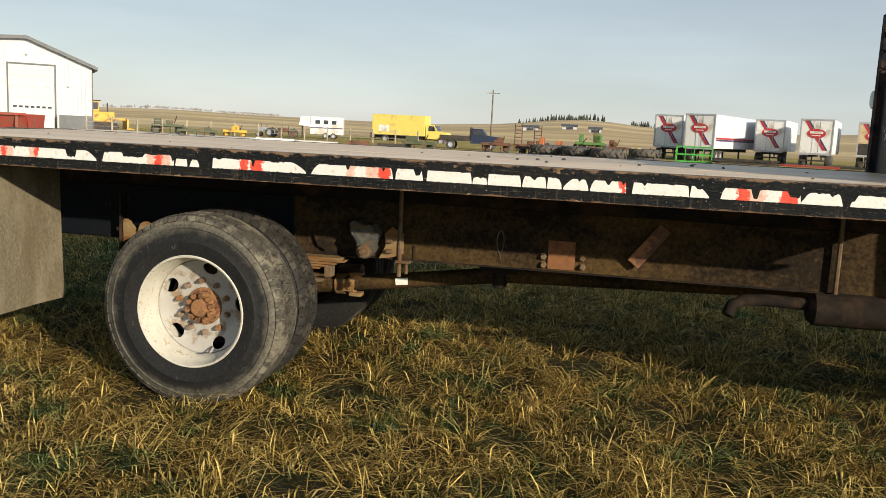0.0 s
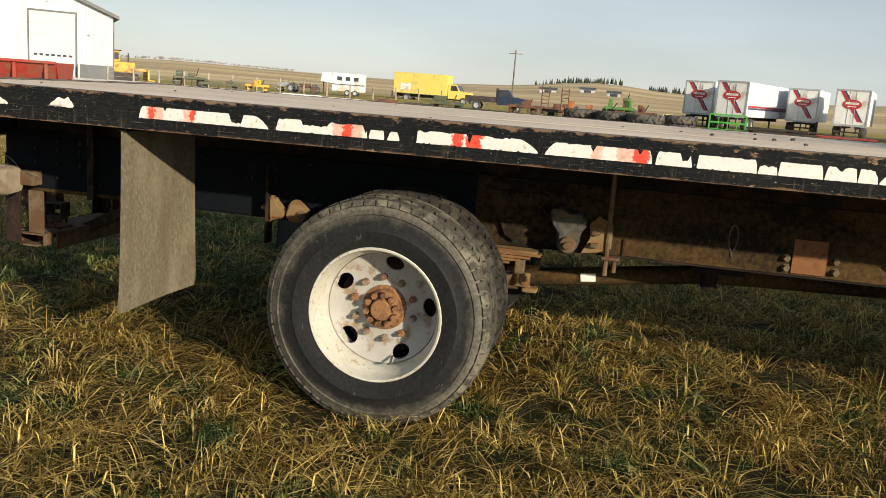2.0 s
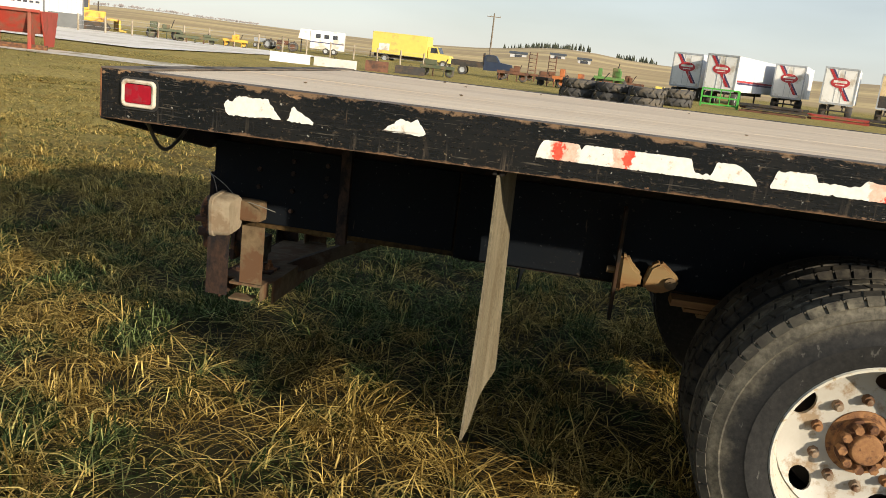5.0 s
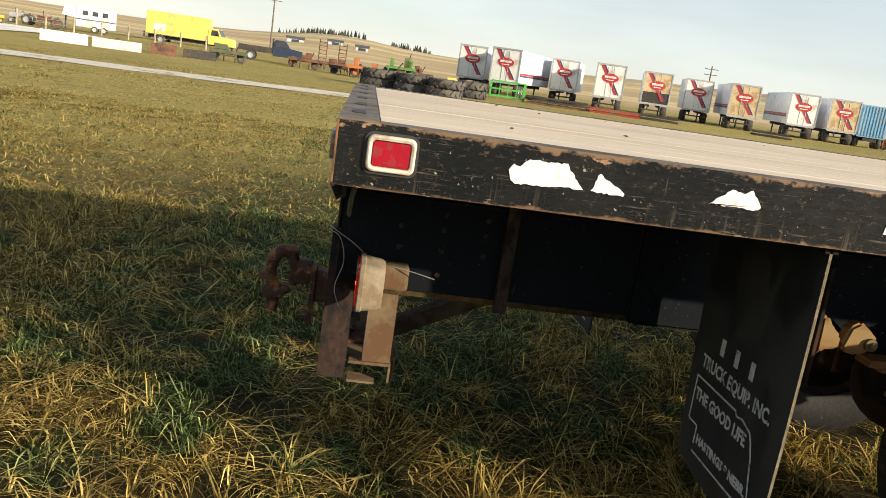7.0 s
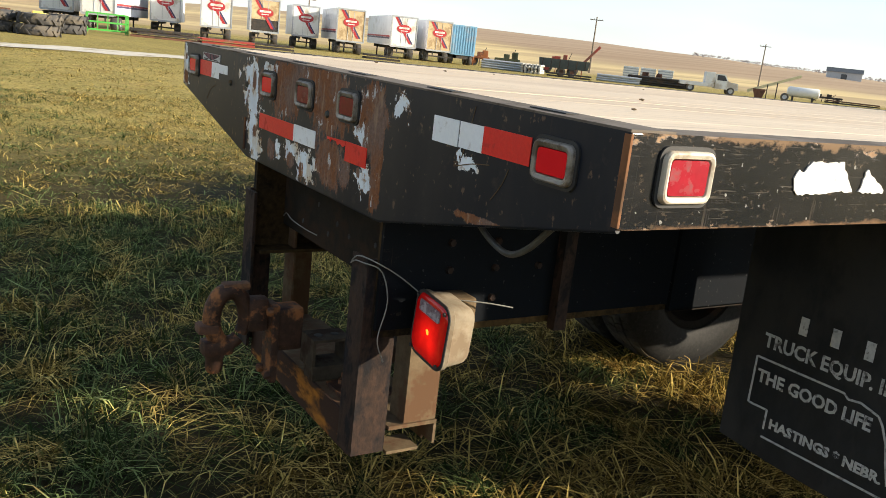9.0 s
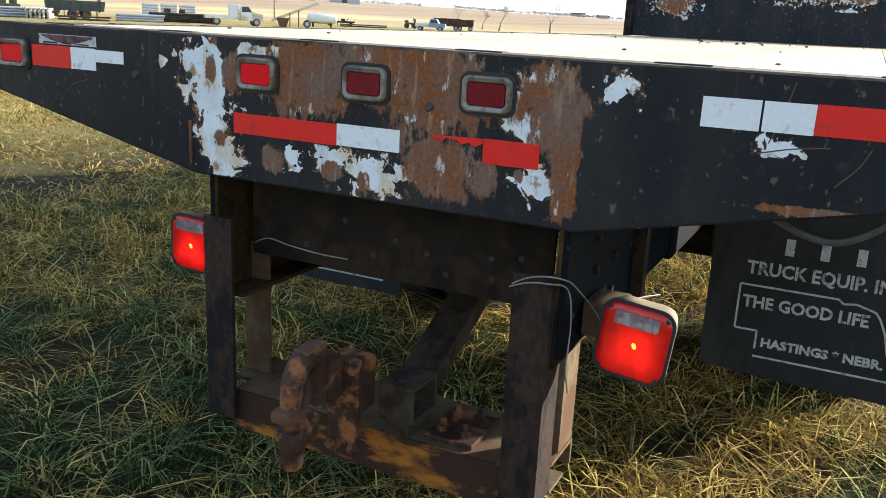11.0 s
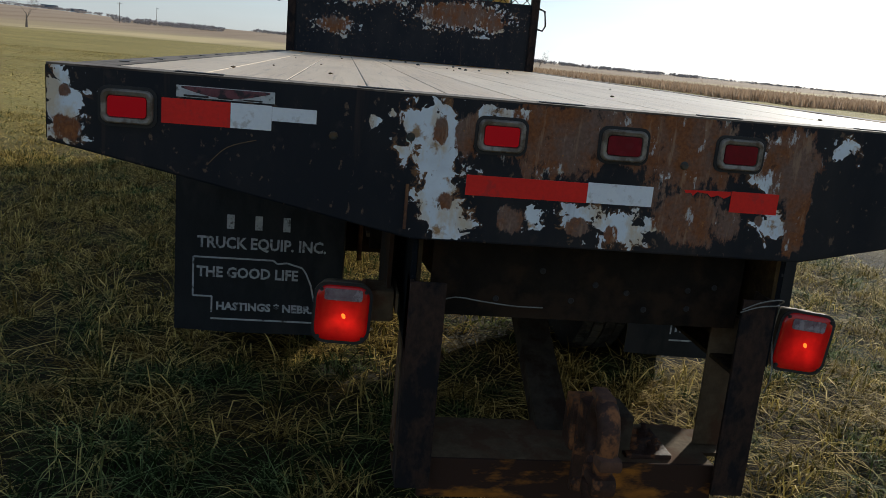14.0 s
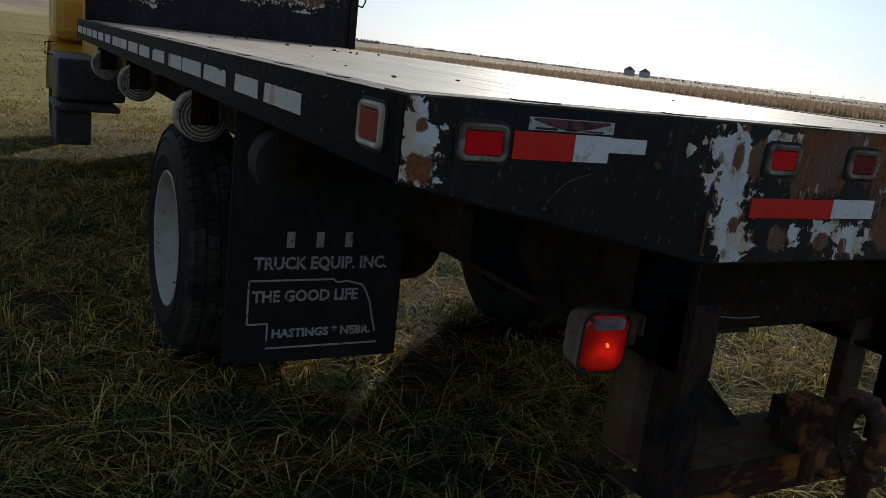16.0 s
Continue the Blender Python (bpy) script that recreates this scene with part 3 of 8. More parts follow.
def old_tape(name):
    """Weathered pale tape on which red and orange print survives in ragged patches."""
    k = Nodes(name, 0.6, spec=0.3)
    fine, torn = k.noise(50, 6, 0.7), k.noise(26, 9, 0.75, move=(4, 1, 2))
    c = k.mix(k.ramp(fine, 0.35, 0.65), (0.68, 0.67, 0.635), (0.60, 0.58, 0.53))
    stain = k.ramp(k.math("ADD", torn, k.math("MULTIPLY", fine, 0.2)), 0.68, 0.76, 0.0, 0.8)
    c = k.mix(stain, c, (0.40, 0.29, 0.19))
    wild = k.math("MULTIPLY", k.math("SUBTRACT", torn, 0.5), 10.0)
    pink = k.ramp(k.math("ADD", k.field("orange"), wild), -0.2, 0.5, 0.0, 0.7)
    c = k.mix(pink, c, k.mix(k.ramp(fine, 0.4, 0.6), (0.60, 0.36, 0.25), (0.54, 0.22, 0.13)))
    red = k.ramp(k.math("ADD", k.field("red"), wild), -0.15, 0.15)
    c = k.mix(red, c, k.mix(k.ramp(fine, 0.35, 0.65), (0.62, 0.035, 0.02), (0.55, 0.09, 0.05)))
    flaked = k.ramp(k.noise(42, 8, 0.75, move=(9, 4, 3)), 0.655, 0.675)
    c = k.mix(flaked, c, (0.030, 0.025, 0.020))
    k.colour(c)
    k.bump(fine, 0.15, 0.002)
    return k.m


M_OLD_TAPE = old_tape("weathered_cream_tape")
M_WEB = worn("cream_strap_webbing", (0.50, 0.47, 0.40), (0.38, 0.35, 0.29), 60, 0.9, dirt=(0.22, 0.19, 0.15), dirt_scale=14)
M_WIRE = worn("grey_wire", (0.16, 0.16, 0.145), (0.24, 0.235, 0.21), 30, 0.6)
M_HOSE = worn("black_air_hose", (0.03, 0.03, 0.03), (0.07, 0.07, 0.068), 30, 0.45)
M_CAB = worn("yellow_cab_paint", (0.62, 0.34, 0.035), (0.56, 0.30, 0.03), 6, 0.35, dirt=(0.36, 0.20, 0.05), dirt_scale=3, dirt_from=0.6)
M_BLACK_PLASTIC = worn("black_step_plastic", (0.02, 0.022, 0.026), (0.035, 0.037, 0.042), 20, 0.5, dirt=(0.07, 0.06, 0.05), dirt_scale=4)
M_TAG = worn("white_paper_tag", (0.78, 0.76, 0.70), (0.66, 0.63, 0.56), 40, 0.8)
M_TOP = worn("dusty_brown_steel_edge", (0.085, 0.068, 0.052), (0.15, 0.122, 0.095), 22, 0.85, dirt=(0.045, 0.032, 0.024), dirt_scale=9, stretch=(0.5, 0.5, 1))
k = Nodes("tinted_cab_glass", 0.05)
k.colour((0.03, 0.09, 0.08))
M_GLASS = k.m

# ---- the flatbed truck: x runs from its tail to its nose, y from its right side to its left ----
DECK_TOP, DECK_LOW, WIDE, FRONT = 1.362, 1.212, 2.44, 6.36
HUB_X, HUB_Z, TYRE_R = 2.437, 0.500, 0.515
FLAP_X = 1.235
truck = thing("flatbed_truck", "worn black flatbed truck with weathered wooden deck on grass", "truck")


def eased(points, steps=5):
    """A smooth run of points through the given ones."""
    p = [Vector(q) for q in points]
    out = []
    for i in range(len(p) - 1):
        a, b, c, d = p[max(i - 1, 0)], p[i], p[i + 1], p[min(i + 2, len(p) - 1)]
        for j in range(steps):
            u = j / steps
            out.append(0.5 * (2 * b + (c - a) * u + (2 * a - 5 * b + 4 * c - d) * u * u + (3 * b - a - 3 * c + d) * u ** 3))
    return out + [p[-1]]


# deck: steel border, planks, crossmembers
deck = part("deck_frame", channel(channel(NEW(), 0.02, FRONT, 0.0, 0.085, DECK_LOW, DECK_TOP, "+y"), 0.02, FRONT, WIDE - 0.085, WIDE, DECK_LOW, DECK_TOP, "-y"), [M_RAIL], truck, "chipped black steel side rails of the deck")
deck.data.materials.append(M_RAIL_DUSTY)
deck.data.materials.append(M_TOP)
for poly in deck.data.polygons:
    if poly.center.y > 1.2:
        poly.material_index = 1
    if poly.normal.z > 0.9 and poly.center.z > 1.35:
        poly.material_index = 2

PRIMER_SPOTS = [(1.65, 1.285, 0.065, 0.07), (1.625, 1.18, 0.05, 0.10), (1.60, 1.09, 0.05, 0.045), (1.49, 1.335, 0.06, 0.016),
                (1.40, 1.325, 0.04, 0.016), (1.409, 1.111, 0.028, 0.024), (1.30, 1.13, 0.05, 0.022), (1.20, 1.10, 0.065, 0.045),
                (1.12, 1.115, 0.05, 0.018), (1.09, 1.333, 0.05, 0.012), (1.10, 1.245, 0.05, 0.022), (0.875, 1.26, 0.03, 0.065),
                (0.84, 1.335, 0.03, 0.012), (0.80, 1.28, 0.016, 0.03), (0.853, 1.135, 0.045, 0.032), (0.69, 1.325, 0.034, 0.03),
                (1.777, 1.296, 0.012, 0.016), (1.739, 1.323, 0.008, 0.014), (2.415, 1.285, 0.05, 0.075), (0.43, 1.243, 0.035, 0.018)]
RUST_SPOTS = [(1.575, 1.285, 0.028, 0.055), (1.36, 1.29, 0.14, 0.10), (1.16, 1.31, 0.20, 0.07), (1.06, 1.28, 0.13, 0.11), (1.05, 1.14, 0.095, 0.075),
              (0.82, 1.285, 0.075, 0.085), (0.785, 1.17, 0.032, 0.13), (1.463, 1.11, 0.035, 0.035), (1.225, 1.088, 0.018, 0.022),
              (1.30, 1.10, 0.03, 0.022), (0.945, 1.12, 0.024, 0.045), (0.878, 1.142, 0.016, 0.014), (2.405, 1.235, 0.034, 0.028),
              (2.405, 1.312, 0.014, 0.014), (1.63, 1.29, 0.018, 0.03), (1.61, 1.14, 0.02, 0.02), (0.30, 1.142, 0.22, 0.010), (1.10, 1.247, 0.02, 0.012)]
M_REAR = peeling_black("peeling_black_rear_plate")


def rear_low(y):
    return DECK_LOW + (1.052 - DECK_LOW) * min(1.0, y / 0.76, (WIDE - y) / 0.76)


bm = sheet(NEW(), 0.0, 0.0, WIDE, rear_low, lambda y: DECK_TOP, 0.009)
rear_plate = part("rear_plate", bm, M_REAR, truck, "tapered black rear plate with peeling primer and rust")
peel_fields(rear_plate, PRIMER_SPOTS, RUST_SPOTS)
edge_parts = []
for y0, y1 in ((-0.0025, 0.011), (WIDE - 0.011, WIDE + 0.0025)):
    corner = part("corner_strap", box(NEW(), 0.0008, 0.024, y0, y1, DECK_LOW + 0.001, DECK_TOP - 0.001, 0.0015), M_RAIL if y0 < 1 else M_RAIL_DUSTY, rear_plate, "black steel corner")
    if y0 < 1:
        part("corner_rust", box(NEW(), -0.0008, 0.0045, y0 - 0.0006, y1 + 0.0006, DECK_LOW + 0.004, DECK_TOP - 0.003, 0.001), M_RUST_ORANGE, corner, "orange rubbed edge")
bm = prism(NEW(), [(0.001, DECK_LOW + 0.001), (0.76, 1.053), (1.68, 1.053), (WIDE - 0.001, DECK_LOW + 0.001), (WIDE - 0.001, DECK_TOP - 0.001), (0.001, DECK_TOP - 0.001)], 0.002, 0.012, "x")
edge_parts.append(part("backing_plate", bm, M_REAR, rear_plate))
edge_parts.append(part("top_edge", box(NEW(), 0.0005, 0.095, 0.0, WIDE, DECK_TOP - 0.0005, DECK_TOP + 0.004), M_TOP, rear_plate))
edge_parts.append(part("bottom_lip", box(NEW(), 0.0125, 0.06, 0.78, 1.66, 1.053, 1.062), M_REAR, rear_plate))
for e in ([(0.0, DECK_LOW), (0.76, 1.052)], [(0.76, 1.052), (1.68, 1.052)], [(1.68, 1.052), (WIDE, DECK_LOW)]):
    edge_parts.append(part("edge_bead", tube(NEW(), [(0.005, y, z) for y, z in e], 0.005, 6), M_REAR, rear_plate))
for ob in edge_parts:
    peel_fields(ob, [], [])
# raised black slabs stand for the shade inside the slots
for y in (2.145, 1.765, 1.36, 0.99, 0.60, 0.24):
    part("pocket_slot", box(NEW(), 0.032, 0.062, y - 0.05, y + 0.05, DECK_TOP + 0.0045, DECK_TOP + 0.0065), M_GASKET, rear_plate, "dark slot in the top edge")
for i in range(15):
    part("pocket_slot", box(NEW(), 0.42 + i * 0.40, 0.50 + i * 0.40, WIDE - 0.062, WIDE - 0.036, DECK_TOP - 0.001, DECK_TOP + 0.002), M_GASKET, deck, "dark slot in the side rail")
part("weld_bead", cyl(NEW(), (-0.002, 1.694, 1.07), (-0.002, 1.694, 1.17), 0.004, n=6), M_RUST, rear_plate, "rusty weld bead")
for y, z in ((1.695, 1.272), (1.86, 1.262), (1.075, 1.255)):
    bolt = lathe(NEW(), [(0.0, -0.006), (0.007, -0.006), (0.010, -0.002), (0.010, 0.001)], (0, y, z), "x", 8)
    part("bolt", bolt, M_BRACKET, rear_plate, "worn bolt head")

# planks: boards of the deck, split at joints
rnd = random.Random(4)
edges_y = [0.086 + i * (WIDE - 0.172) / 12 for i in range(13)]
for i in range(12):
    y0, y1 = edges_y[i] + 0.0019, edges_y[i + 1] - 0.0019
    cuts = [0.097, FRONT - 0.03] if i % 3 else [0.097, 3.55 + 0.4 * (i % 2), FRONT - 0.03]
    for a, b in zip(cuts, cuts[1:]):
        dz = rnd.uniform(-0.0006, 0.0004)
        bm = box(NEW(), a + 0.002, b - 0.002, y0, y1, DECK_TOP - 0.045 + dz, DECK_TOP - 0.002 + dz)
        bmesh.ops.bevel(bm, geom=[e for e in bm.edges if abs(e.verts[0].co.x - e.verts[1].co.x) > 0.1 and e.verts[0].co.z > DECK_TOP - 0.02], offset=0.0007, segments=1, affect="EDGES")
        bmesh.ops.subdivide_edges(bm, edges=[e for e in bm.edges if abs(e.verts[0].co.x - e.verts[1].co.x) > 0.1], cuts=12)
        for v in bm.verts:
            if a + 0.1 < v.co.x < b - 0.1:
                v.co.z += 0.0008 * noise.noise((v.co.x * 1.3, i * 3.1, 0))
                v.co.y += 0.0012 * noise.noise((v.co.x * 2.3, i * 5.1, round(v.co.y, 1)))
        part("plank", bm, M_WOOD, deck, "")
for y in edges_y[1:-1]:
    part("seam_dirt", box(NEW(), 0.10, FRONT - 0.033, y - 0.0016, y + 0.0016, DECK_TOP - 0.030, DECK_TOP - 0.0036), M_GASKET, deck, "dark dirt packed between planks")
pebble_data = []
rnd_p = random.Random(31)
for q in range(3):
    bm = NEW()
    bmesh.ops.create_icosphere(bm, subdivisions=2, radius=0.010)
    for v in bm.verts:
        v.co *= 1 + 0.35 * noise.noise(v.co * 70 + Vector((q * 3, 0, 0)))
        v.co.z = max(v.co.z * 0.7, -0.006)
    pebble_data.append(bm)
pebbles = [to_object("pebble", bm, M_BRACKET) for bm in pebble_data]
for q, ob in enumerate(pebbles):
    ob.location = (5.2 - 0.5 * q, 1.35 - 0.33 * q, DECK_TOP + 0.002)
    tagged(ob, "small grey-brown pebble lying on the deck planks", "pebble", "pebbles on the deck")
for q in range(6):
    m = pose(rnd_p.uniform(3.8, 6.1), rnd_p.uniform(0.9, 2.2), DECK_TOP + 0.002, 0, 0, rnd_p.uniform(0, 360)) @ Matrix.Scale(rnd_p.uniform(0.55, 1.35), 4)
    copy_thing(pebbles[q % 3], m)
for i in range(15):
    x = 0.30 + i * 0.42
    bm = NEW()
    box(bm, x, x + 0.008, 0.09, WIDE - 0.09, 1.215, 1.314), box(bm, x + 0.008, x + 0.05, 0.09, WIDE - 0.09, 1.306, 1.314), box(bm, x + 0.008, x + 0.05, 0.09, WIDE - 0.09, 1.215, 1.223)
    part("crossmember", bm, M_DARK, deck)
for y in (0.80, 1.56):
    part("deck_sill", channel(NEW(), 0.08, FRONT - 0.1, y, y + 0.08, 1.085, 1.214, "+y" if y < 1 else "-y"), M_DARK, deck)

# grit and twigs on the deck
gb = NEW()
for i in range(18):
    x, y, s = rnd.uniform(0.15, 6.1), rnd.uniform(0.12, 2.3), rnd.uniform(0.003, 0.009)
    r = bmesh.ops.create_icosphere(gb, subdivisions=1, radius=s)
    for v in r["verts"]:
        v.co = Vector((x + v.co.x * rnd.uniform(0.7, 1.6), y + v.co.y, DECK_TOP + v.co.z * 0.4 + s * 0.25))
tagged(to_object("dirt_clods", gb, M_DUSTY), "small dry dirt clods scattered on the wooden deck", "dirt", kind="stuff")


def ragged_tape(x0, x1, z0, z1, y, seed, tear=0.25, bites=(), ends=(0.004, 0.004)):
    """A torn strip of old tape on the side rail: bites are (middle, half width, depth) out of its top edge, ends the length over which each end slopes."""
    r = random.Random(seed)
    h, step = z1 - z0, 0.004
    n = max(4, int((x1 - x0) / step))
    low, high = [], []

    def wave(x, f, k):
        return noise.noise((x * f + seed * 3.7, k, seed * 0.31))
    for i in range(n + 1):
        x = x0 + (x1 - x0) * i / n
        cut = max(0.0, wave(x, 24, 1.0) - 0.30) * tear * 1.6 + max(0.0, wave(x, 90, 2.0) - 0.30) * tear * 0.9 + r.uniform(0, 0.03)
        for middle, half, depth in bites:
            edge = (half - abs(x - middle)) / 0.012
            cut = max(cut, depth * min(1.0, max(0.0, edge)) * (1 + 0.25 * wave(x, 70, 3.0)))
        for run, length in ((x - x0, ends[0]), (x1 - x, ends[1])):
            if run < length:
                cut = max(cut, 0.86 * (1 - run / length) ** 1.7)
        under = max(0.0, wave(x, 30, 5.0) - 0.42) * tear * 0.8 + max(0.0, wave(x, 110, 7.0) - 0.42) * 0.3 + r.uniform(0, 0.03)
        cut, under = min(cut, 0.88), min(under, 0.10)
        high.append((x + r.uniform(-0.0012, 0.0012), z1 - cut * h))
        low.append((x + r.uniform(-0.0012, 0.0012), z0 + under * h))
    bm = NEW()
    y_front = y - 0.0022 if y < 1 else y + 0.0022
    cols = [[bm.verts.new((lx, yy, lz)) for lx, yy, lz in ((lo[0], y, lo[1]), (lo[0], y_front, lo[1]), (hi[0], y_front, hi[1]), (hi[0], y, hi[1]))] for lo, hi in zip(low, high)]
    for i in range(n):
        p, q = cols[i], cols[i + 1]
        for j in range(3):
            bm.faces.new((p[j], q[j], q[j + 1], p[j + 1]))
    for end in (cols[0], cols[-1]):
        bm.faces.new(end)
    bmesh.ops.recalc_face_normals(bm, faces=bm.faces)
    return bm


def tape_fields(ob, red, orange):
    """Marks where red and orange print survive along a strip: 1 well inside, below 0 outside."""
    xs = [v.co.x for v in ob.data.vertices]
    for name, spans in (("red", red), ("orange", orange)):
        value = [max([-4.0] + [((b - a) / 2 - abs(x - (a + b) / 2)) / 0.012 for a, b in spans]) for x in xs]
        ob.data.attributes.new(name, "FLOAT", "POINT").data.foreach_set("value", [min(2.0, v) for v in value])
    return ob


STRIPS = [
    (1.338, 1.940, ((1.462, 0.010, 0.35), (1.795, 0.034, 0.72)), (0.02, 0.07)), (1.976, 2.378, ((2.150, 0.066, 0.38), (2.37, 0.014, 0.6)), (0.018, 0.004)),
    (2.386, 2.450, ((2.42, 0.05, 0.30),), (0.004, 0.004)), (2.464, 2.515, ((2.49, 0.05, 0.30),), (0.03, 0.025)),
    (2.587, 3.082, ((2.805, 0.012, 0.7), (2.92, 0.03, 0.12)), (0.004, 0.085)), (3.112, 3.522, ((3.297, 0.012, 0.55), (3.475, 0.010, 0.5)), (0.045, 0.012)),
    (3.536, 3.672, ((3.645, 0.020, 0.55),), (0.010, 0.012)), (3.689, 3.908, (), (0.004, 0.012)), (3.911, 3.980, ((3.95, 0.06, 0.42),), (0.004, 0.004)),
    (3.984, 4.142, (), (0.004, 0.012)), (4.146, 4.258, ((4.20, 0.018, 0.30),), (0.012, 0.010)), (4.262, 4.330, ((4.325, 0.012, 0.5),), (0.004, 0.014)),
    (4.336, 4.452, ((4.41, 0.01, 0.3),), (0.050, 0.020)), (4.458, 4.622, ((4.54, 0.016, 0.35), (4.607, 0.008, 0.6)), (0.022, 0.006)),
    (4.648, 4.900, ((4.70, 0.012, 0.25),), (0.006, 0.010)), (4.903, 4.985, ((4.94, 0.02, 0.3),), (0.004, 0.06)), (5.035, 5.372, ((5.182, 0.020, 0.82), (5.345, 0.030, 0.5)), (0.020, 0.004)),
    (5.375, 5.545, ((5.50, 0.012, 0.3),), (0.040, 0.020)), (5.575, 5.80, ((5.585, 0.02, 0.5),), (0.030, 0.010)), (5.83, 6.12, (), (0.010, 0.010))]
RED = [(1.388, 1.408), (1.586, 1.601), (2.27, 2.31), (2.735, 2.775), (2.79, 2.855), (3.455, 3.508), (4.592, 4.622), (5.100, 5.155), (5.285, 5.365)]
ORANGE = [(1.375, 1.455), (1.55, 1.603), (2.225, 2.36), (3.290, 3.330), (3.385, 3.505), (5.095, 5.222), (5.36, 5.37)]
for i, (a, b, bites, ends) in enumerate(STRIPS):
    strip = part("tape_strip", ragged_tape(a, b, 1.2635, 1.3165, -0.0005, i + 7, 0.22, bites, ends), M_OLD_TAPE, deck, "torn strip of cream tape with red print")
    tape_fields(strip, RED, ORANGE)
for outline in ([(0.405, 1.276), (0.40, 1.298), (0.41, 1.312), (0.425, 1.308), (0.445, 1.328), (0.535, 1.328), (0.578, 1.276), (0.42, 1.268)],
                [(0.60, 1.274), (0.614, 1.318), (0.632, 1.306), (0.68, 1.278), (0.676, 1.272)],
                [(0.885, 1.282), (0.905, 1.296), (0.94, 1.322), (0.968, 1.316), (0.99, 1.326), (1.018, 1.29), (1.012, 1.280)]):
    rough_edge = []
    for (xa, za), (xb, zb) in zip(outline, outline[1:] + outline[:1]):
        cuts = max(1, int(math.hypot(xb - xa, zb - za) / 0.007))
        for j in range(cuts):
            u = j / cuts
            rough_edge.append((xa + (xb - xa) * u + rnd.uniform(-0.0022, 0.0022), za + (zb - za) * u + rnd.uniform(-0.0022, 0.0022)))
    scrap = part("tape_scrap", prism(NEW(), rough_edge, -0.0005, -0.003, "y"), M_OLD_TAPE, deck, "leftover scrap of cream tape")
    tape_fields(scrap, [], [])
for i in range(16):
    a = 0.53 + i * 0.36 + rnd.uniform(-0.02, 0.02)
    strip = part("tape_strip", ragged_tape(a, a + rnd.uniform(0.24, 0.33), 1.262, 1.312, WIDE + 0.0005, 90 + i, 0.35), M_OLD_TAPE, deck, "torn strip of pale tape")
    tape_fields(strip, [], [(a + 0.2, a + 0.26)] if i % 4 == 0 else [])

# lamps on the rear plate and side rails


def marker_lamp(y, z, lens, words, w=0.104, h=0.070, m=None):
    """A rectangular marker lamp: gasket, bezel ring and lens, facing back along -x."""
    m = m or Matrix.Translation((0, y, z))
    bm = prism(NEW(), rounded(w + 0.013, h + 0.013, 0.020), -0.004, 0.0, "x", m=m)
    lamp = part("marker_lamp", bm, M_GASKET, rear_plate, words, True)
    outer, inner = rounded(w, h, 0.016, 5), rounded(w - 0.026, h - 0.026, 0.008, 5)
    bm = NEW()
    rings = [[bm.verts.new(m @ Vector((x, p[0], p[1]))) for p in o] for x, o in ((-0.004, outer), (-0.009, [(p[0] * 0.992, p[1] * 0.992) for p in outer]), (-0.0128, [(p[0] * 0.955, p[1] * 0.95) for p in outer]), (-0.0142, [(p[0] * 0.90, p[1] * 0.88) for p in outer]), (-0.012, [(p[0] * 1.05, p[1] * 1.06) for p in inner]), (-0.006, inner))]
    n = len(outer)
    for a, b in zip(rings, rings[1:]):
        for i in range(n):
            bm.faces.new((a[i], a[(i + 1) % n], b[(i + 1) % n], b[i]))
    bmesh.ops.recalc_face_normals(bm, faces=bm.faces)
    part("bezel", bm, M_CHROME if m is None or w < 0.106 else M_BEZEL, lamp, "dull metal bezel")
    bm = prism(NEW(), rounded(w - 0.028, h - 0.028, 0.007, 5), -0.005, -0.0105, "x", m=m)
    part("lens", bm, lens, lamp, words.split(" marker")[0] + " lens")
    return lamp


for y, lens, words in ((2.281, M_LENS_LIT, "lit red marker lamp"), (1.498, M_LENS_LIT, "lit red marker lamp"), (1.222, M_LENS_DIM, "dull red marker lamp"),
                       (0.950, M_LENS_DIM, "dull red marker lamp"), (0.160, M_LENS_LIT, "lit red marker lamp")):
    marker_lamp(y, 1.289, lens, words)
marker_lamp(0, 0, M_LENS_SIDE, "red marker lamp in cream bezel", 0.112, 0.084, Matrix.Translation((0.128, 0.0, 1.296)) @ Matrix.Rotation(radians(90), 4, "Z"))
marker_lamp(0, 0, M_LENS_SIDE, "red marker lamp in cream bezel", 0.112, 0.084, Matrix.Translation((0.128, WIDE, 1.296)) @ Matrix.Rotation(radians(-90), 4, "Z"))

# reflective tape on the rear plate
for name, material, y0, y1, z0, z1, words in (
        ("red_tape", M_TAPE_RED, 1.566, 1.291, 1.155, 1.200, "red reflective tape"), ("white_tape", M_TAPE_WHITE, 1.2905, 1.139, 1.156, 1.202, "white reflective tape"),
        ("red_tape", M_TAPE_RED, 0.953, 0.838, 1.157, 1.205, "red reflective tape"), ("red_tape", M_TAPE_RED, 2.214, 2.075, 1.262, 1.314, "red reflective tape"),
        ("white_tape", M_TAPE_WHITE, 2.0745, 1.99, 1.262, 1.314, "white reflective tape"), ("white_tape", M_TAPE_WHITE, 1.9895, 1.897, 1.283, 1.312, "white reflective tape"),
        ("white_tape", M_TAPE_WHITE, 0.553, 0.458, 1.268, 1.319, "white reflective tape"), ("white_tape", M_TAPE_WHITE, 0.454, 0.374, 1.269, 1.319, "white reflective tape"),
        ("red_tape", M_TAPE_RED, 0.3735, 0.228, 1.270, 1.320, "red reflective tape")):
    part(name, box(NEW(), -0.0018, -0.0003, y1, y0, z0, z1), material, rear_plate, words)
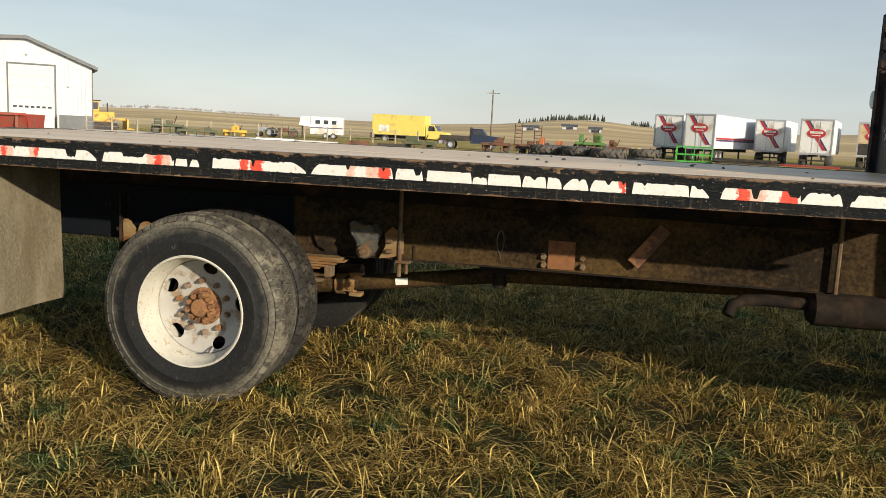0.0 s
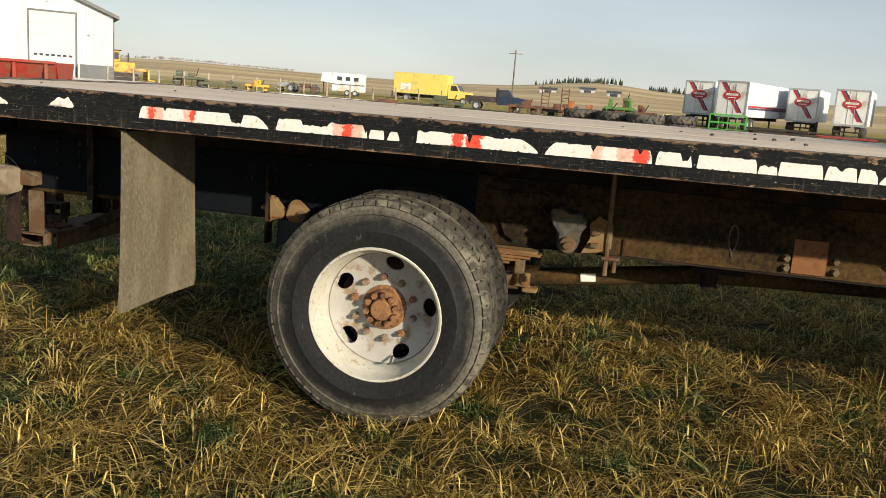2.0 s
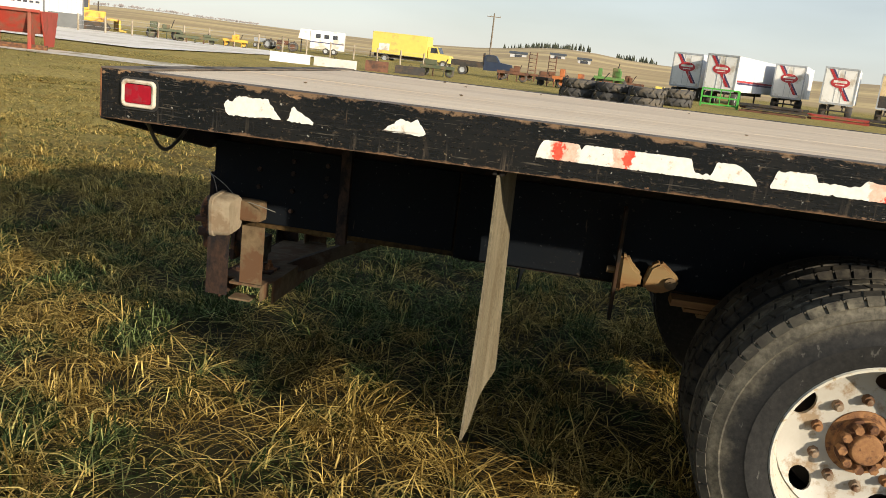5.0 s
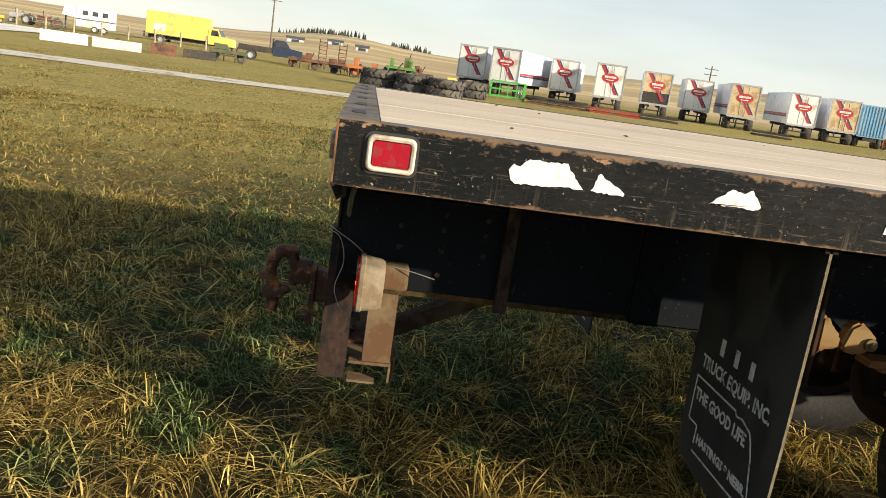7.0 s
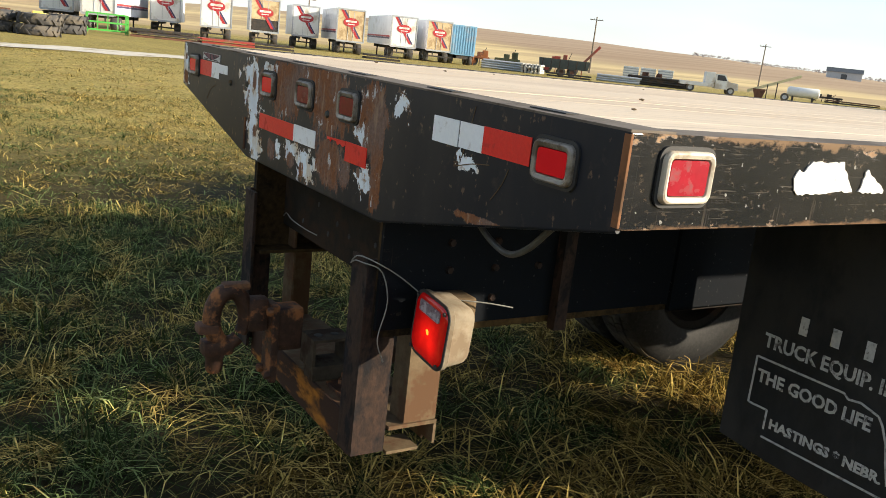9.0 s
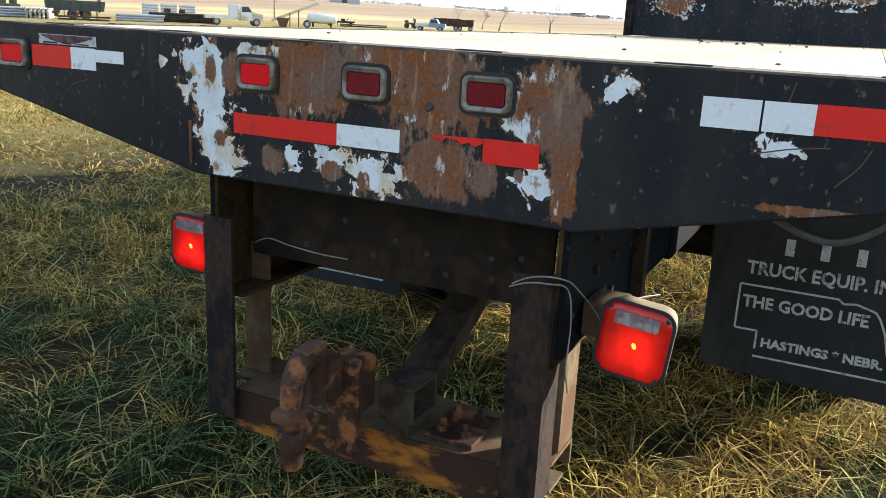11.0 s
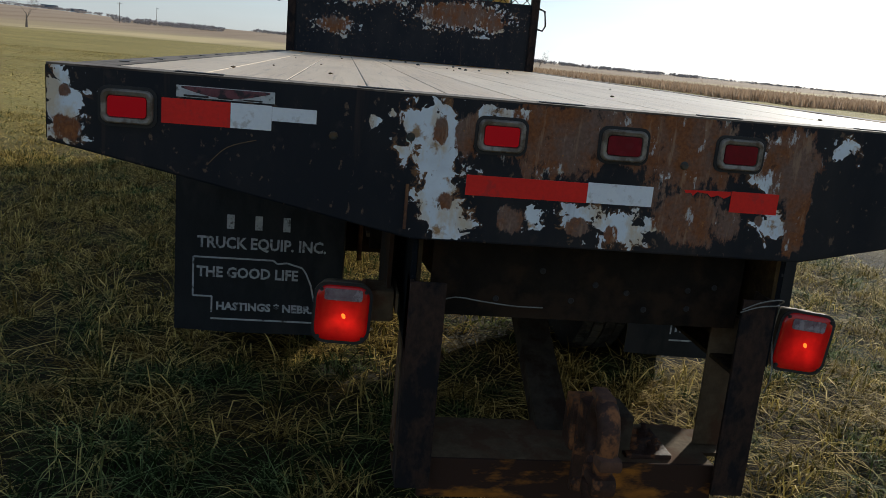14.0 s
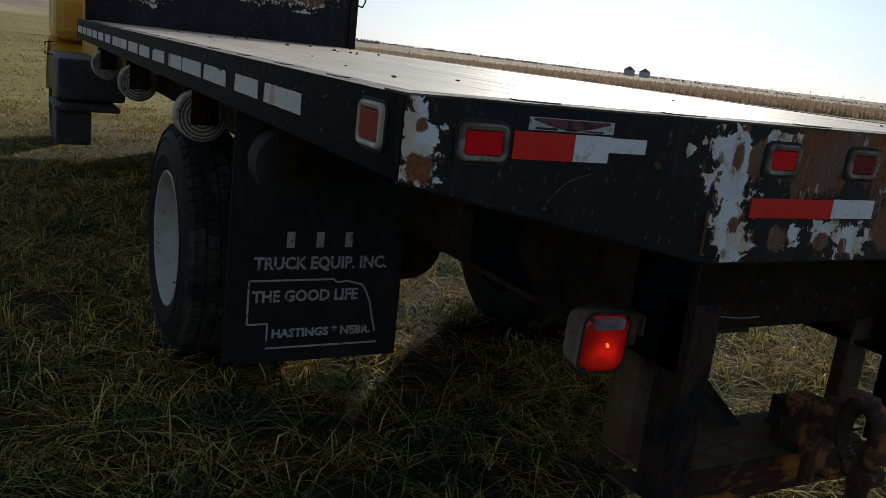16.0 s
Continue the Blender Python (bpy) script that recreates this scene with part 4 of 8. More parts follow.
bm = prism(NEW(), [(1.066, 1.201), (1.062, 1.194), (1.05, 1.196), (1.044, 1.189), (1.036, 1.198), (1.01, 1.196), (1.0, 1.188), (0.985, 1.194), (0.97, 1.187), (0.955, 1.195), (0.955, 1.204)], -0.0016, -0.0003, "x")
part("tape_scrap", bm, M_TAPE_RED, rear_plate, "torn leftover of red tape")
badge = part("old_sticker", box(NEW(), -0.0012, -0.0003, 1.985, 2.185, 1.318, 1.342), M_PRINT, rear_plate, "worn pale sticker with dark bars")
crescent = [(1.995 + 0.18 * i / 12, 1.3405) for i in range(13)] + [(1.995 + 0.18 * i / 12, 1.337 - 0.016 * math.sin(math.pi * i / 12)) for i in range(12, -1, -1)]
part("sticker_field", prism(NEW(), crescent, -0.0022, -0.0014, "x"), worn("faded_maroon_sticker", (0.10, 0.022, 0.035), (0.16, 0.05, 0.06), 40, 0.6, dirt=(0.03, 0.025, 0.03), dirt_scale=30), badge, "faded maroon sticker field")
for y0, y1, z0, z1 in ((2.01, 2.05, 1.3195, 1.3225), (2.07, 2.10, 1.3195, 1.3225), (2.12, 2.17, 1.3195, 1.3235)):
    part("sticker_wear", box(NEW(), -0.0022, -0.0014, y0, y1, z0, z1), M_GASKET, badge)
for pts in (([(0.41, 1.352), (0.418, 1.32), (0.425, 1.29), (0.44, 1.25)], [(0.36, 1.32), (0.385, 1.275)], [(0.345, 1.252), (0.40, 1.245), (0.455, 1.232)], [(0.33, 1.19), (0.30, 1.225), (0.285, 1.255)], [(2.12, 1.18), (2.08, 1.22), (2.02, 1.24)])):
    part("scratch", tube(NEW(), eased([(-0.0004, y, z) for y, z in pts]), 0.0011, 5), M_DUSTY, rear_plate, "scratch in the paint")

# chassis
chassis = part("chassis_frame", channel(channel(NEW(), 0.03, 9.2, 0.785, 0.865, 0.752, 1.083, "+y", 0.01), 0.03, 9.2, 1.575, 1.655, 0.752, 1.083, "-y", 0.01), M_FRAME, truck, "rusty steel chassis rails")
part("frame_extension", box(NEW(), 0.03, 1.02, 0.772, 0.784, 0.775, 1.084), M_PLATE, chassis, "black bolted frame extension plate")
part("frame_extension", box(NEW(), 0.03, 1.02, 1.656, 1.668, 0.775, 1.084), M_PLATE, chassis, "black bolted frame extension plate")
# past about x 1.6 the dark plate only stands for shade on the frame
part("frame_stiffener", box(NEW(), 1.03, 2.72, 0.768, 0.784, 0.752, 1.083), M_PLATE, chassis, "dark plate, run on to stand for deck shade")
for x in (0.22, 0.36, 0.50):
    for j, z in enumerate((0.84, 0.92, 0.99, 1.04)):
        if (x < 0.3 and j == 3) or (x > 0.45 and j == 0):
            continue
        part("bolt", lathe(NEW(), [(0.0, -0.010), (0.009, -0.010), (0.0105, -0.006), (0.0105, 0.0)], (x, 0.772, z), "y", 6), M_POST, chassis, "bolt head")
part("frame_rib", box(NEW(), 0.56, 0.60, 0.74, 0.771, 0.74, 1.2), M_POST, chassis)
for x in (1.75, 3.15, 4.6, 6.0, 7.8):
    part("frame_crossmember", channel(NEW(), x, x + 0.10, 0.866, 1.574, 0.80, 1.05, "+y"), M_FRAME, chassis)
for x, z in ((4.208, 0.832), (4.211, 0.786), (4.424, 0.838), (4.428, 0.788)):
    bolt = lathe(NEW(), [(0.0, -0.022), (0.013, -0.022), (0.016, -0.014), (0.016, -0.004), (0.021, -0.003), (0.021, 0.0)], (x, 0.784, z), "y", 6)
    part("frame_bolt", bolt, M_DUSTY, chassis, "tan frame bolt")
part("frame_patch", box(NEW(), 4.235, 4.385, 0.778, 0.7845, 0.766, 0.925), M_RUST_ORANGE, chassis, "rust-orange frame plate")
part("stay", box(NEW(), -0.13, 0.13, -0.012, 0.012, -0.038, 0.038, 0.004, Matrix.Translation((4.78, 0.75, 0.935)) @ Matrix.Rotation(radians(-52), 4, "Y")), M_RUST, chassis)
chalk = [(3.962 + 0.020 * math.cos(radians(a)), 0.7835, 0.90 + 0.062 * math.sin(radians(a))) for a in range(-70, 251, 20)]
part("paint_mark", tube(NEW(), chalk + [(3.968, 0.7835, 0.80)], 0.0035, 5), M_BRACKET, chassis, "faint chalk loop on the frame")
part("pin_mark", box(NEW(), 3.458, 3.466, 0.777, 0.784, 0.755, 0.838), M_DARK, chassis)
part("frame_lip", box(NEW(), 1.05, 6.2, 0.768, 0.7835, 0.748, 0.756), M_DARK, chassis, "dark lower frame flange")
for x in (3.385, 5.745):
    rod = part("tie_rod", tube(NEW(), [(x, 0.745, 1.20), (x, 0.745, 0.655)], 0.013, 8), M_DUSTY, chassis, "rusty threaded tie-down rod")
    part("clamp_plate", box(NEW(), x - 0.02, x + 0.065, 0.725, 0.80, 0.735, 0.75, 0.003), M_DUSTY, rod)
    part("tie_rod_end", tube(NEW(), [(x + 0.042, 0.745, 0.745), (x + 0.042, 0.745, 0.675)], 0.011, 8), M_DUSTY, rod)

# tail frame: apron, posts, beam, braces
apron = part("apron_plate", box(NEW(), 0.115, 0.127, 0.83, 1.61, 0.842, 1.052), M_APRON, truck, "rust-brown plate with bolt holes under the deck")
for y, z in ((1.34, 0.963), (1.205, 0.935), (1.262, 0.892), (1.124, 0.919), (1.075, 0.879), (0.968, 0.934), (0.964, 0.887), (1.449, 0.888), (0.90, 0.945)):
    # flat black discs stand for the dark inside the bolt holes
    part("bolt_hole", lathe(NEW(), [(0.0, -0.001), (0.005, -0.001), (0.006, -0.002), (0.008, 0.0)], (0.1145, y, z), "x", 10), M_GASKET, apron)
part("apron_return", box(NEW(), 0.115, 0.30, 0.86, 1.58, 1.04, 1.05), M_DARK, apron)
tail = part("tail_frame", box(box(NEW(), 0.262, 0.27, 0.88, 1.60, 0.405, 0.503), 0.038, 0.262, 0.862, 1.612, 0.494, 0.503), M_DUSTY, truck, "welded steel step frame below the tail")
part("beam_face", box(NEW(), 0.030, 0.039, 0.862, 1.612, 0.402, 0.505, 0.003), M_YELLOW_WORN, tail, "worn yellow beam face")
for s, y in ((1, 0.792), (-1, 1.668)):
    bm = NEW()
    box(bm, 0.004, 0.096, min(y, y + s * 0.009), max(y, y + s * 0.009), 0.438, 0.948)
    box(bm, 0.004, 0.013, min(y + s * 0.009, y + s * 0.082), max(y + s * 0.009, y + s * 0.082), 0.438, 0.948)
    part("rear_post", bm, M_POST, tail, "rusty angle-iron post")
    bm = NEW()
    ya, yb = sorted((y + s * 0.002, y + s * 0.078))
    box(bm, 0.150, 0.158, ya, yb, 0.505, 0.86), box(bm, 0.158, 0.245, *sorted((y + s * 0.002, y + s * 0.010)), 0.505, 0.86)
    part("front_post", bm, M_DUSTY, tail, "dusty steel post")
    bm = NEW()
    box(bm, 0.107, 0.250, *sorted((y + s * 0.001, y + s * 0.079)), 0.492, 0.502), box(bm, 0.242, 0.250, *sorted((y + s * 0.001, y + s * 0.079)), 0.435, 0.491), box(bm, 0.107, 0.20, *sorted((y + s * 0.001, y + s * 0.079)), 0.425, 0.433)
    part("post_foot", bm, M_DUSTY, tail, "dusty channel foot")
m = Matrix.Translation((0.56, 1.23, 0.645)) @ Matrix.Rotation(radians(-26.5), 4, "Y")
part("diagonal_brace", box(NEW(), -0.43, 0.43, -0.048, 0.048, -0.028, 0.028, 0.003, m), M_BRACE, tail, "dusty diagonal brace")
part("side_gusset", prism(NEW(), [(0.18, 1.05), (0.55, 1.05), (0.55, 0.78), (0.50, 0.77), (0.18, 0.88)], 1.70, 1.71, "y"), M_DARK, tail)
part("side_gusset", prism(NEW(), [(0.40, 1.20), (1.10, 1.20), (0.62, 0.80), (0.52, 0.80)], 1.67, 1.68, "y"), M_DARK, tail)

# pintle hitch and its mount
HY = 1.243
hitch = part("pintle_hitch", box(NEW(), -0.045, 0.03, 1.195, 1.270, 0.57, 0.695, 0.010), M_HITCH, tail, "heavy rusted pintle hook")
arc = [(-0.174 + 0.047 * math.cos(radians(a)), HY, 0.668 + 0.076 * math.sin(radians(a))) for a in range(-40, 318, 12)]
part("hook", tube(NEW(), arc, [0.019 + 0.006 * math.sin(i / 30 * math.pi) for i in range(len(arc))], 12), M_HITCH, hitch, "curved hook", True)
part("hook_shank", box(NEW(), -0.125, -0.066, HY - 0.026, HY + 0.026, 0.625, 0.722, 0.012), M_HITCH, hitch, "", True)
part("lower_jaw", box(NEW(), -0.246, -0.160, HY - 0.026, HY + 0.032, 0.562, 0.606, 0.014), M_HITCH, hitch, "", True)
part("latch", box(NEW(), -0.196, -0.120, HY - 0.018, HY + 0.018, 0.746, 0.768, 0.008), M_RUST, hitch, "orange rusted latch", True)
part("latch_lug", box(NEW(), -0.262, -0.205, HY - 0.026, HY + 0.026, 0.628, 0.656, 0.010), M_RUST, hitch, "orange rusted lug", True)
bm = lathe(NEW(), [(0.0, -0.06), (0.018, -0.06), (0.024, -0.05), (0.025, -0.02), (0.029, -0.005), (0.029, 0.02), (0.0, 0.022)], (-0.205, HY + 0.012, 0.565), "z", 14)
part("drop_pin", bm, M_HITCH, hitch, "", True)
for y in (1.192, 1.250):
    for z in (0.505, 0.692):
        part("hitch_bolt", lathe(NEW(), [(0.0, -0.016), (0.011, -0.016), (0.013, -0.010), (0.013, 0.0)], (-0.066, y, z), "x", 6), M_HITCH, hitch)
part("hitch_plate", box(NEW(), -0.066, -0.046, 1.186, 1.262, 0.480, 0.708, 0.004), M_HITCH, hitch, "rusted bolted hitch plate")
bm = NEW()
for a in (((0.020, 0.135, 1.095, 1.182, 0.624, 0.632)), ((0.020, 0.135, 1.095, 1.182, 0.546, 0.554)), ((0.020, 0.028, 1.095, 1.182, 0.5545, 0.6235)), ((0.127, 0.135, 1.095, 1.182, 0.5545, 0.6235))):
    box(bm, *a)
box(bm, 0.030, 0.125, 1.110, 1.17, 0.505, 0.5455)
part("receiver_tube", bm, M_BRACE, tail, "rusted open square tube")
for x, z in ((0.05, 0.633), (0.10, 0.633)):
    # black discs laid on the tube in place of shaded holes
    part("tube_hole", lathe(NEW(), [(0.0, 0.0015), (0.011, 0.0015), (0.013, 0.0)], (x, 1.135, z), "z", 12), M_GASKET, tail)
plate = part("mount_plate", box(NEW(), 0.06, 0.22, 0.965, 1.084, 0.5035, 0.515, 0.002), M_HITCH, tail, "bolted mounting plate")
for x, y in ((0.10, 1.0), (0.18, 1.0), (0.10, 1.055), (0.18, 1.055)):
    part("nut", cyl(cyl(NEW(), (x, y, 0.515), (x, y, 0.528), 0.016, n=6), (x, y, 0.528), (x, y, 0.545), 0.008, n=8), M_HITCH, plate)

# tail lamps


def tail_lamp(y, z, side, m, w=0.152, h=0.164):
    """A box tail lamp on an arm: housing, trim ring, red lens, clear reversing lens, bulb."""
    bm = NEW()
    outline = rounded(w, h, 0.032, 5)
    rings = [[bm.verts.new(m @ Vector((x, p[0] * s, p[1] * s))) for p in outline] for x, s in ((0.0, 1.0), (0.012, 1.0), (0.016, 0.95), (0.066, 0.88), (0.076, 0.80))]
    n = len(outline)
    for a, b in zip(rings, rings[1:]):
        for i in range(n):
            bm.faces.new((a[i], b[i], b[(i + 1) % n], a[(i + 1) % n]))
    bm.faces.new(rings[-1]), bm.faces.new(rings[0][::-1])
    bmesh.ops.recalc_face_normals(bm, faces=bm.faces)
    lamp = part("tail_lamp", bm, M_LAMP_CASE, tail, "lit red tail lamp in a dusty housing", True)
    part("trim_ring", prism(NEW(), rounded(w + 0.002, h + 0.002, 0.033, 5), -0.003, -0.0005, "x", m=m), M_GASKET, lamp, "", True)
    bm = NEW()
    rings = [[bm.verts.new(m @ Vector((x, p[0] * s, p[1] * s))) for p in rounded(w - 0.012, h - 0.012, 0.030, 5)] for x, s in ((-0.003, 1.0), (-0.006, 0.97), (-0.008, 0.90), (-0.009, 0.70), (-0.0095, 0.45), (-0.0095, 0.2))]
    for a, b in zip(rings, rings[1:]):
        for i in range(n):
            bm.faces.new((a[i], b[i], b[(i + 1) % n], a[(i + 1) % n]))
    bm.faces.new(rings[-1])
    bmesh.ops.recalc_face_normals(bm, faces=bm.faces)
    lens = part("lens", bm, M_TAIL, lamp, "glowing red lens", True)
    back = m.inverted()
    shine = [math.exp(-(((back @ v.co).y + 0.004) / 0.040) ** 2 - (((back @ v.co).z + 0.018) / 0.040) ** 2) for v in lens.data.vertices]
    lens.data.attributes.new("glow", "FLOAT", "POINT").data.foreach_set("value", shine)
    part("reversing_lens", prism(NEW(), [(p[0], p[1] + 0.048) for p in rounded(0.090, 0.028, 0.006)], -0.0115, -0.0085, "x", m=m), M_REVERSE, lamp, "clear reversing lens")
    part("bulb", prism(NEW(), [(p[0] - 0.004 + 0.3 * p[1], p[1] - 0.004) for p in rounded(0.009, 0.012, 0.004)], -0.0110, -0.0098, "x", m=m), M_BULB, lamp, "bright bulb spot")
    for dy in (-w / 2 + 0.016, w / 2 - 0.016):
        for dz in (-h / 2 + 0.016, h / 2 - 0.016):
            part("screw", prism(NEW(), [(p[0] + dy, p[1] + dz) for p in rounded(0.009, 0.009, 0.004)], -0.012, -0.008, "x", m=m), M_GASKET, lamp)
    bm = NEW()
    box(bm, 0.150, 0.262, *sorted((y + side * 0.045, y + side * 0.125)), z - 0.028, z + 0.052, 0.010), box(bm, 0.14, 0.30, *sorted((y + side * 0.128, y + side * 0.134)), z + 0.0, z + 0.05)
    part("lamp_arm", bm, M_DUSTY, lamp, "dusty lamp bracket")


tail_lamp(0.646, 0.817, 1, Matrix.Translation((0.105, 0.646, 0.817)) @ Matrix.Rotation(radians(6), 4, "X"), 0.150, 0.162)
tail_lamp(1.816, 0.829, -1, Matrix.Translation((0.122, 1.816, 0.829)) @ Matrix.Rotation(radians(2), 4, "X"), 0.138, 0.150)

# wires and hoses
part("wire", tube(NEW(), eased([(0.17, 0.735, 0.862), (0.20, 0.70, 0.866), (0.27, 0.665, 0.864), (0.34, 0.65, 0.852)]), 0.0017, 5), M_WIRE, tail, "loose pale wire")
part("wire", tube(NEW(), eased([(0.003, 0.875, 0.925), (-0.004, 0.84, 0.945), (-0.006, 0.80, 0.955), (0.02, 0.765, 0.945), (0.08, 0.76, 0.91), (0.14, 0.745, 0.86), (0.15, 0.72, 0.82)]), 0.0017, 5), M_WIRE, tail, "loose pale wire")
part("wire", tube(NEW(), eased([(0.003, 0.88, 0.918), (-0.004, 0.84, 0.935), (-0.005, 0.80, 0.94), (0.03, 0.768, 0.925), (0.05, 0.762, 0.85), (0.03, 0.758, 0.76), (0.05, 0.756, 0.70)]), 0.0017, 5), M_WIRE, tail, "loose pale wire")
part("wire", tube(NEW(), eased([(0.11, 1.60, 0.87), (0.10, 1.55, 0.89), (0.09, 1.48, 0.885), (0.10, 1.40, 0.875), (0.11, 1.33, 0.872)]), 0.0017, 5), M_WIRE, tail, "loose pale wire")
part("air_hose", tube(NEW(), eased([(0.07, 0.14, 1.215), (0.055, 0.20, 1.172), (0.05, 0.265, 1.112), (0.05, 0.325, 1.088), (0.05, 0.40, 1.108), (0.055, 0.455, 1.145), (0.07, 0.50, 1.20)]), 0.0065, 8), M_HOSE, tail, "black hose looped under the deck")

# mudflaps with white print


def glyphs(words, size, parent, place, tag_words):
    """Raised print that reads from behind the truck, from Blender's own font."""
    cu = bpy.data.curves.new("print", "FONT")
    cu.body, cu.size, cu.align_x, cu.extrude, cu.offset, cu.resolution_u = words, size, "LEFT", 0.0006, 0.0016, 2
    tmp = bpy.data.objects.new("print", cu)
    scene.collection.objects.link(tmp)
    bpy.context.view_layer.update()
    me = bpy.data.meshes.new_from_object(tmp.evaluated_get(bpy.context.evaluated_depsgraph_get()))
    bpy.data.objects.remove(tmp)
    xs = [v.co.x for v in me.vertices]
    fit_w = place[2] / (max(xs) - min(xs))
    x0 = min(xs)
    for v in me.vertices:
        x, y, z = v.co
        v.co = Vector((FLAP_X - 0.0105 - z, place[0] - (x - x0) * fit_w, place[1] + y))
    me.materials.append(M_PRINT)
    ob = new("print", me)
    ob.parent = parent
    return tagged(ob, tag_words)


def mudflap(y0, y1, z0, right):
    bm = NEW()
    nx, nz = 10, 16
    grid = {}
    for i in range(nx + 1):
        for j in range(nz + 1):
            u, v = i / nx, j / nz
            y, z = y0 + (y1 - y0) * u, z0 + (1.214 - z0) * v
            bend = (1 - v) ** 2 * (0.035 * (u - 0.5) if right else 0.02 * (u - 0.4)) + 0.007 * math.sin(u * 6 + 1 + 1.5 * v) * (1 - 0.7 * v)
            if right:
                z -= 0.006 * (1 - u) * (1 - v)
            for s in (0, 1):
                grid[i, j, s] = bm.verts.new((FLAP_X + (0.004 if s else -0.004) + bend, y, z))
    for i in range(nx):
        for j in range(nz):
            bm.faces.new((grid[i, j, 0], grid[i, j + 1, 0], grid[i + 1, j + 1, 0], grid[i + 1, j, 0])).material_index = 0
            bm.faces.new((grid[i, j, 1], grid[i + 1, j, 1], grid[i + 1, j + 1, 1], grid[i, j + 1, 1])).material_index = 1
    for i in range(nx):
        bm.faces.new((grid[i, 0, 0], grid[i + 1, 0, 0], grid[i + 1, 0, 1], grid[i, 0, 1])).material_index = 1
    for j in range(nz):
        bm.faces.new((grid[0, j, 0], grid[0, j, 1], grid[0, j + 1, 1], grid[0, j + 1, 0])).material_index = 1
        bm.faces.new((grid[nx, j, 0], grid[nx, j + 1, 0], grid[nx, j + 1, 1], grid[nx, j, 1])).material_index = 1
    bmesh.ops.recalc_face_normals(bm, faces=bm.faces)
    # left flap's front takes plain black, standing for the shade under the deck
    flap = part("mudflap", bm, [M_FLAP, M_FLAP_DUSTY if right else M_FLAP], truck, "black rubber mudflap with white print, right one's front dusty", True)
    left = y1 - 0.068 if not right else 0.572
    # the maker's initials stand as plain bars
    for dy in (0.115, 0.215, 0.315):
        part("print_bar", box(NEW(), FLAP_X - 0.0115, FLAP_X - 0.010, left - dy - 0.026, left - dy, 0.772, 0.824), M_PRINT, flap, "white printed bar")
    glyphs("TRUCK EQUIP. INC.", 0.058, flap, (left - 0.012, 0.700, 0.462), "white lettering")
    glyphs("THE GOOD LIFE", 0.054, flap, (left - 0.012, 0.590, 0.365), "white lettering")
    glyphs("HASTINGS * NEBR.", 0.040, flap, (left - 0.085, 0.466, 0.350), "white lettering")
    line = [(0.0, 0.662), (0.285, 0.662), (0.30, 0.650), (0.335, 0.655), (0.39, 0.640), (0.405, 0.620), (0.425, 0.575), (0.435, 0.53), (0.452, 0.470)]
    back = [(0.0, 0.662), (0.0, 0.515), (0.068, 0.515), (0.068, 0.455)]
    bm = NEW()
    for path_pts in (line, back, [(0.066, 0.430), (0.462, 0.430)]):
        for (a, za), (b, zb) in zip(path_pts, path_pts[1:]):
            d = Vector((b - a, zb - za)).normalized() * 0.003
            prism(bm, [(left - a - d.y, za - d.x), (left - b - d.y, zb - d.x), (left - b + d.y, zb + d.x), (left - a + d.y, za + d.x)], FLAP_X - 0.0115, FLAP_X - 0.010, "x")
    part("print_outline", bm, M_PRINT, flap, "white map outline")
    part("flap_bracket", box(NEW(), FLAP_X - 0.015, FLAP_X + 0.02, y0, y1, 1.195, 1.222), M_DARK, flap)
    return flap


mudflap(0.025, 0.672, 0.362, True)
mudflap(1.806, 2.412, 0.378, False)

# wheels


def tyre_mesh(y_out, s):
    """A truck tyre with sidewall ridges; s points from the outer face inwards."""
    p = [(0.290, 0.030), (0.300, 0.012), (0.335, 0.000), (0.372, -0.006), (0.378, -0.002), (0.405, 0.000), (0.440, 0.008), (0.446, 0.004), (0.468, 0.014),
         (0.490, 0.026), (0.503, 0.045), (0.505, 0.235), (0.490, 0.252), (0.44, 0.27), (0.37, 0.282), (0.30, 0.262), (0.290, 0.245)]
    return lathe(NEW(), [(r, y_out + s * o) for r, o in p], (HUB_X, 0, HUB_Z), "y", 72, close=True)


def dust_field(ob, cx, cz, amount=1.0):
    """Road dust caked towards the shoulder of a tyre, from 0 at the bead to 1 at the tread."""
    value = [min(1.0, max(0.0, (math.hypot(v.co.x - cx, v.co.z - cz) - 0.395) / 0.085)) * amount for v in ob.data.vertices]
    ob.data.attributes.new("dust", "FLOAT", "POINT").data.foreach_set("value", value)


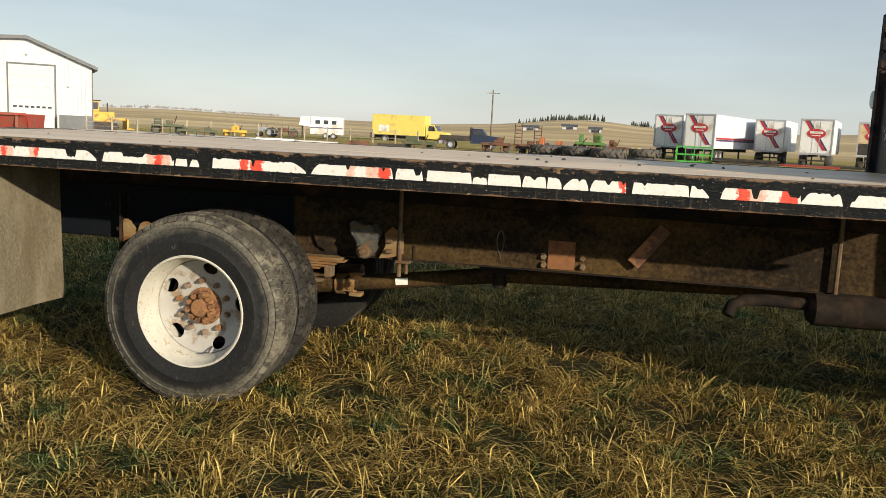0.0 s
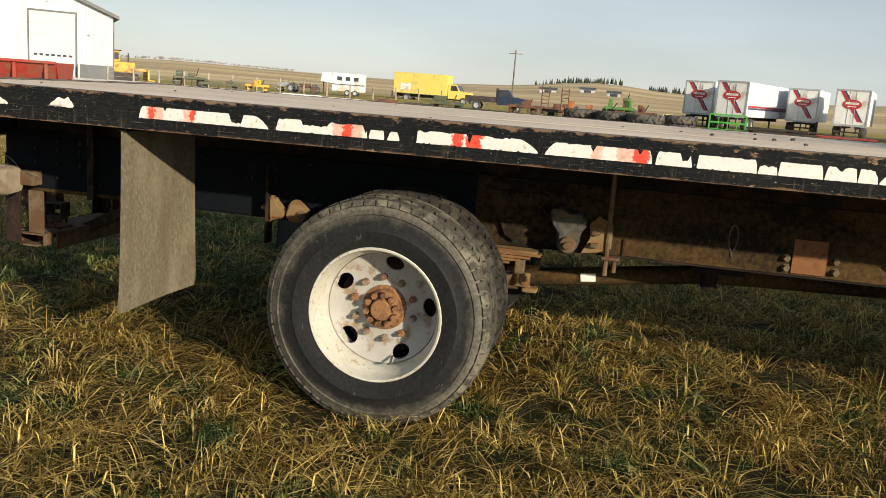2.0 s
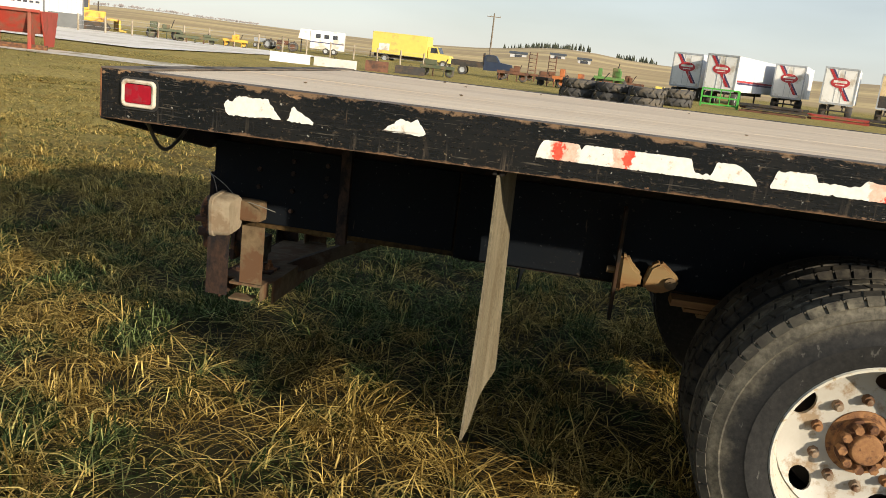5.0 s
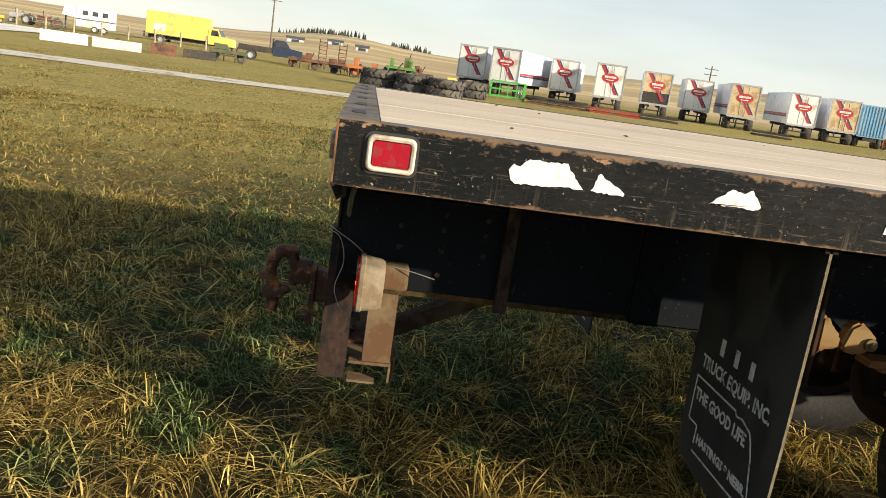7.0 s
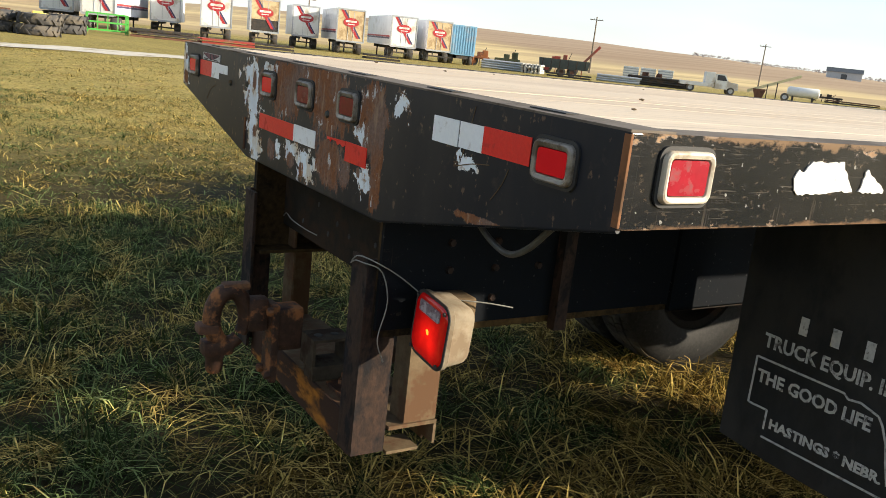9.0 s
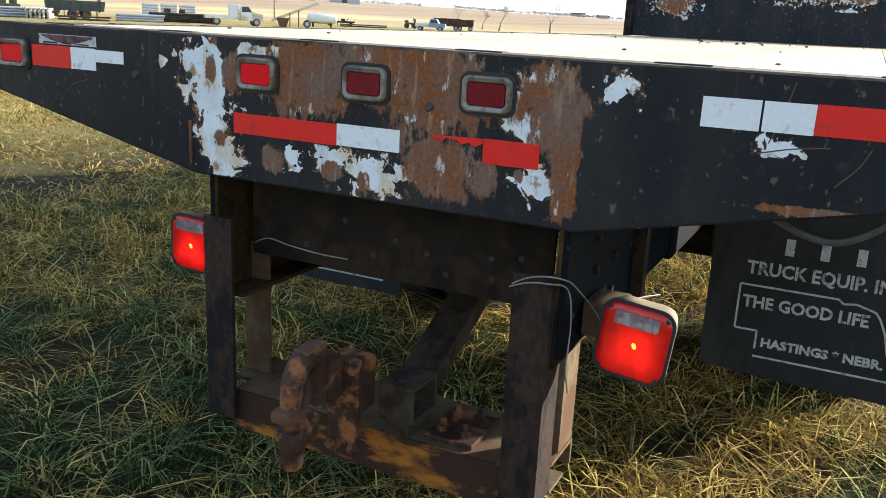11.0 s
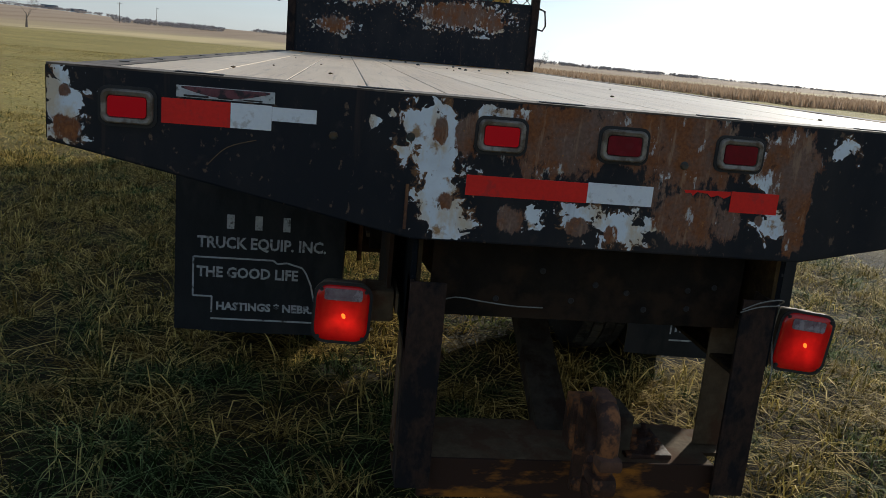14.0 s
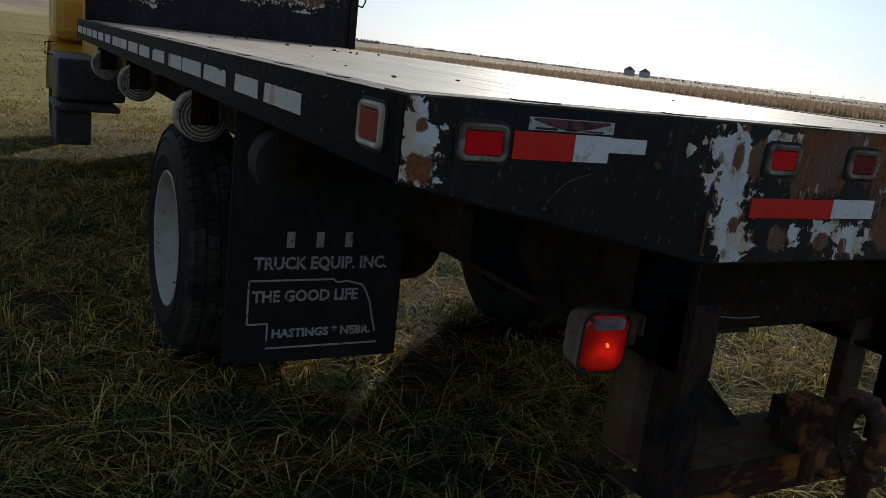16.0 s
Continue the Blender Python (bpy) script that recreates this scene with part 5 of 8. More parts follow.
def tread_mesh(y_out, s, cx=HUB_X):
    """Rows of tread blocks standing on the tyre."""
    bm = NEW()
    n = 58
    for row, (o0, o1, lift) in enumerate(((0.028, 0.072, 0.5), (0.080, 0.128, 0), (0.136, 0.184, 0.5), (0.192, 0.240, 0))):
        for i in range(n):
            a = 2 * math.pi * (i + lift) / n
            half = 2 * math.pi / n * 0.43
            vs = []
            for r in (0.497, 0.5155 if 0 < row < 3 else 0.511):
                for da in (-half, half):
                    for o in (o0, o1):
                        tilt = 0.012 * (1 if o == o1 else -1) * (1 if row % 2 else -1)
                        edge = 0.006 if r > 0.5 and ((row == 0 and o == o0) or (row == 3 and o == o1)) else 0.0
                        rr = r - edge
                        vs.append(bm.verts.new((cx + rr * math.cos(a + da + tilt), y_out + s * o, HUB_Z + rr * math.sin(a + da + tilt))))
            for q in ((4, 5, 7, 6), (0, 4, 6, 2), (1, 3, 7, 5), (0, 1, 5, 4), (2, 6, 7, 3)):
                bm.faces.new([vs[k] for k in q])
    # shoulder lugs, square blocks down both sides of the tread
    for o_low, o_top in ((0.012, 0.030), (0.252, 0.236)):
        for i in range(n):
            a = 2 * math.pi * (i + 0.5) / n
            half = 2 * math.pi / n * 0.41
            vs = []
            for r, o in ((0.478, o_low + (0.010 if o_low < 0.1 else -0.010)), (0.482, o_low), (0.507, o_top), (0.497, o_top + (0.010 if o_low < 0.1 else -0.010))):
                for da in (-half, half):
                    vs.append(bm.verts.new((cx + r * math.cos(a + da), y_out + s * o, HUB_Z + r * math.sin(a + da))))
            for q in ((0, 1, 3, 2), (2, 3, 5, 4), (4, 5, 7, 6), (0, 2, 4, 6), (1, 7, 5, 3)):
                bm.faces.new([vs[k] for k in q])
    bmesh.ops.recalc_face_normals(bm, faces=bm.faces)
    return bm


def disc_mesh(y_at, s, n=300):
    """The wheel disc with five oval openings, cut out of a ring of faces, dished towards the hub."""
    bm = NEW()
    radii = [0.085, 0.12, 0.165, 0.178] + [0.178 + 0.0025 * q for q in range(1, 29)] + [0.258]
    grid = []
    for r in radii:
        off = 0.0 if r < 0.17 else -0.030 * ((r - 0.17) / 0.09) ** 1.5
        grid.append([bm.verts.new((HUB_X + r * math.cos(2 * math.pi * i / n), y_at + s * off, HUB_Z + r * math.sin(2 * math.pi * i / n))) for i in range(n)])
    for j in range(len(radii) - 1):
        rm = (radii[j] + radii[j + 1]) / 2
        for i in range(n):
            a = 360 * (i + 0.5) / n
            near = min(abs((a - c + 180) % 360 - 180) for c in (7.5, 79.5, 151.5, 223.5, 295.5))
            if (math.radians(near) * 0.216 / 0.043) ** 2 + ((rm - 0.216) / 0.034) ** 2 < 1.0:
                continue
            bm.faces.new((grid[j][i], grid[j][(i + 1) % n], grid[j + 1][(i + 1) % n], grid[j + 1][i]))
    bmesh.ops.delete(bm, geom=[v for v in bm.verts if not v.link_faces], context="VERTS")
    for v in bm.verts:
        r, a = math.hypot(v.co.x - HUB_X, v.co.z - HUB_Z), math.degrees(math.atan2(v.co.z - HUB_Z, v.co.x - HUB_X))
        if not v.is_boundary or not 0.175 < r < 0.2555:
            continue
        c = min((7.5, 79.5, 151.5, 223.5, 295.5), key=lambda q: abs((a - q + 180) % 360 - 180))
        du, dr = math.radians((a - c + 180) % 360 - 180) * 0.216 / 0.043, (r - 0.216) / 0.034
        e = math.hypot(du, dr)
        a, r = math.radians(c) + du / e * 0.043 / 0.216, 0.216 + dr / e * 0.034
        v.co.x, v.co.z = HUB_X + r * math.cos(a), HUB_Z + r * math.sin(a)
    bmesh.ops.recalc_face_normals(bm, faces=bm.faces)
    bmesh.ops.solidify(bm, geom=bm.faces[:], thickness=0.010)
    return bm


def dual_wheels(y_out, s, dust=1.0):
    """Two tyres side by side with a dished white wheel; y_out is the outer face and s the way inwards."""
    wheel = part("rear_wheel", tyre_mesh(y_out, s), M_TYRE, truck, "dusty black truck tyre on a dirty white wheel", True)
    part("tread", tread_mesh(y_out, s), M_TREAD if dust > 0.5 else M_TREAD_SHADED, wheel, "blocky dusty tread")
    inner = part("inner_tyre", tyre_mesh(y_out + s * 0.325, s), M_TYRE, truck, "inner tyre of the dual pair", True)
    part("tread", tread_mesh(y_out + s * 0.325, s), M_TREAD_SHADED, inner, "blocky tread darkened for shade")
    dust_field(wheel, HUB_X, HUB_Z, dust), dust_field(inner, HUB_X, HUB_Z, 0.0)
    drum = [(0.10, 0.21), (0.205, 0.215), (0.225, 0.23), (0.225, 0.31), (0.10, 0.315)]
    part("brake_drum", lathe(NEW(), [(r, y_out + s * o) for r, o in drum], (HUB_X, 0, HUB_Z), "y", 40), M_DARK, wheel, "dark brake drum", True)
    rim = [(0.289, 0.035), (0.298, 0.022), (0.302, 0.012), (0.298, 0.006), (0.290, 0.008), (0.286, 0.020), (0.282, 0.05), (0.272, 0.075), (0.262, 0.10), (0.258, 0.16), (0.257, 0.24), (0.289, 0.25)]
    part("rim", lathe(NEW(), [(r, y_out + s * o) for r, o in rim], (HUB_X, 0, HUB_Z), "y", 64), M_RIM, wheel, "dirty white rim", True)
    part("wheel_disc", disc_mesh(y_out + s * 0.185, s), M_DISC, wheel, "grimy white disc darkened for shade, five openings", True)
    # dark dish that closes the inner wheel's open middle
    back = [(0.09, 0.452), (0.205, 0.455), (0.245, 0.49), (0.257, 0.55), (0.262, 0.565), (0.292, 0.577)]
    part("inner_rim", lathe(NEW(), [(r, y_out + s * o) for r, o in back], (HUB_X, 0, HUB_Z), "y", 48), M_DARK, inner, "dark inner wheel", True)
    hub = [(0.105, 0.187), (0.103, 0.170), (0.085, 0.165), (0.084, 0.145), (0.052, 0.140), (0.049, 0.112), (0.044, 0.106), (0.030, 0.104), (0.0, 0.107)]
    part("hub", lathe(NEW(), [(r, y_out + s * o) for r, o in hub], (HUB_X, 0, HUB_Z), "y", 28), M_HUB, wheel, "rusty orange hub", True)
    for i in range(10):
        a = 2 * math.pi * (i + 0.3) / 10
        c = (HUB_X + 0.068 * math.cos(a), y_out + s * 0.142, HUB_Z + 0.068 * math.sin(a))
        part("hub_stud", cyl(NEW(), c, (c[0], y_out + s * 0.108, c[2]), 0.0145, n=6), M_HUB, wheel)
        a += 0.2
        c = (HUB_X + 0.142 * math.cos(a), y_out + s * 0.185, HUB_Z + 0.142 * math.sin(a))
        bm = cyl(cyl(NEW(), c, (c[0], y_out + s * 0.153, c[2]), 0.018, 0.016, n=8), (c[0], y_out + s * 0.153, c[2]), (c[0], y_out + s * 0.139, c[2]), 0.010, n=8)
        part("wheel_nut", bm, M_NUT if i % 4 else M_HUB, wheel, "rusty wheel nut")
    bm = tube(NEW(), [(HUB_X + 0.06, y_out + s * 0.15, HUB_Z - 0.215), (HUB_X + 0.063, y_out + s * 0.10, HUB_Z - 0.235), (HUB_X + 0.065, y_out + s * 0.06, HUB_Z - 0.225)], 0.005, 6)
    part("valve_stem", bm, M_BRACKET, wheel)


dual_wheels(0.045, 1)
# left pair: dust cut and tread darkened to show its shaded side
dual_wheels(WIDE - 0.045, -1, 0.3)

# axle, springs, driveshaft
axle = part("rear_axle", cyl(NEW(), (HUB_X, 0.62, HUB_Z), (HUB_X, 1.82, HUB_Z), 0.075, n=20), M_DARK, truck, "dark rusty rear axle")
bm = NEW()
bmesh.ops.create_icosphere(bm, subdivisions=3, radius=0.21)
for v in bm.verts:
    v.co = Vector((HUB_X + v.co.x * 1.1, 1.22 + v.co.y * 0.9, HUB_Z + v.co.z))
part("differential", bm, M_DARK, axle, "", True)
for s, y in ((1, 0.66), (-1, 1.70)):
    ya, yb = y, y + s * 0.09
    y0, y1 = sorted((ya, yb))
    spring = part("leaf_spring", box(NEW(), 1.86, 3.06, y0, y1, 0.735, 0.748), M_SPRING, truck, "rusty orange leaf spring pack")
    for i in range(6):
        ext = 0.62 - 0.05 * i
        part("leaf", box(NEW(), HUB_X + 0.04 - ext, HUB_X + 0.02 + ext, y0 + 0.002, y1 - 0.002, 0.722 - 0.0155 * i, 0.7345 - 0.0155 * i), M_SPRING, spring)
    part("helper_leaf", box(NEW(), 2.0, 2.94, y0 + 0.004, y1 - 0.004, 0.60, 0.618), M_DUSTY, spring, "dusty helper leaf")
    bm = NEW()
    prism(bm, [(3.105, 0.965), (3.155, 0.972), (3.195, 0.945), (3.245, 0.958), (3.285, 0.905), (3.255, 0.86), (3.25, 0.80), (3.225, 0.764), (3.18, 0.752), (3.145, 0.785), (3.15, 0.85), (3.115, 0.895)], *sorted((y - s * 0.012, y + s * 0.095)), "y")
    bmesh.ops.bevel(bm, geom=bm.edges[:], offset=0.008, segments=2, affect="EDGES")
    hanger = part("spring_hanger", bm, M_BRACKET, spring, "grey cast spring hanger", True)
    pin = lathe(NEW(), [(0.0, -0.045), (0.014, -0.045), (0.018, -0.04), (0.018, -0.022), (0.034, -0.020), (0.040, -0.012), (0.042, 0.0)], (3.197, 0, 0.802), "y", 20)
    for v in pin.verts:
        v.co.y = y - s * 0.012 + s * v.co.y
    part("hanger_pin", pin, M_DUSTY, hanger, "dusty hanger pin", True)
    flange = part("hanger_flange", prism(NEW(), [(3.262, 0.752), (3.345, 0.765), (3.405, 0.79), (3.405, 0.905), (3.335, 0.94), (3.292, 0.90), (3.30, 0.83)], *sorted((y + s * 0.085, y + s * 0.095)), "y"), M_SPRING, hanger, "rusty bolted flange")
    for z in (0.80, 0.86):
        part("flange_bolt", box(NEW(), 3.305, 3.345, *sorted((y + s * 0.060, y + s * 0.085)), z - 0.011, z + 0.011, 0.004), M_DUSTY, flange)
    part("hanger_plate", prism(NEW(), [(2.78, 1.02), (3.08, 1.02), (3.02, 0.86), (2.93, 0.77), (2.88, 0.80)], *sorted((y + s * 0.10, y + s * 0.115)), "y"), M_FRAME, spring, "rusty triangular plate")
    part("shackle", box(NEW(), 2.955, 3.0, *sorted((y + s * 0.01, y + s * 0.08)), 0.63, 0.70, 0.006), M_DUSTY, spring)
    ears = ([(1.658, 0.882), (1.685, 0.880), (1.711, 0.840), (1.744, 0.816), (1.741, 0.768), (1.685, 0.762), (1.661, 0.730)],
            [(1.747, 0.783), (1.768, 0.852), (1.803, 0.876), (1.857, 0.834), (1.880, 0.813), (1.857, 0.774), (1.812, 0.753), (1.759, 0.762)])
    rear = part("rear_hanger", box(NEW(), 1.644, 1.657, *sorted((y + s * 0.005, y + s * 0.075)), 0.63, 1.05, 0.003), M_DARK, spring, "dark hanger post")
    for ear in ears:
        bm = prism(NEW(), ear, *sorted((y + s * 0.012, y + s * 0.07)), "y")
        bmesh.ops.bevel(bm, geom=bm.edges[:], offset=0.010, segments=2, affect="EDGES")
        part("hanger_ear", bm, M_SPRING, rear, "rusty tan cast ear", True)
    part("hanger_bolt", cyl(cyl(NEW(), (1.845, y - s * 0.002, 0.80), (1.845, y + s * 0.02, 0.80), 0.022, n=12), (1.845, y - s * 0.014, 0.80), (1.845, y, 0.80), 0.011, n=8), M_DUSTY, rear)
    part("hanger_bolt", cyl(NEW(), (1.615, y + s * 0.04, 0.815), (1.644, y + s * 0.04, 0.815), 0.014, n=8), M_DUSTY, rear)
    for x in (HUB_X - 0.09, HUB_X + 0.09):
        part("u_bolt", tube(NEW(), [(x, y0 - 0.012, 0.40), (x, y0 - 0.012, 0.80), (x, y1 + 0.012, 0.80), (x, y1 + 0.012, 0.40)], 0.012, 6), M_RUST, spring)
bm = cyl(cyl(cyl(NEW(), (2.62, 1.22, 0.50), (2.86, 1.22, 0.485), 0.10, 0.05, n=16), (2.86, 1.22, 0.487), (3.92, 1.22, 0.63), 0.050, n=20), (3.96, 1.22, 0.635), (6.2, 1.22, 0.70), 0.050, n=20)
shaft = part("driveshaft", bm, M_FRAME, truck, "rust-brown driveshaft tube", True)
part("paper_tag", box(NEW(), -0.04, 0.04, -0.001, 0.001, -0.022, 0.022, 0, Matrix.Translation((3.30, 1.165, 0.548)) @ Matrix.Rotation(radians(-6), 4, "Y")), M_TAG, shaft, "white paper tag")
part("shaft_bearing", box(box(NEW(), 3.88, 3.96, 1.12, 1.32, 0.56, 0.70, 0.02), 3.84, 4.05, 0.87, 1.57, 0.70, 0.75), M_DARK, shaft, "", True)
bm = NEW()
cyl(bm, (2.86, 1.22, 0.49), (2.92, 1.22, 0.493), 0.068, n=18), box(bm, 2.90, 2.99, 1.150, 1.175, 0.455, 0.535, 0.008), box(bm, 2.90, 2.99, 1.265, 1.29, 0.455, 0.535, 0.008)
cyl(bm, (2.965, 1.14, 0.496), (2.965, 1.30, 0.496), 0.026, n=14), cyl(bm, (2.965, 1.22, 0.42), (2.965, 1.22, 0.575), 0.026, n=14), box(bm, 2.95, 3.03, 1.18, 1.26, 0.42, 0.445, 0.006), box(bm, 2.95, 3.03, 1.18, 1.26, 0.55, 0.575, 0.006)
part("universal_joint", bm, M_SPRING, shaft, "rusty universal joint yokes", True)
bm = NEW()
cyl(bm, (2.80, 1.46, 0.51), (2.95, 1.46, 0.51), 0.075, n=18)
part("brake_chamber", bm, M_DUSTY, axle, "dusty brake chamber", True)
exhaust = part("exhaust_pipe", tube(NEW(), [(5.20, 0.62, 0.62), (5.22, 0.64, 0.67), (5.28, 0.66, 0.70), (5.40, 0.68, 0.705), (5.62, 0.68, 0.70)], 0.032, 12), M_APRON, truck, "dark bent exhaust pipe", True)
part("muffler", lathe(NEW(), [(0.0, 0.0), (0.06, 0.0), (0.085, 0.03), (0.085, 0.55), (0.06, 0.58), (0.0, 0.58)], (5.60, 0.68, 0.68), "x", 20), M_APRON, exhaust, "", True)
part("air_tank", lathe(NEW(), [(0.0, 0.0), (0.08, 0.01), (0.11, 0.05), (0.11, 0.55), (0.08, 0.59), (0.0, 0.60)], (4.7, 1.22, 0.86), "x", 20), M_DARK, chassis, "", True)

# strap winches under the left rail
for x, y, z in ((1.0, 2.31, 1.075), (2.0, 2.345, 1.092), (3.5, 2.365, 1.09), (4.8, 2.375, 1.10)):
    bm = lathe(NEW(), [(0.0, -0.012), (0.03, -0.012), (0.032, 0.0), (0.085, 0.0), (0.098, 0.006), (0.098, 0.094), (0.085, 0.10), (0.0, 0.10)], (x, y, z), "x", 32)
    winch = part("strap_winch", bm, M_DRUM if x < 1.5 else M_WEB, truck, "dark empty winch drum" if x < 1.5 else "rolled cream strap on a winch drum", True)
    for r in (0.045, 0.060, 0.075, 0.088) if x > 1.5 else ():
        ring = [(x - 0.0015, y + r * math.cos(2 * math.pi * i / 28), z + r * math.sin(2 * math.pi * i / 28)) for i in range(28)]
        part("strap_turn", tube(NEW(), ring, 0.0028, 5, True), M_DUSTY, winch)
    bm = NEW()
    box(bm, x - 0.03, x - 0.022, y - 0.05, y + 0.05, z - 0.03, DECK_LOW + 0.002), box(bm, x + 0.11, x + 0.118, y - 0.05, y + 0.05, z - 0.03, DECK_LOW + 0.002)
    cyl(bm, (x - 0.05, y, z), (x + 0.14, y, z), 0.022, n=12)
    part("winch_bracket", bm, M_DARK, winch)

# headboard with mesh window
HB = 6.30
HB_RUST = [(1.95, 1.64, 0.17, 0.075), (0.80, 1.82, 0.42, 0.12), (1.78, 1.94, 0.33, 0.09), (1.45, 1.93, 0.12, 0.05), (0.45, 1.78, 0.10, 0.09)]
HB_WHITE = [(y, z - 0.012, ry * 0.98, rz * 0.92) for y, z, ry, rz in HB_RUST] + [(1.86, 1.53, 0.03, 0.02), (0.60, 1.64, 0.10, 0.012), (1.1, 1.68, 0.04, 0.015)]
M_HEAD = peeling_black("peeling_black_headboard", True, (0.50, 0.51, 0.51), 0.0, 0.25)
bm = sheet(NEW(), HB, 0.06, 2.37, lambda y: DECK_TOP + 0.002, lambda y: 1.975, 0.02)
box(bm, HB + 0.002, HB + 0.01, 0.061, 2.369, DECK_TOP + 0.003, 1.974)
head = part("headboard", bm, M_HEAD, truck, "black steel headboard with rust patches")
peel_fields(head, HB_WHITE, HB_RUST)
part("headboard_top", box(NEW(), HB, HB + 0.008, 0.06, 2.37, 2.276, 2.31), M_RAIL, head)
for y in (0.05, 1.19, 2.315):
    if y == 1.19:
        part("headboard_post", box(NEW(), HB - 0.004, HB + 0.06, y, y + 0.06, 1.976, 2.275, 0.004), M_POST, head)
    else:
        part("headboard_post", box(NEW(), HB - 0.035, HB + 0.06, y, y + 0.07, DECK_TOP + 0.001, 2.42, 0.004), M_POST, head, "rusty headboard post")
bm = NEW()
for i in range(-5, 22):
    for s in (1, -1):
        y0 = 0.12 + i * 0.115
        pts = []
        for tt in (0, 0.30):
            pts.append((y0 + (tt if s > 0 else 0.30 - tt) * 1.0 - 0.1, 1.975 + tt))
        (a, za), (b, zb) = pts
        lo, hi = 0.12, 2.315
        if max(a, b) <= lo or min(a, b) >= hi:
            continue
        slope = (zb - za) / (b - a)
        ca, cb = min(max(a, lo), hi), min(max(b, lo), hi)
        tube(bm, [(HB + 0.004 + s * 0.003, ca, za + (ca - a) * slope), (HB + 0.004 + s * 0.003, cb, za + (cb - a) * slope)], 0.004, 4)
part("mesh_screen", bm, M_DARK, head, "dark diamond mesh screen")
part("work_lamp", lathe(NEW(), [(0.0, 0.05), (0.05, 0.045), (0.065, 0.0), (0.06, -0.01), (0.0, -0.012)], (HB - 0.01, 2.47, 1.86), "x", 18), M_GLASS, head, "greenish round work lamp", True)
part("lamp_stalk", tube(NEW(), [(HB + 0.02, 2.385, 1.90), (HB + 0.02, 2.44, 1.93), (HB + 0.02, 2.47, 1.90)], 0.008, 6), M_DARK, head)
part("grab_loop", tube(NEW(), [(HB, 0.048, 1.95), (HB, -0.01, 1.93), (HB, -0.03, 1.80), (HB, -0.005, 1.75), (HB, 0.048, 1.76)], 0.009, 6), M_DARK, head, "bent steel loop")

# cab
cab_outline = [(0.22, 0.95), (0.20, 1.35), (0.22, 1.70), (0.30, 2.08), (0.46, 2.2), (1.98, 2.2), (2.14, 2.08), (2.22, 1.70), (2.24, 1.35), (2.22, 0.95)]
bm = prism(NEW(), cab_outline, 6.62, 8.35, "x")
bmesh.ops.bevel(bm, geom=[e for e in bm.edges if abs(e.verts[0].co.x - e.verts[1].co.x) > 1], offset=0.05, segments=3, affect="EDGES")
cab = part("cab", bm, M_CAB, truck, "yellow truck cab behind the headboard", True)
part("rear_window", box(NEW(), 6.606, 6.618, 0.45, 2.0, 1.70, 2.06), M_GLASS, cab, "tinted rear window")
for y in (0.185, 2.235):
    part("side_window", prism(NEW(), [(6.95, 1.78), (7.9, 1.78), (7.75, 2.35), (7.0, 2.35)], y, y + 0.02, "y"), M_GLASS, cab, "tinted side window")
bm = prism(NEW(), [(8.35, 0.95), (9.9, 0.9), (9.95, 1.35), (9.8, 1.62), (8.35, 1.72)], 0.45, 1.99, "y")
bmesh.ops.bevel(bm, geom=bm.edges[:], offset=0.05, segments=2, affect="EDGES")
part("hood", bm, M_CAB, cab, "yellow hood", True)
for y in (-0.06, 2.02):
    arc = [(9.05 + 0.62 * math.cos(radians(a)), 0.52 + 0.62 * math.sin(radians(a))) for a in range(0, 181, 20)]
    bm = prism(NEW(), arc + [(p[0] * 0.96 + 0.362, p[1] * 0.96) for p in arc[::-1]], y, y + 0.48, "y")
    box(bm, 8.62, 9.6, y + (0.02 if y < 1 else 0.1), y + (0.38 if y < 1 else 0.46), 1.10, 1.60, 0.10)
    part("fender", bm, M_CAB, cab, "yellow front fender")
for s, y in ((1, -0.04), (-1, 2.48)):
    base = [(0.29, 0.03), (0.33, 0.0), (0.44, 0.0), (0.49, 0.03), (0.51, 0.06), (0.51, 0.22), (0.44, 0.27), (0.29, 0.25), (0.20, 0.20), (0.10, 0.05), (0.0, 0.05)]
    wheel = part("front_wheel", lathe(NEW(), [(r, y + s * o) for r, o in base], (9.05, 0, 0.515), "y", 40), M_TYRE, truck, "black front tyre", True)
    dust_field(wheel, 9.05, 0.515)
    part("tread", tread_mesh(y, s, 9.05), M_TREAD, wheel, "blocky tread")
tank = part("step_tank", box(NEW(), 6.75, 8.05, 2.0, 2.56, 0.66, 1.02, 0.03), M_BLACK_PLASTIC, truck, "black tank with a ribbed step")
step = part("step", box(NEW(), 6.45, 7.2, 2.08, 2.60, 0.60, 0.64, 0.006), M_BLACK_PLASTIC, tank, "ribbed black step")
for i in range(9):
    part("step_rib", box(NEW(), 6.455, 7.19, 2.11 + i * 0.053, 2.13 + i * 0.053, 0.64, 0.652), M_BLACK_PLASTIC, step)
part("step_leg", box(NEW(), 6.55, 7.1, 2.30, 2.58, 0.30, 0.60, 0.02), M_BLACK_PLASTIC, tank)
tank = part("step_tank", box(NEW(), 6.75, 8.05, 0.10, 0.45, 0.62, 0.98, 0.03), M_BLACK_PLASTIC, truck, "black tank below the cab")
part("door_handle", tube(NEW(), [(6.70, 2.60, 1.15), (6.70, 2.66, 1.14), (6.70, 2.66, 1.05), (6.70, 2.60, 1.04)], 0.008, 6), M_GASKET, cab)

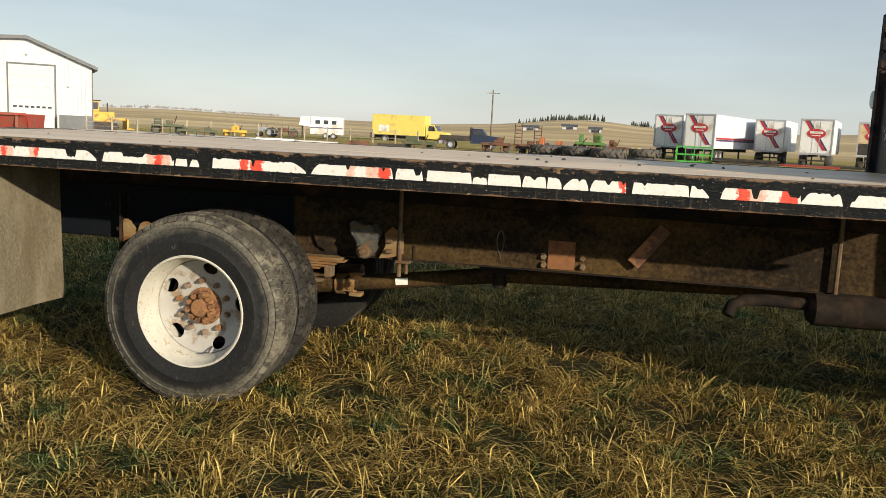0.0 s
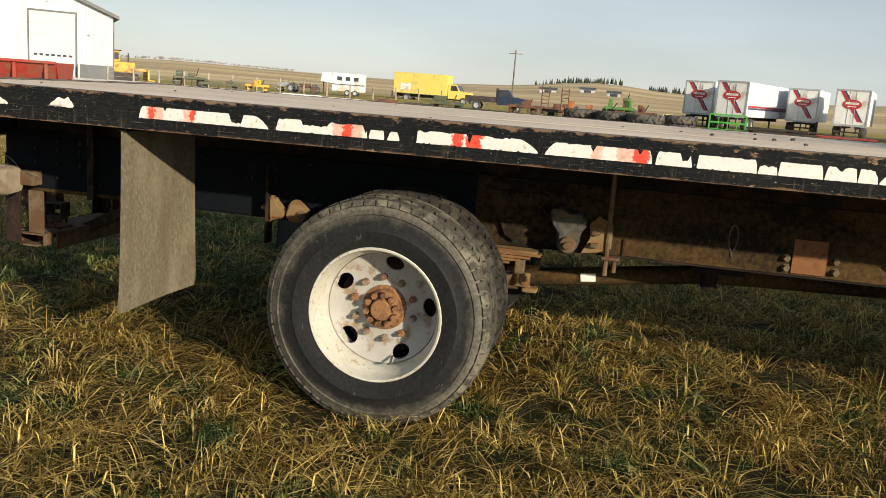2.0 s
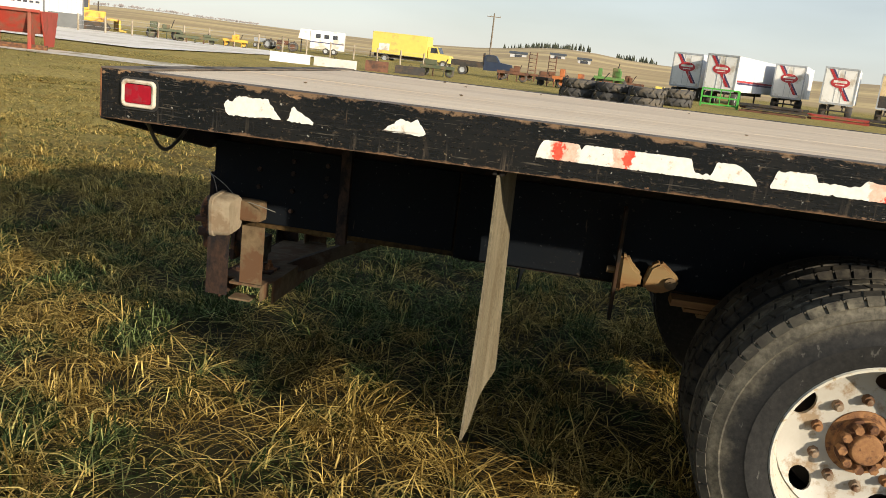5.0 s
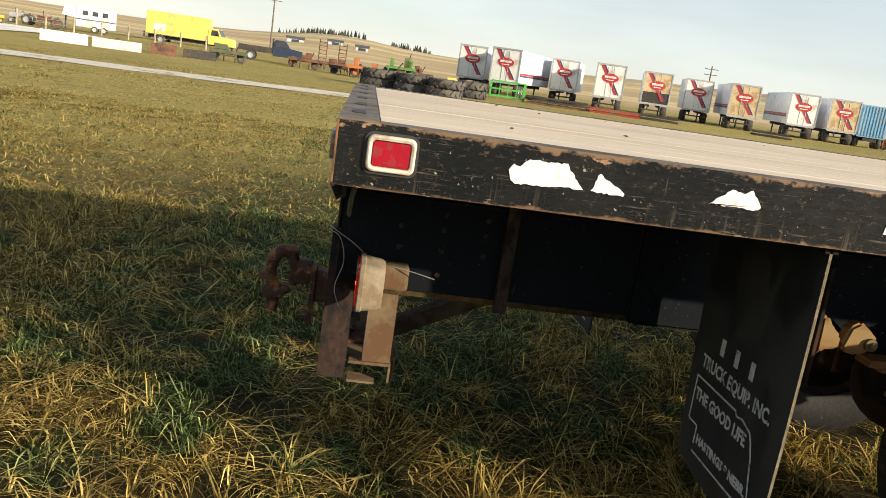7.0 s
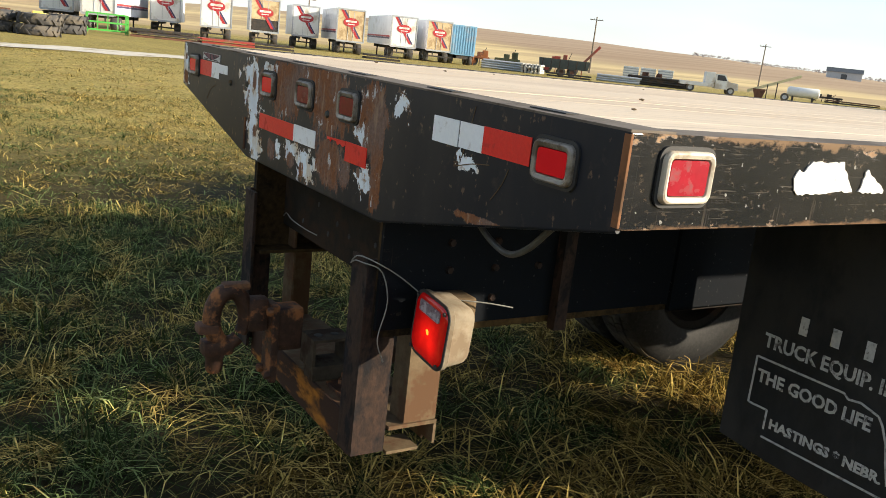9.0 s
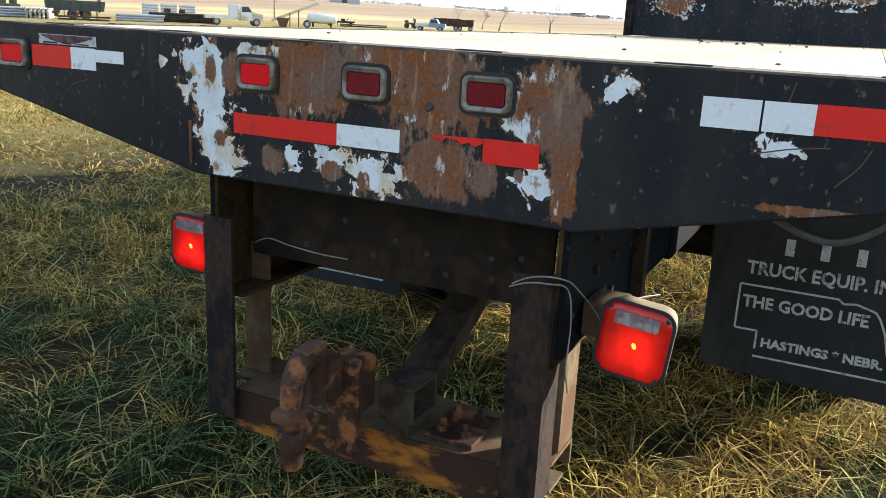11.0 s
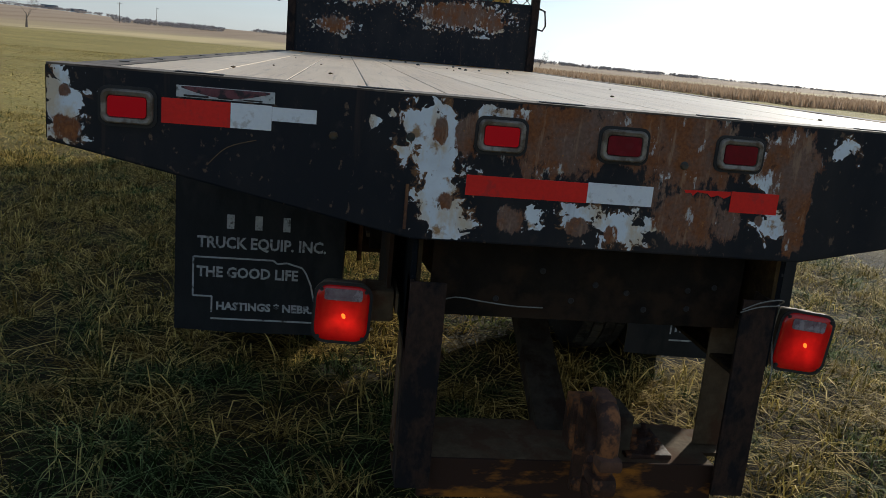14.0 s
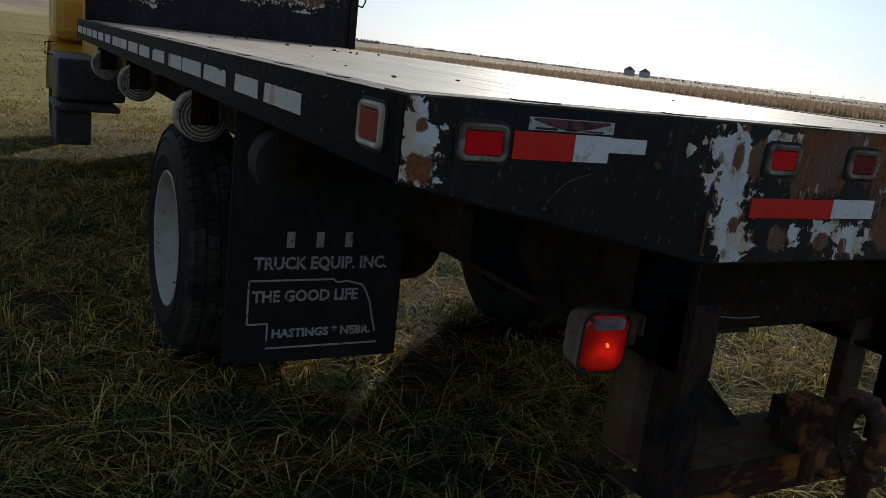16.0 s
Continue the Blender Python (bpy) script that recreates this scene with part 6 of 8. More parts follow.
# ---- the land: one sheet from under the truck to the far hills ----
HILLS = [(-180, 0.2), (-120, -0.1), (-60, -0.3), (-40, -0.2), (-20, 0.0), (0, 0.32), (12, 0.36), (20, 0.55), (30, 0.75), (36, 0.95), (43, 1.15), (50, 1.3), (58, 1.35),
         (70, 1.0), (80, 0.65), (85, 0.68), (88.5, 0.78), (91, 1.05), (93, 0.98), (96, 0.64), (99, 0.40), (102, 0.27), (108, 0.27), (113, 0.32), (119, 0.42), (124, 0.32), (130, 0.3), (150, 0.2), (180, 0.2)]


def hill_elevation(deg):
    for (a, ea), (b, eb) in zip(HILLS, HILLS[1:]):
        if a <= deg <= b:
            u = (deg - a) / (b - a)
            return ea + (eb - ea) * u * u * (3 - 2 * u)
    return 0.2


def ground_at(x, y):
    """The height of the land: level round the truck, a slow rise beyond it, hills far off."""
    r = math.hypot(x, y)
    lift = -0.0025 * max(0.0, min(y, 160.0) - 6.0)
    lift += 0.02 * noise.noise((x * 0.35, y * 0.35, 1.0)) * min(1.0, max(0.0, (math.hypot(x - 3, y - 1.2) - 4.5) / 4)) if r < 200 else 0.0
    if r > 140:
        u = min(1.0, (r - 140) / 700)
        u = u * u * (3 - 2 * u)
        top = 1.45 + math.tan(radians(hill_elevation(math.degrees(math.atan2(y, x))))) * 840
        top += 1.2 * noise.noise((x * 0.004, y * 0.004, 2.0)) * u
        lift = lift * (1 - u) + top * u
    return lift


k = Nodes("grassland", 0.95, spec=0.15)
pos = k.tex.outputs["Object"]
far = k.t.nodes.new("ShaderNodeVectorMath")
far.operation = "LENGTH"
k.put(far.inputs[0], pos)
dist = far.outputs["Value"]
fine, mid, broad = k.noise(14, 6, 0.7), k.noise(1.1, 5, 0.65), k.noise(0.06, 5, 0.6)
# soil round the truck is painted near-black for shade between blades
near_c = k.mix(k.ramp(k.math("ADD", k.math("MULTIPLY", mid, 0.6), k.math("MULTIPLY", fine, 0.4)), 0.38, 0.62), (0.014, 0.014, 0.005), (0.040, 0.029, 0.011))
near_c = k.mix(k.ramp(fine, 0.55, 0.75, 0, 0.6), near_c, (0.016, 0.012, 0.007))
past = k.mix(k.ramp(broad, 0.4, 0.6), (0.30, 0.235, 0.066), (0.40, 0.305, 0.090))
past = k.mix(k.ramp(k.noise(0.35, 6, 0.7), 0.45, 0.65, 0, 0.5), past, (0.215, 0.195, 0.048))
field = k.noise(0.0045, 3, 0.5, (1, 2.2, 1))
stripes = k.noise(0.02, 4, 0.6, (0.15, 2.5, 1))
crop = k.mix(k.ramp(field, 0.42, 0.52), (0.58, 0.45, 0.23), (0.40, 0.30, 0.165))
crop = k.mix(k.ramp(stripes, 0.5, 0.62, 0, 0.5), crop, (0.30, 0.22, 0.115))
past = k.mix(k.ramp(k.noise(2.2, 6, 0.7, move=(4, 4, 0)), 0.48, 0.68, 0, 0.5), past, (0.16, 0.15, 0.036))
past = k.mix(k.ramp(k.noise(5.0, 6, 0.75, move=(1, 9, 0)), 0.55, 0.7, 0, 0.5), past, (0.52, 0.40, 0.13))
past = k.mix(k.ramp(k.noise(16.0, 7, 0.8, (1, 0.7, 1), move=(6, 3, 0)), 0.47, 0.60, 0, 0.75), past, (0.070, 0.058, 0.018))
past = k.mix(k.ramp(k.noise(38.0, 5, 0.7, (1, 0.7, 1), move=(3, 1, 0)), 0.54, 0.64, 0, 0.6), past, (0.60, 0.46, 0.16))
past = k.mix(k.ramp(k.noise(0.9, 5, 0.7, move=(2, 8, 0)), 0.55, 0.66, 0, 0.4), past, (0.20, 0.115, 0.045))
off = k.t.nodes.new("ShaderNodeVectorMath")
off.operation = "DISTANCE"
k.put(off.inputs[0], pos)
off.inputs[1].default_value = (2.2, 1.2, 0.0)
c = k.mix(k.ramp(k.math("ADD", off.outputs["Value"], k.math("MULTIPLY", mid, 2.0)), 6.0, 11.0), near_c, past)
c = k.mix(k.ramp(k.math("ADD", dist, k.math("MULTIPLY", broad, 60)), 150, 190), c, crop)
side = k.t.nodes.new("ShaderNodeSeparateXYZ")
k.put(side.inputs[0], pos)
tilled = k.mix(k.ramp(stripes, 0.45, 0.6), (0.34, 0.245, 0.165), (0.27, 0.185, 0.12))
edge = k.math("MULTIPLY", k.ramp(k.math("ADD", side.outputs["X"], k.math("MULTIPLY", field, 160)), 260, 330), k.ramp(dist, 230, 300))
c = k.mix(k.math("MULTIPLY", edge, 0.85), c, tilled)
# far land fades to grey: aerial haze mixed into the ground colour
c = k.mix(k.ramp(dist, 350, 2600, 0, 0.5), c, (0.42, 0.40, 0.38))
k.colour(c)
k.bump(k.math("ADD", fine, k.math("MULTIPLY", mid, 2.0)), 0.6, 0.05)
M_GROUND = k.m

rings = [0.0, 1, 2, 3.2, 4.5, 6, 8, 10.5, 13.5, 17, 21, 26, 32, 40, 50, 62, 76, 92, 110, 135, 165, 200, 250, 310, 380, 460, 560, 680, 820, 1000, 1400, 2200, 3400]
bm = NEW()
SEG = 180
centre = bm.verts.new((0, 0, 0))
last = None
for r in rings[1:]:
    ring = []
    for i in range(SEG):
        a = 2 * math.pi * i / SEG
        x, y = r * math.cos(a), r * math.sin(a)
        ring.append(bm.verts.new((x, y, ground_at(x, y) if r > 6.5 else 0.0)))
    for i in range(SEG):
        if last is None:
            bm.faces.new((centre, ring[i], ring[(i + 1) % SEG]))
        else:
            bm.faces.new((last[i], ring[i], ring[(i + 1) % SEG], last[(i + 1) % SEG]))
    last = ring
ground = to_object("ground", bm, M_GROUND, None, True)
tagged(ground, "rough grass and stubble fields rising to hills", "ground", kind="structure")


def draped(name, rows, lift, material, label, category):
    """A strip that lies on the land: rows of points across it."""
    bm = NEW()
    vs = [[bm.verts.new((x, y, ground_at(x, y) + lift)) for x, y in row] for row in rows]
    for a, b in zip(vs, vs[1:]):
        for i in range(len(a) - 1):
            bm.faces.new((a[i], a[i + 1], b[i + 1], b[i]))
    bmesh.ops.recalc_face_normals(bm, faces=bm.faces)
    for f in bm.faces:
        if f.normal.z < 0:
            f.normal_flip()
    ob = to_object(name, bm, material, None, True)
    return tagged(ob, label, category, kind="structure")


M_GRAVEL = worn("pale_gravel", (0.60, 0.55, 0.46), (0.46, 0.41, 0.33), 3.0, 0.95, dirt=(0.27, 0.23, 0.13), dirt_scale=0.6, dirt_from=0.55, bump=0.4)
M_YARD = worn("grey_yard_gravel", (0.74, 0.70, 0.63), (0.66, 0.61, 0.54), 1.0, 0.95, dirt=(0.55, 0.50, 0.42), dirt_scale=0.12, dirt_from=0.52)


def road_y(x):
    return 30.6 + 0.30 * x + (0.006 * (x + 14) ** 2 if x < -14 else 0.0)


rr = random.Random(12)
rows = []
for i in range(90):
    x = -62 + i * 1.5
    w0, w1 = rr.uniform(-0.35, 0.35), rr.uniform(-0.35, 0.35)
    y = road_y(x)
    rows.append([(x, y - 1.5 + w0), (x, y - 0.5), (x, y + 0.5), (x, y + 1.5 + w1)])
draped("road", rows, 0.018, M_GRAVEL, "narrow pale gravel track across the grass", "road")
rows = [[(x, y + (1.2 if y in (46, 70) else 0) * noise.noise((x * 0.2, y, 3))) for y in (37 + 0.06 * (x + 30), 46, 54, 62, 70)] for x in [-95 + 4.1 * i for i in range(19)]]
draped("pavement", rows, 0.06, M_YARD, "pale gravel yard in front of the shed", "yard")

# ---- grass round the truck: blades of several lengths in tufts ----
k = Nodes("grass_blades", 0.72, spec=0.03)
rand = k.random(island=True)
patch = k.noise(2.3, 3, 0.55, move=(2, 5, 0))
small = k.noise(5.5, 3, 0.6, move=(7, 1, 0))
dry = k.math("ADD", k.math("MULTIPLY", rand, 0.24), k.math("ADD", k.math("MULTIPLY", patch, 1.1), k.math("MULTIPLY", small, 0.95)))
where = k.t.nodes.new("ShaderNodeSeparateXYZ")
k.put(where.inputs[0], k.tex.outputs["Object"])
dry = k.math("SUBTRACT", dry, k.math("MULTIPLY", k.math("MULTIPLY", k.ramp(where.outputs["X"], 2.2, 0.4, 0.0, 0.18), k.ramp(where.outputs["X"], -1.7, -0.7)), k.ramp(where.outputs["Y"], 0.6, 2.0)))
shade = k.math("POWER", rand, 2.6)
g = k.mix(shade, (0.011, 0.025, 0.007), (0.36, 0.45, 0.17))
s = k.mix(shade, (0.11, 0.064, 0.013), (0.98, 0.73, 0.235))
c = k.mix(k.ramp(dry, 0.98, 1.15), g, s)
brown = k.ramp(k.math("ADD", k.noise(7.5, 3, 0.6, move=(3, 8, 0)), k.math("MULTIPLY", rand, 0.3)), 0.78, 0.90, 0, 0.7)
c = k.mix(brown, c, (0.15, 0.078, 0.035))
old = k.ramp(k.math("ADD", k.noise(9.0, 3, 0.6, move=(6, 2, 0)), k.math("MULTIPLY", rand, 0.25)), 0.50, 0.36, 0, 0.5)
c = k.mix(old, c, (0.035, 0.030, 0.012))
k.colour(c)
k.p.inputs["Subsurface Weight"].default_value = 0.0
lobe = k.t.nodes.new("ShaderNodeBsdfTranslucent")
k.put(lobe.inputs["Color"], k.mix(0.4, c, (0.15, 0.18, 0.022)))
add = k.t.nodes.new("ShaderNodeMixShader")
add.inputs[0].default_value = 0.24
k.t.links.new(k.p.outputs[0], add.inputs[1])
k.t.links.new(lobe.outputs[0], add.inputs[2])
k.t.links.new(add.outputs[0], k.t.nodes["Material Output"].inputs["Surface"])
M_GRASS = k.m


def grass(name, centres, blades_each, spread, height, width, seed, label, flat=0.0, bends=3):
    """Blades in tufts, each a bent tapering ribbon leaning out of its tuft, in one mesh; flat lays them down."""
    g = np.random.default_rng(seed)
    n = len(centres) * blades_each
    tuft = np.repeat(np.arange(len(centres)), blades_each)
    off = g.normal(0, spread, (n, 2))
    base = centres[tuft] + np.c_[off, np.zeros(n)]
    comb = g.uniform(0, 2 * np.pi, len(centres))[tuft]
    outward = np.arctan2(off[:, 1], off[:, 0])
    pull = g.uniform(0, 1, n) < 0.55
    lean_dir = np.where(pull, outward + g.normal(0, 0.5, n), comb + g.normal(0, 0.8, n))
    patch = np.array([0.5 + 0.5 * noise.noise((x * 1.7, y * 1.7, seed)) for x, y, _ in centres])
    vigour = (0.35 + 0.9 * patch + 0.55 * g.uniform(-1, 1, len(centres)))[tuft].clip(0.25, 1.9)
    h = height * vigour * g.uniform(0.4, 1.25, n)
    reach = h * np.clip(g.normal(1.85, 0.8, n), 0.2, 3.8)
    if flat:
        reach, h = height * vigour * g.uniform(0.5, 1.3, n), np.abs(g.normal(0.02, 0.03, n)) + 0.012
    d = np.c_[np.cos(lean_dir), np.sin(lean_dir)]
    side = np.c_[-d[:, 1], d[:, 0]]
    twist = g.uniform(-0.9, 0.9, n)[:, None]
    side = side * np.cos(twist) + d * np.sin(twist)
    curl = g.normal(0, 0.65 if flat else 0.6, n)
    w = width * g.uniform(0.55, 1.35, n)
    droop = np.clip(reach / h, 0, 1.7)
    rows = []
    for u, ww in ((0.0, 1.0), (0.36, 0.95), (0.72, 0.72)) if bends == 3 else ((0.0, 1.0), (0.55, 0.85)):
        xy = base[:, :2] + d * (reach * u ** 1.6)[:, None] + side * (reach * curl * u * u)[:, None]
        z = base[:, 2] + (h * (u - 0.32 * u ** 2 * droop) if not flat else flat * height + h * np.sin(u * 3.0)) - 0.01
        for sgn in (-0.5, 0.5):
            rows.append(np.c_[xy + side * (w * ww * sgn)[:, None], z])
    tip_xy = base[:, :2] + d * reach[:, None] + side * (reach * curl)[:, None]
    rows.append(np.c_[tip_xy, base[:, 2] + (h * (1 - 0.5 * droop) if not flat else flat * height) - 0.01])
    m = len(rows)
    co = np.stack(rows, 1).reshape(-1, 3)
    start = np.arange(n)[:, None] * m
    loops = [start + np.array([2 * j, 2 * j + 1, 2 * j + 3, 2 * j + 2]) for j in range(bends - 1)]
    quads = np.concatenate(loops, 1).reshape(-1)
    tris = (start + np.array([m - 3, m - 2, m - 1])).reshape(-1)
    nq = n * (bends - 1)
    me = bpy.data.meshes.new(name)
    me.vertices.add(len(co))
    me.vertices.foreach_set("co", co.ravel())
    me.loops.add(len(quads) + len(tris))
    me.loops.foreach_set("vertex_index", np.concatenate([quads, tris]))
    me.polygons.add(nq + n)
    me.polygons.foreach_set("loop_start", np.concatenate([np.arange(nq) * 4, 4 * nq + np.arange(n) * 3]))
    me.update(calc_edges=True)
    me.materials.append(M_GRASS)
    ob = new(name, me)
    return tagged(ob, label, "grass", kind="stuff")


def scatter(count, x0, x1, y0, y1, seed, keep=None):
    g = np.random.default_rng(seed)
    p = np.c_[g.uniform(x0, x1, count), g.uniform(y0, y1, count), np.zeros(count)]
    if keep is not None:
        p = p[[keep(x, y) for x, y, _ in p]]
    p[:, 2] = [ground_at(x, y) if math.hypot(x, y) > 5 else 0.0 for x, y, _ in p]
    return p


def clear_of_wheels(x, y):
    return not (abs(x - HUB_X) < 0.25 and (0.02 < y < 0.68 or 1.76 < y < 2.42))


def in_mat(x, y):
    return clear_of_wheels(x, y) and noise.noise((x * 2.1, y * 2.1, 9.0)) > -0.12


def walked(x, y):
    """Ground that the walk looks down on."""
    return clear_of_wheels(x, y) and not (x < -1.0 and y < 0.3) and not y < -2.6 + 0.25 * max(0.0, 2.0 - x)


grass("grass", scatter(4300, -4.2, 7.5, -3.0, 5.6, 5, walked), 32, 0.036, 0.15, 0.0057, 6, "rough tufted grass, half green and half straw")
grass("grass", scatter(4300, -4.2, 7.5, -3.0, 5.6, 35, lambda x, y: walked(x, y) and in_mat(x, y)), 24, 0.050, 0.20, 0.0055, 36, "matted dry grass lying between the tufts", 0.14, 3)
outer = scatter(19000, -11.0, 13.0, -4.5, 15.0, 8, lambda x, y: not (-4.2 < x < 7.5 and -3.0 < y < 5.6) and y > -3.0 and (y > 1.0 or x > -1.0))
grass("grass", outer, 17, 0.10, 0.085, 0.0085, 9, "rough tufted grass, half green and half straw", 0, 2)
grass("grass", scatter(33000, -28, 46.0, -9.0, 34.0, 18, lambda x, y: not (-11 < x < 13 and y < 15) and abs(y - road_y(x)) > 1.6 and (y > 3 or x > 13)), 8, 0.22, 0.065, 0.018, 19, "thin dry pasture grass further off", 0, 2)

# ---- the yard and fields behind: parked trailers, trucks, machines, shed ----
M_WHITE = worn("weathered_white_paint", (0.72, 0.72, 0.70), (0.64, 0.64, 0.61), 1.2, 0.5, dirt=(0.46, 0.41, 0.34), dirt_scale=0.7, dirt_from=0.56)
M_WHITE_SIDE = worn("white_ribbed_side", (0.70, 0.71, 0.73), (0.62, 0.63, 0.66), 0.8, 0.4, dirt=(0.55, 0.54, 0.52), dirt_scale=0.4, dirt_from=0.56)
M_TAN_DOOR = worn("bare_plywood_panel", (0.48, 0.36, 0.20), (0.56, 0.44, 0.27), 2.0, 0.8, dirt=(0.35, 0.25, 0.14), dirt_scale=1.2)
M_FLAG_RED = worn("faded_red_paint", (0.42, 0.03, 0.035), (0.36, 0.03, 0.035), 3, 0.5)
M_FLAG_DARK = worn("faded_navy_paint", (0.045, 0.04, 0.10), (0.06, 0.05, 0.12), 3, 0.5)
M_YARD_BLACK = worn("grimy_black_steel", (0.02, 0.019, 0.018), (0.04, 0.035, 0.03), 4, 0.8, dirt=(0.07, 0.05, 0.035), dirt_scale=1.5)
M_YARD_RUST = worn("yard_rust", (0.10, 0.043, 0.026), (0.16, 0.075, 0.040), 4, 0.9, dirt=(0.06, 0.036, 0.026), dirt_scale=1.2)
M_YELLOW = worn("yellow_body_paint", (0.70, 0.56, 0.13), (0.64, 0.51, 0.12), 1.5, 0.45, dirt=(0.52, 0.41, 0.13), dirt_scale=0.8, dirt_from=0.6)
M_MACHINE = worn("yellow_machine_paint", (0.58, 0.34, 0.03), (0.48, 0.27, 0.03), 2, 0.6, dirt=(0.24, 0.14, 0.05), dirt_scale=1.2)
M_GREEN = worn("bright_green_paint", (0.06, 0.36, 0.05), (0.05, 0.28, 0.04), 2, 0.5)
M_DEEP_GREEN = worn("dull_green_paint", (0.045, 0.062, 0.030), (0.075, 0.078, 0.040), 2, 0.6, dirt=(0.13, 0.09, 0.05), dirt_scale=1)
M_PLANTER = worn("mid_green_paint", (0.07, 0.17, 0.04), (0.09, 0.20, 0.05), 2, 0.6, dirt=(0.12, 0.11, 0.05), dirt_scale=1)
M_RED = worn("red_machine_paint", (0.34, 0.045, 0.028), (0.27, 0.04, 0.026), 2, 0.55, dirt=(0.22, 0.08, 0.05), dirt_scale=1)
M_ORANGE = worn("orange_machine_paint", (0.40, 0.13, 0.035), (0.32, 0.10, 0.03), 2, 0.6, dirt=(0.18, 0.07, 0.04), dirt_scale=1.2)
M_BLUE = worn("blue_container_paint", (0.12, 0.28, 0.42), (0.16, 0.33, 0.47), 1.2, 0.55, dirt=(0.22, 0.30, 0.36), dirt_scale=0.8)
M_BLUE_CAB = worn("dark_blue_truck_paint", (0.012, 0.02, 0.045), (0.02, 0.032, 0.06), 2, 0.4)
M_GALV = worn("galvanised_steel", (0.42, 0.44, 0.46), (0.34, 0.36, 0.38), 3, 0.5, 0.3)
M_CONCRETE = worn("pale_concrete", (0.50, 0.48, 0.43), (0.42, 0.40, 0.36), 3, 0.9, dirt=(0.32, 0.30, 0.26), dirt_scale=1)
M_SHED = worn("white_shed_sheeting", (0.45, 0.46, 0.47), (0.40, 0.41, 0.42), 0.8, 0.5)
M_SHED_DOOR = worn("pale_grey_shed_door", (0.43, 0.43, 0.43), (0.39, 0.39, 0.39), 0.8, 0.5)
M_SHED_GREY = worn("grey_shed_sheeting", (0.055, 0.062, 0.066), (0.075, 0.082, 0.086), 0.8, 0.5)
# ribs are coloured greyer than the wall to draw their shade lines
M_RIB = worn("shaded_sheet_rib", (0.36, 0.37, 0.38), (0.32, 0.33, 0.34), 0.8, 0.5)
M_PANE = worn("dark_window_pane", (0.03, 0.035, 0.045), (0.05, 0.055, 0.065), 1, 0.1)
M_BARK = worn("grey_bark", (0.13, 0.105, 0.085), (0.18, 0.15, 0.12), 9, 0.9, stretch=(1, 1, 0.3))
M_POLE = worn("old_pole_wood", (0.12, 0.095, 0.07), (0.17, 0.14, 0.105), 6, 0.9, stretch=(1, 1, 0.1))
M_FENCE_POST = worn("pale_weathered_post", (0.30, 0.26, 0.19), (0.40, 0.35, 0.27), 8, 0.9, dirt=(0.20, 0.16, 0.11), dirt_scale=4, stretch=(1, 1, 0.3))
M_FARM_TYRE = worn("faded_farm_tyre", (0.035, 0.034, 0.034), (0.06, 0.057, 0.053), 3, 0.85, dirt=(0.11, 0.095, 0.075), dirt_scale=1.5)

EYE_A, EYE_B, EYE_C, EYE_D, EYE_E = (4.49, -3.85), (1.89, -2.74), (0.40, -2.04), (-0.76, -1.18), (-1.49, 0.30)


def spot(eye, az, dist):
    """A place by its bearing and distance; bearings from the truck's right side are turned 0.42 degrees to fit the
    camera's view.
    """
    az += 0.42 if eye[1] < 0 else 0.0
    return eye[0] + dist * math.cos(radians(az)), eye[1] + dist * math.sin(radians(az))


def stand(x, y, yaw, sink=0.0):
    """A pose on the land, turned to a heading measured from +x."""
    return Matrix.Translation((x, y, ground_at(x, y) - sink)) @ Matrix.Rotation(radians(yaw), 4, "Z")


def wheel_at(parent, x, y, z, r, w, name="wheel", rim_mat=None):
    prof = [(r * 0.55, -w / 2), (r * 0.9, -w / 2), (r, -w / 3), (r, w / 3), (r * 0.9, w / 2), (r * 0.55, w / 2)]
    wh = part(name, lathe(NEW(), prof, (x, y, z), "y", 18), M_FARM_TYRE, parent, "", True)
    part("rim", lathe(NEW(), [(0.0, -w * 0.3), (r * 0.56, -w * 0.42), (r * 0.56, w * 0.42), (0.0, w * 0.3)], (x, y, z), "y", 14), rim_mat or M_GALV, wh)
    return wh


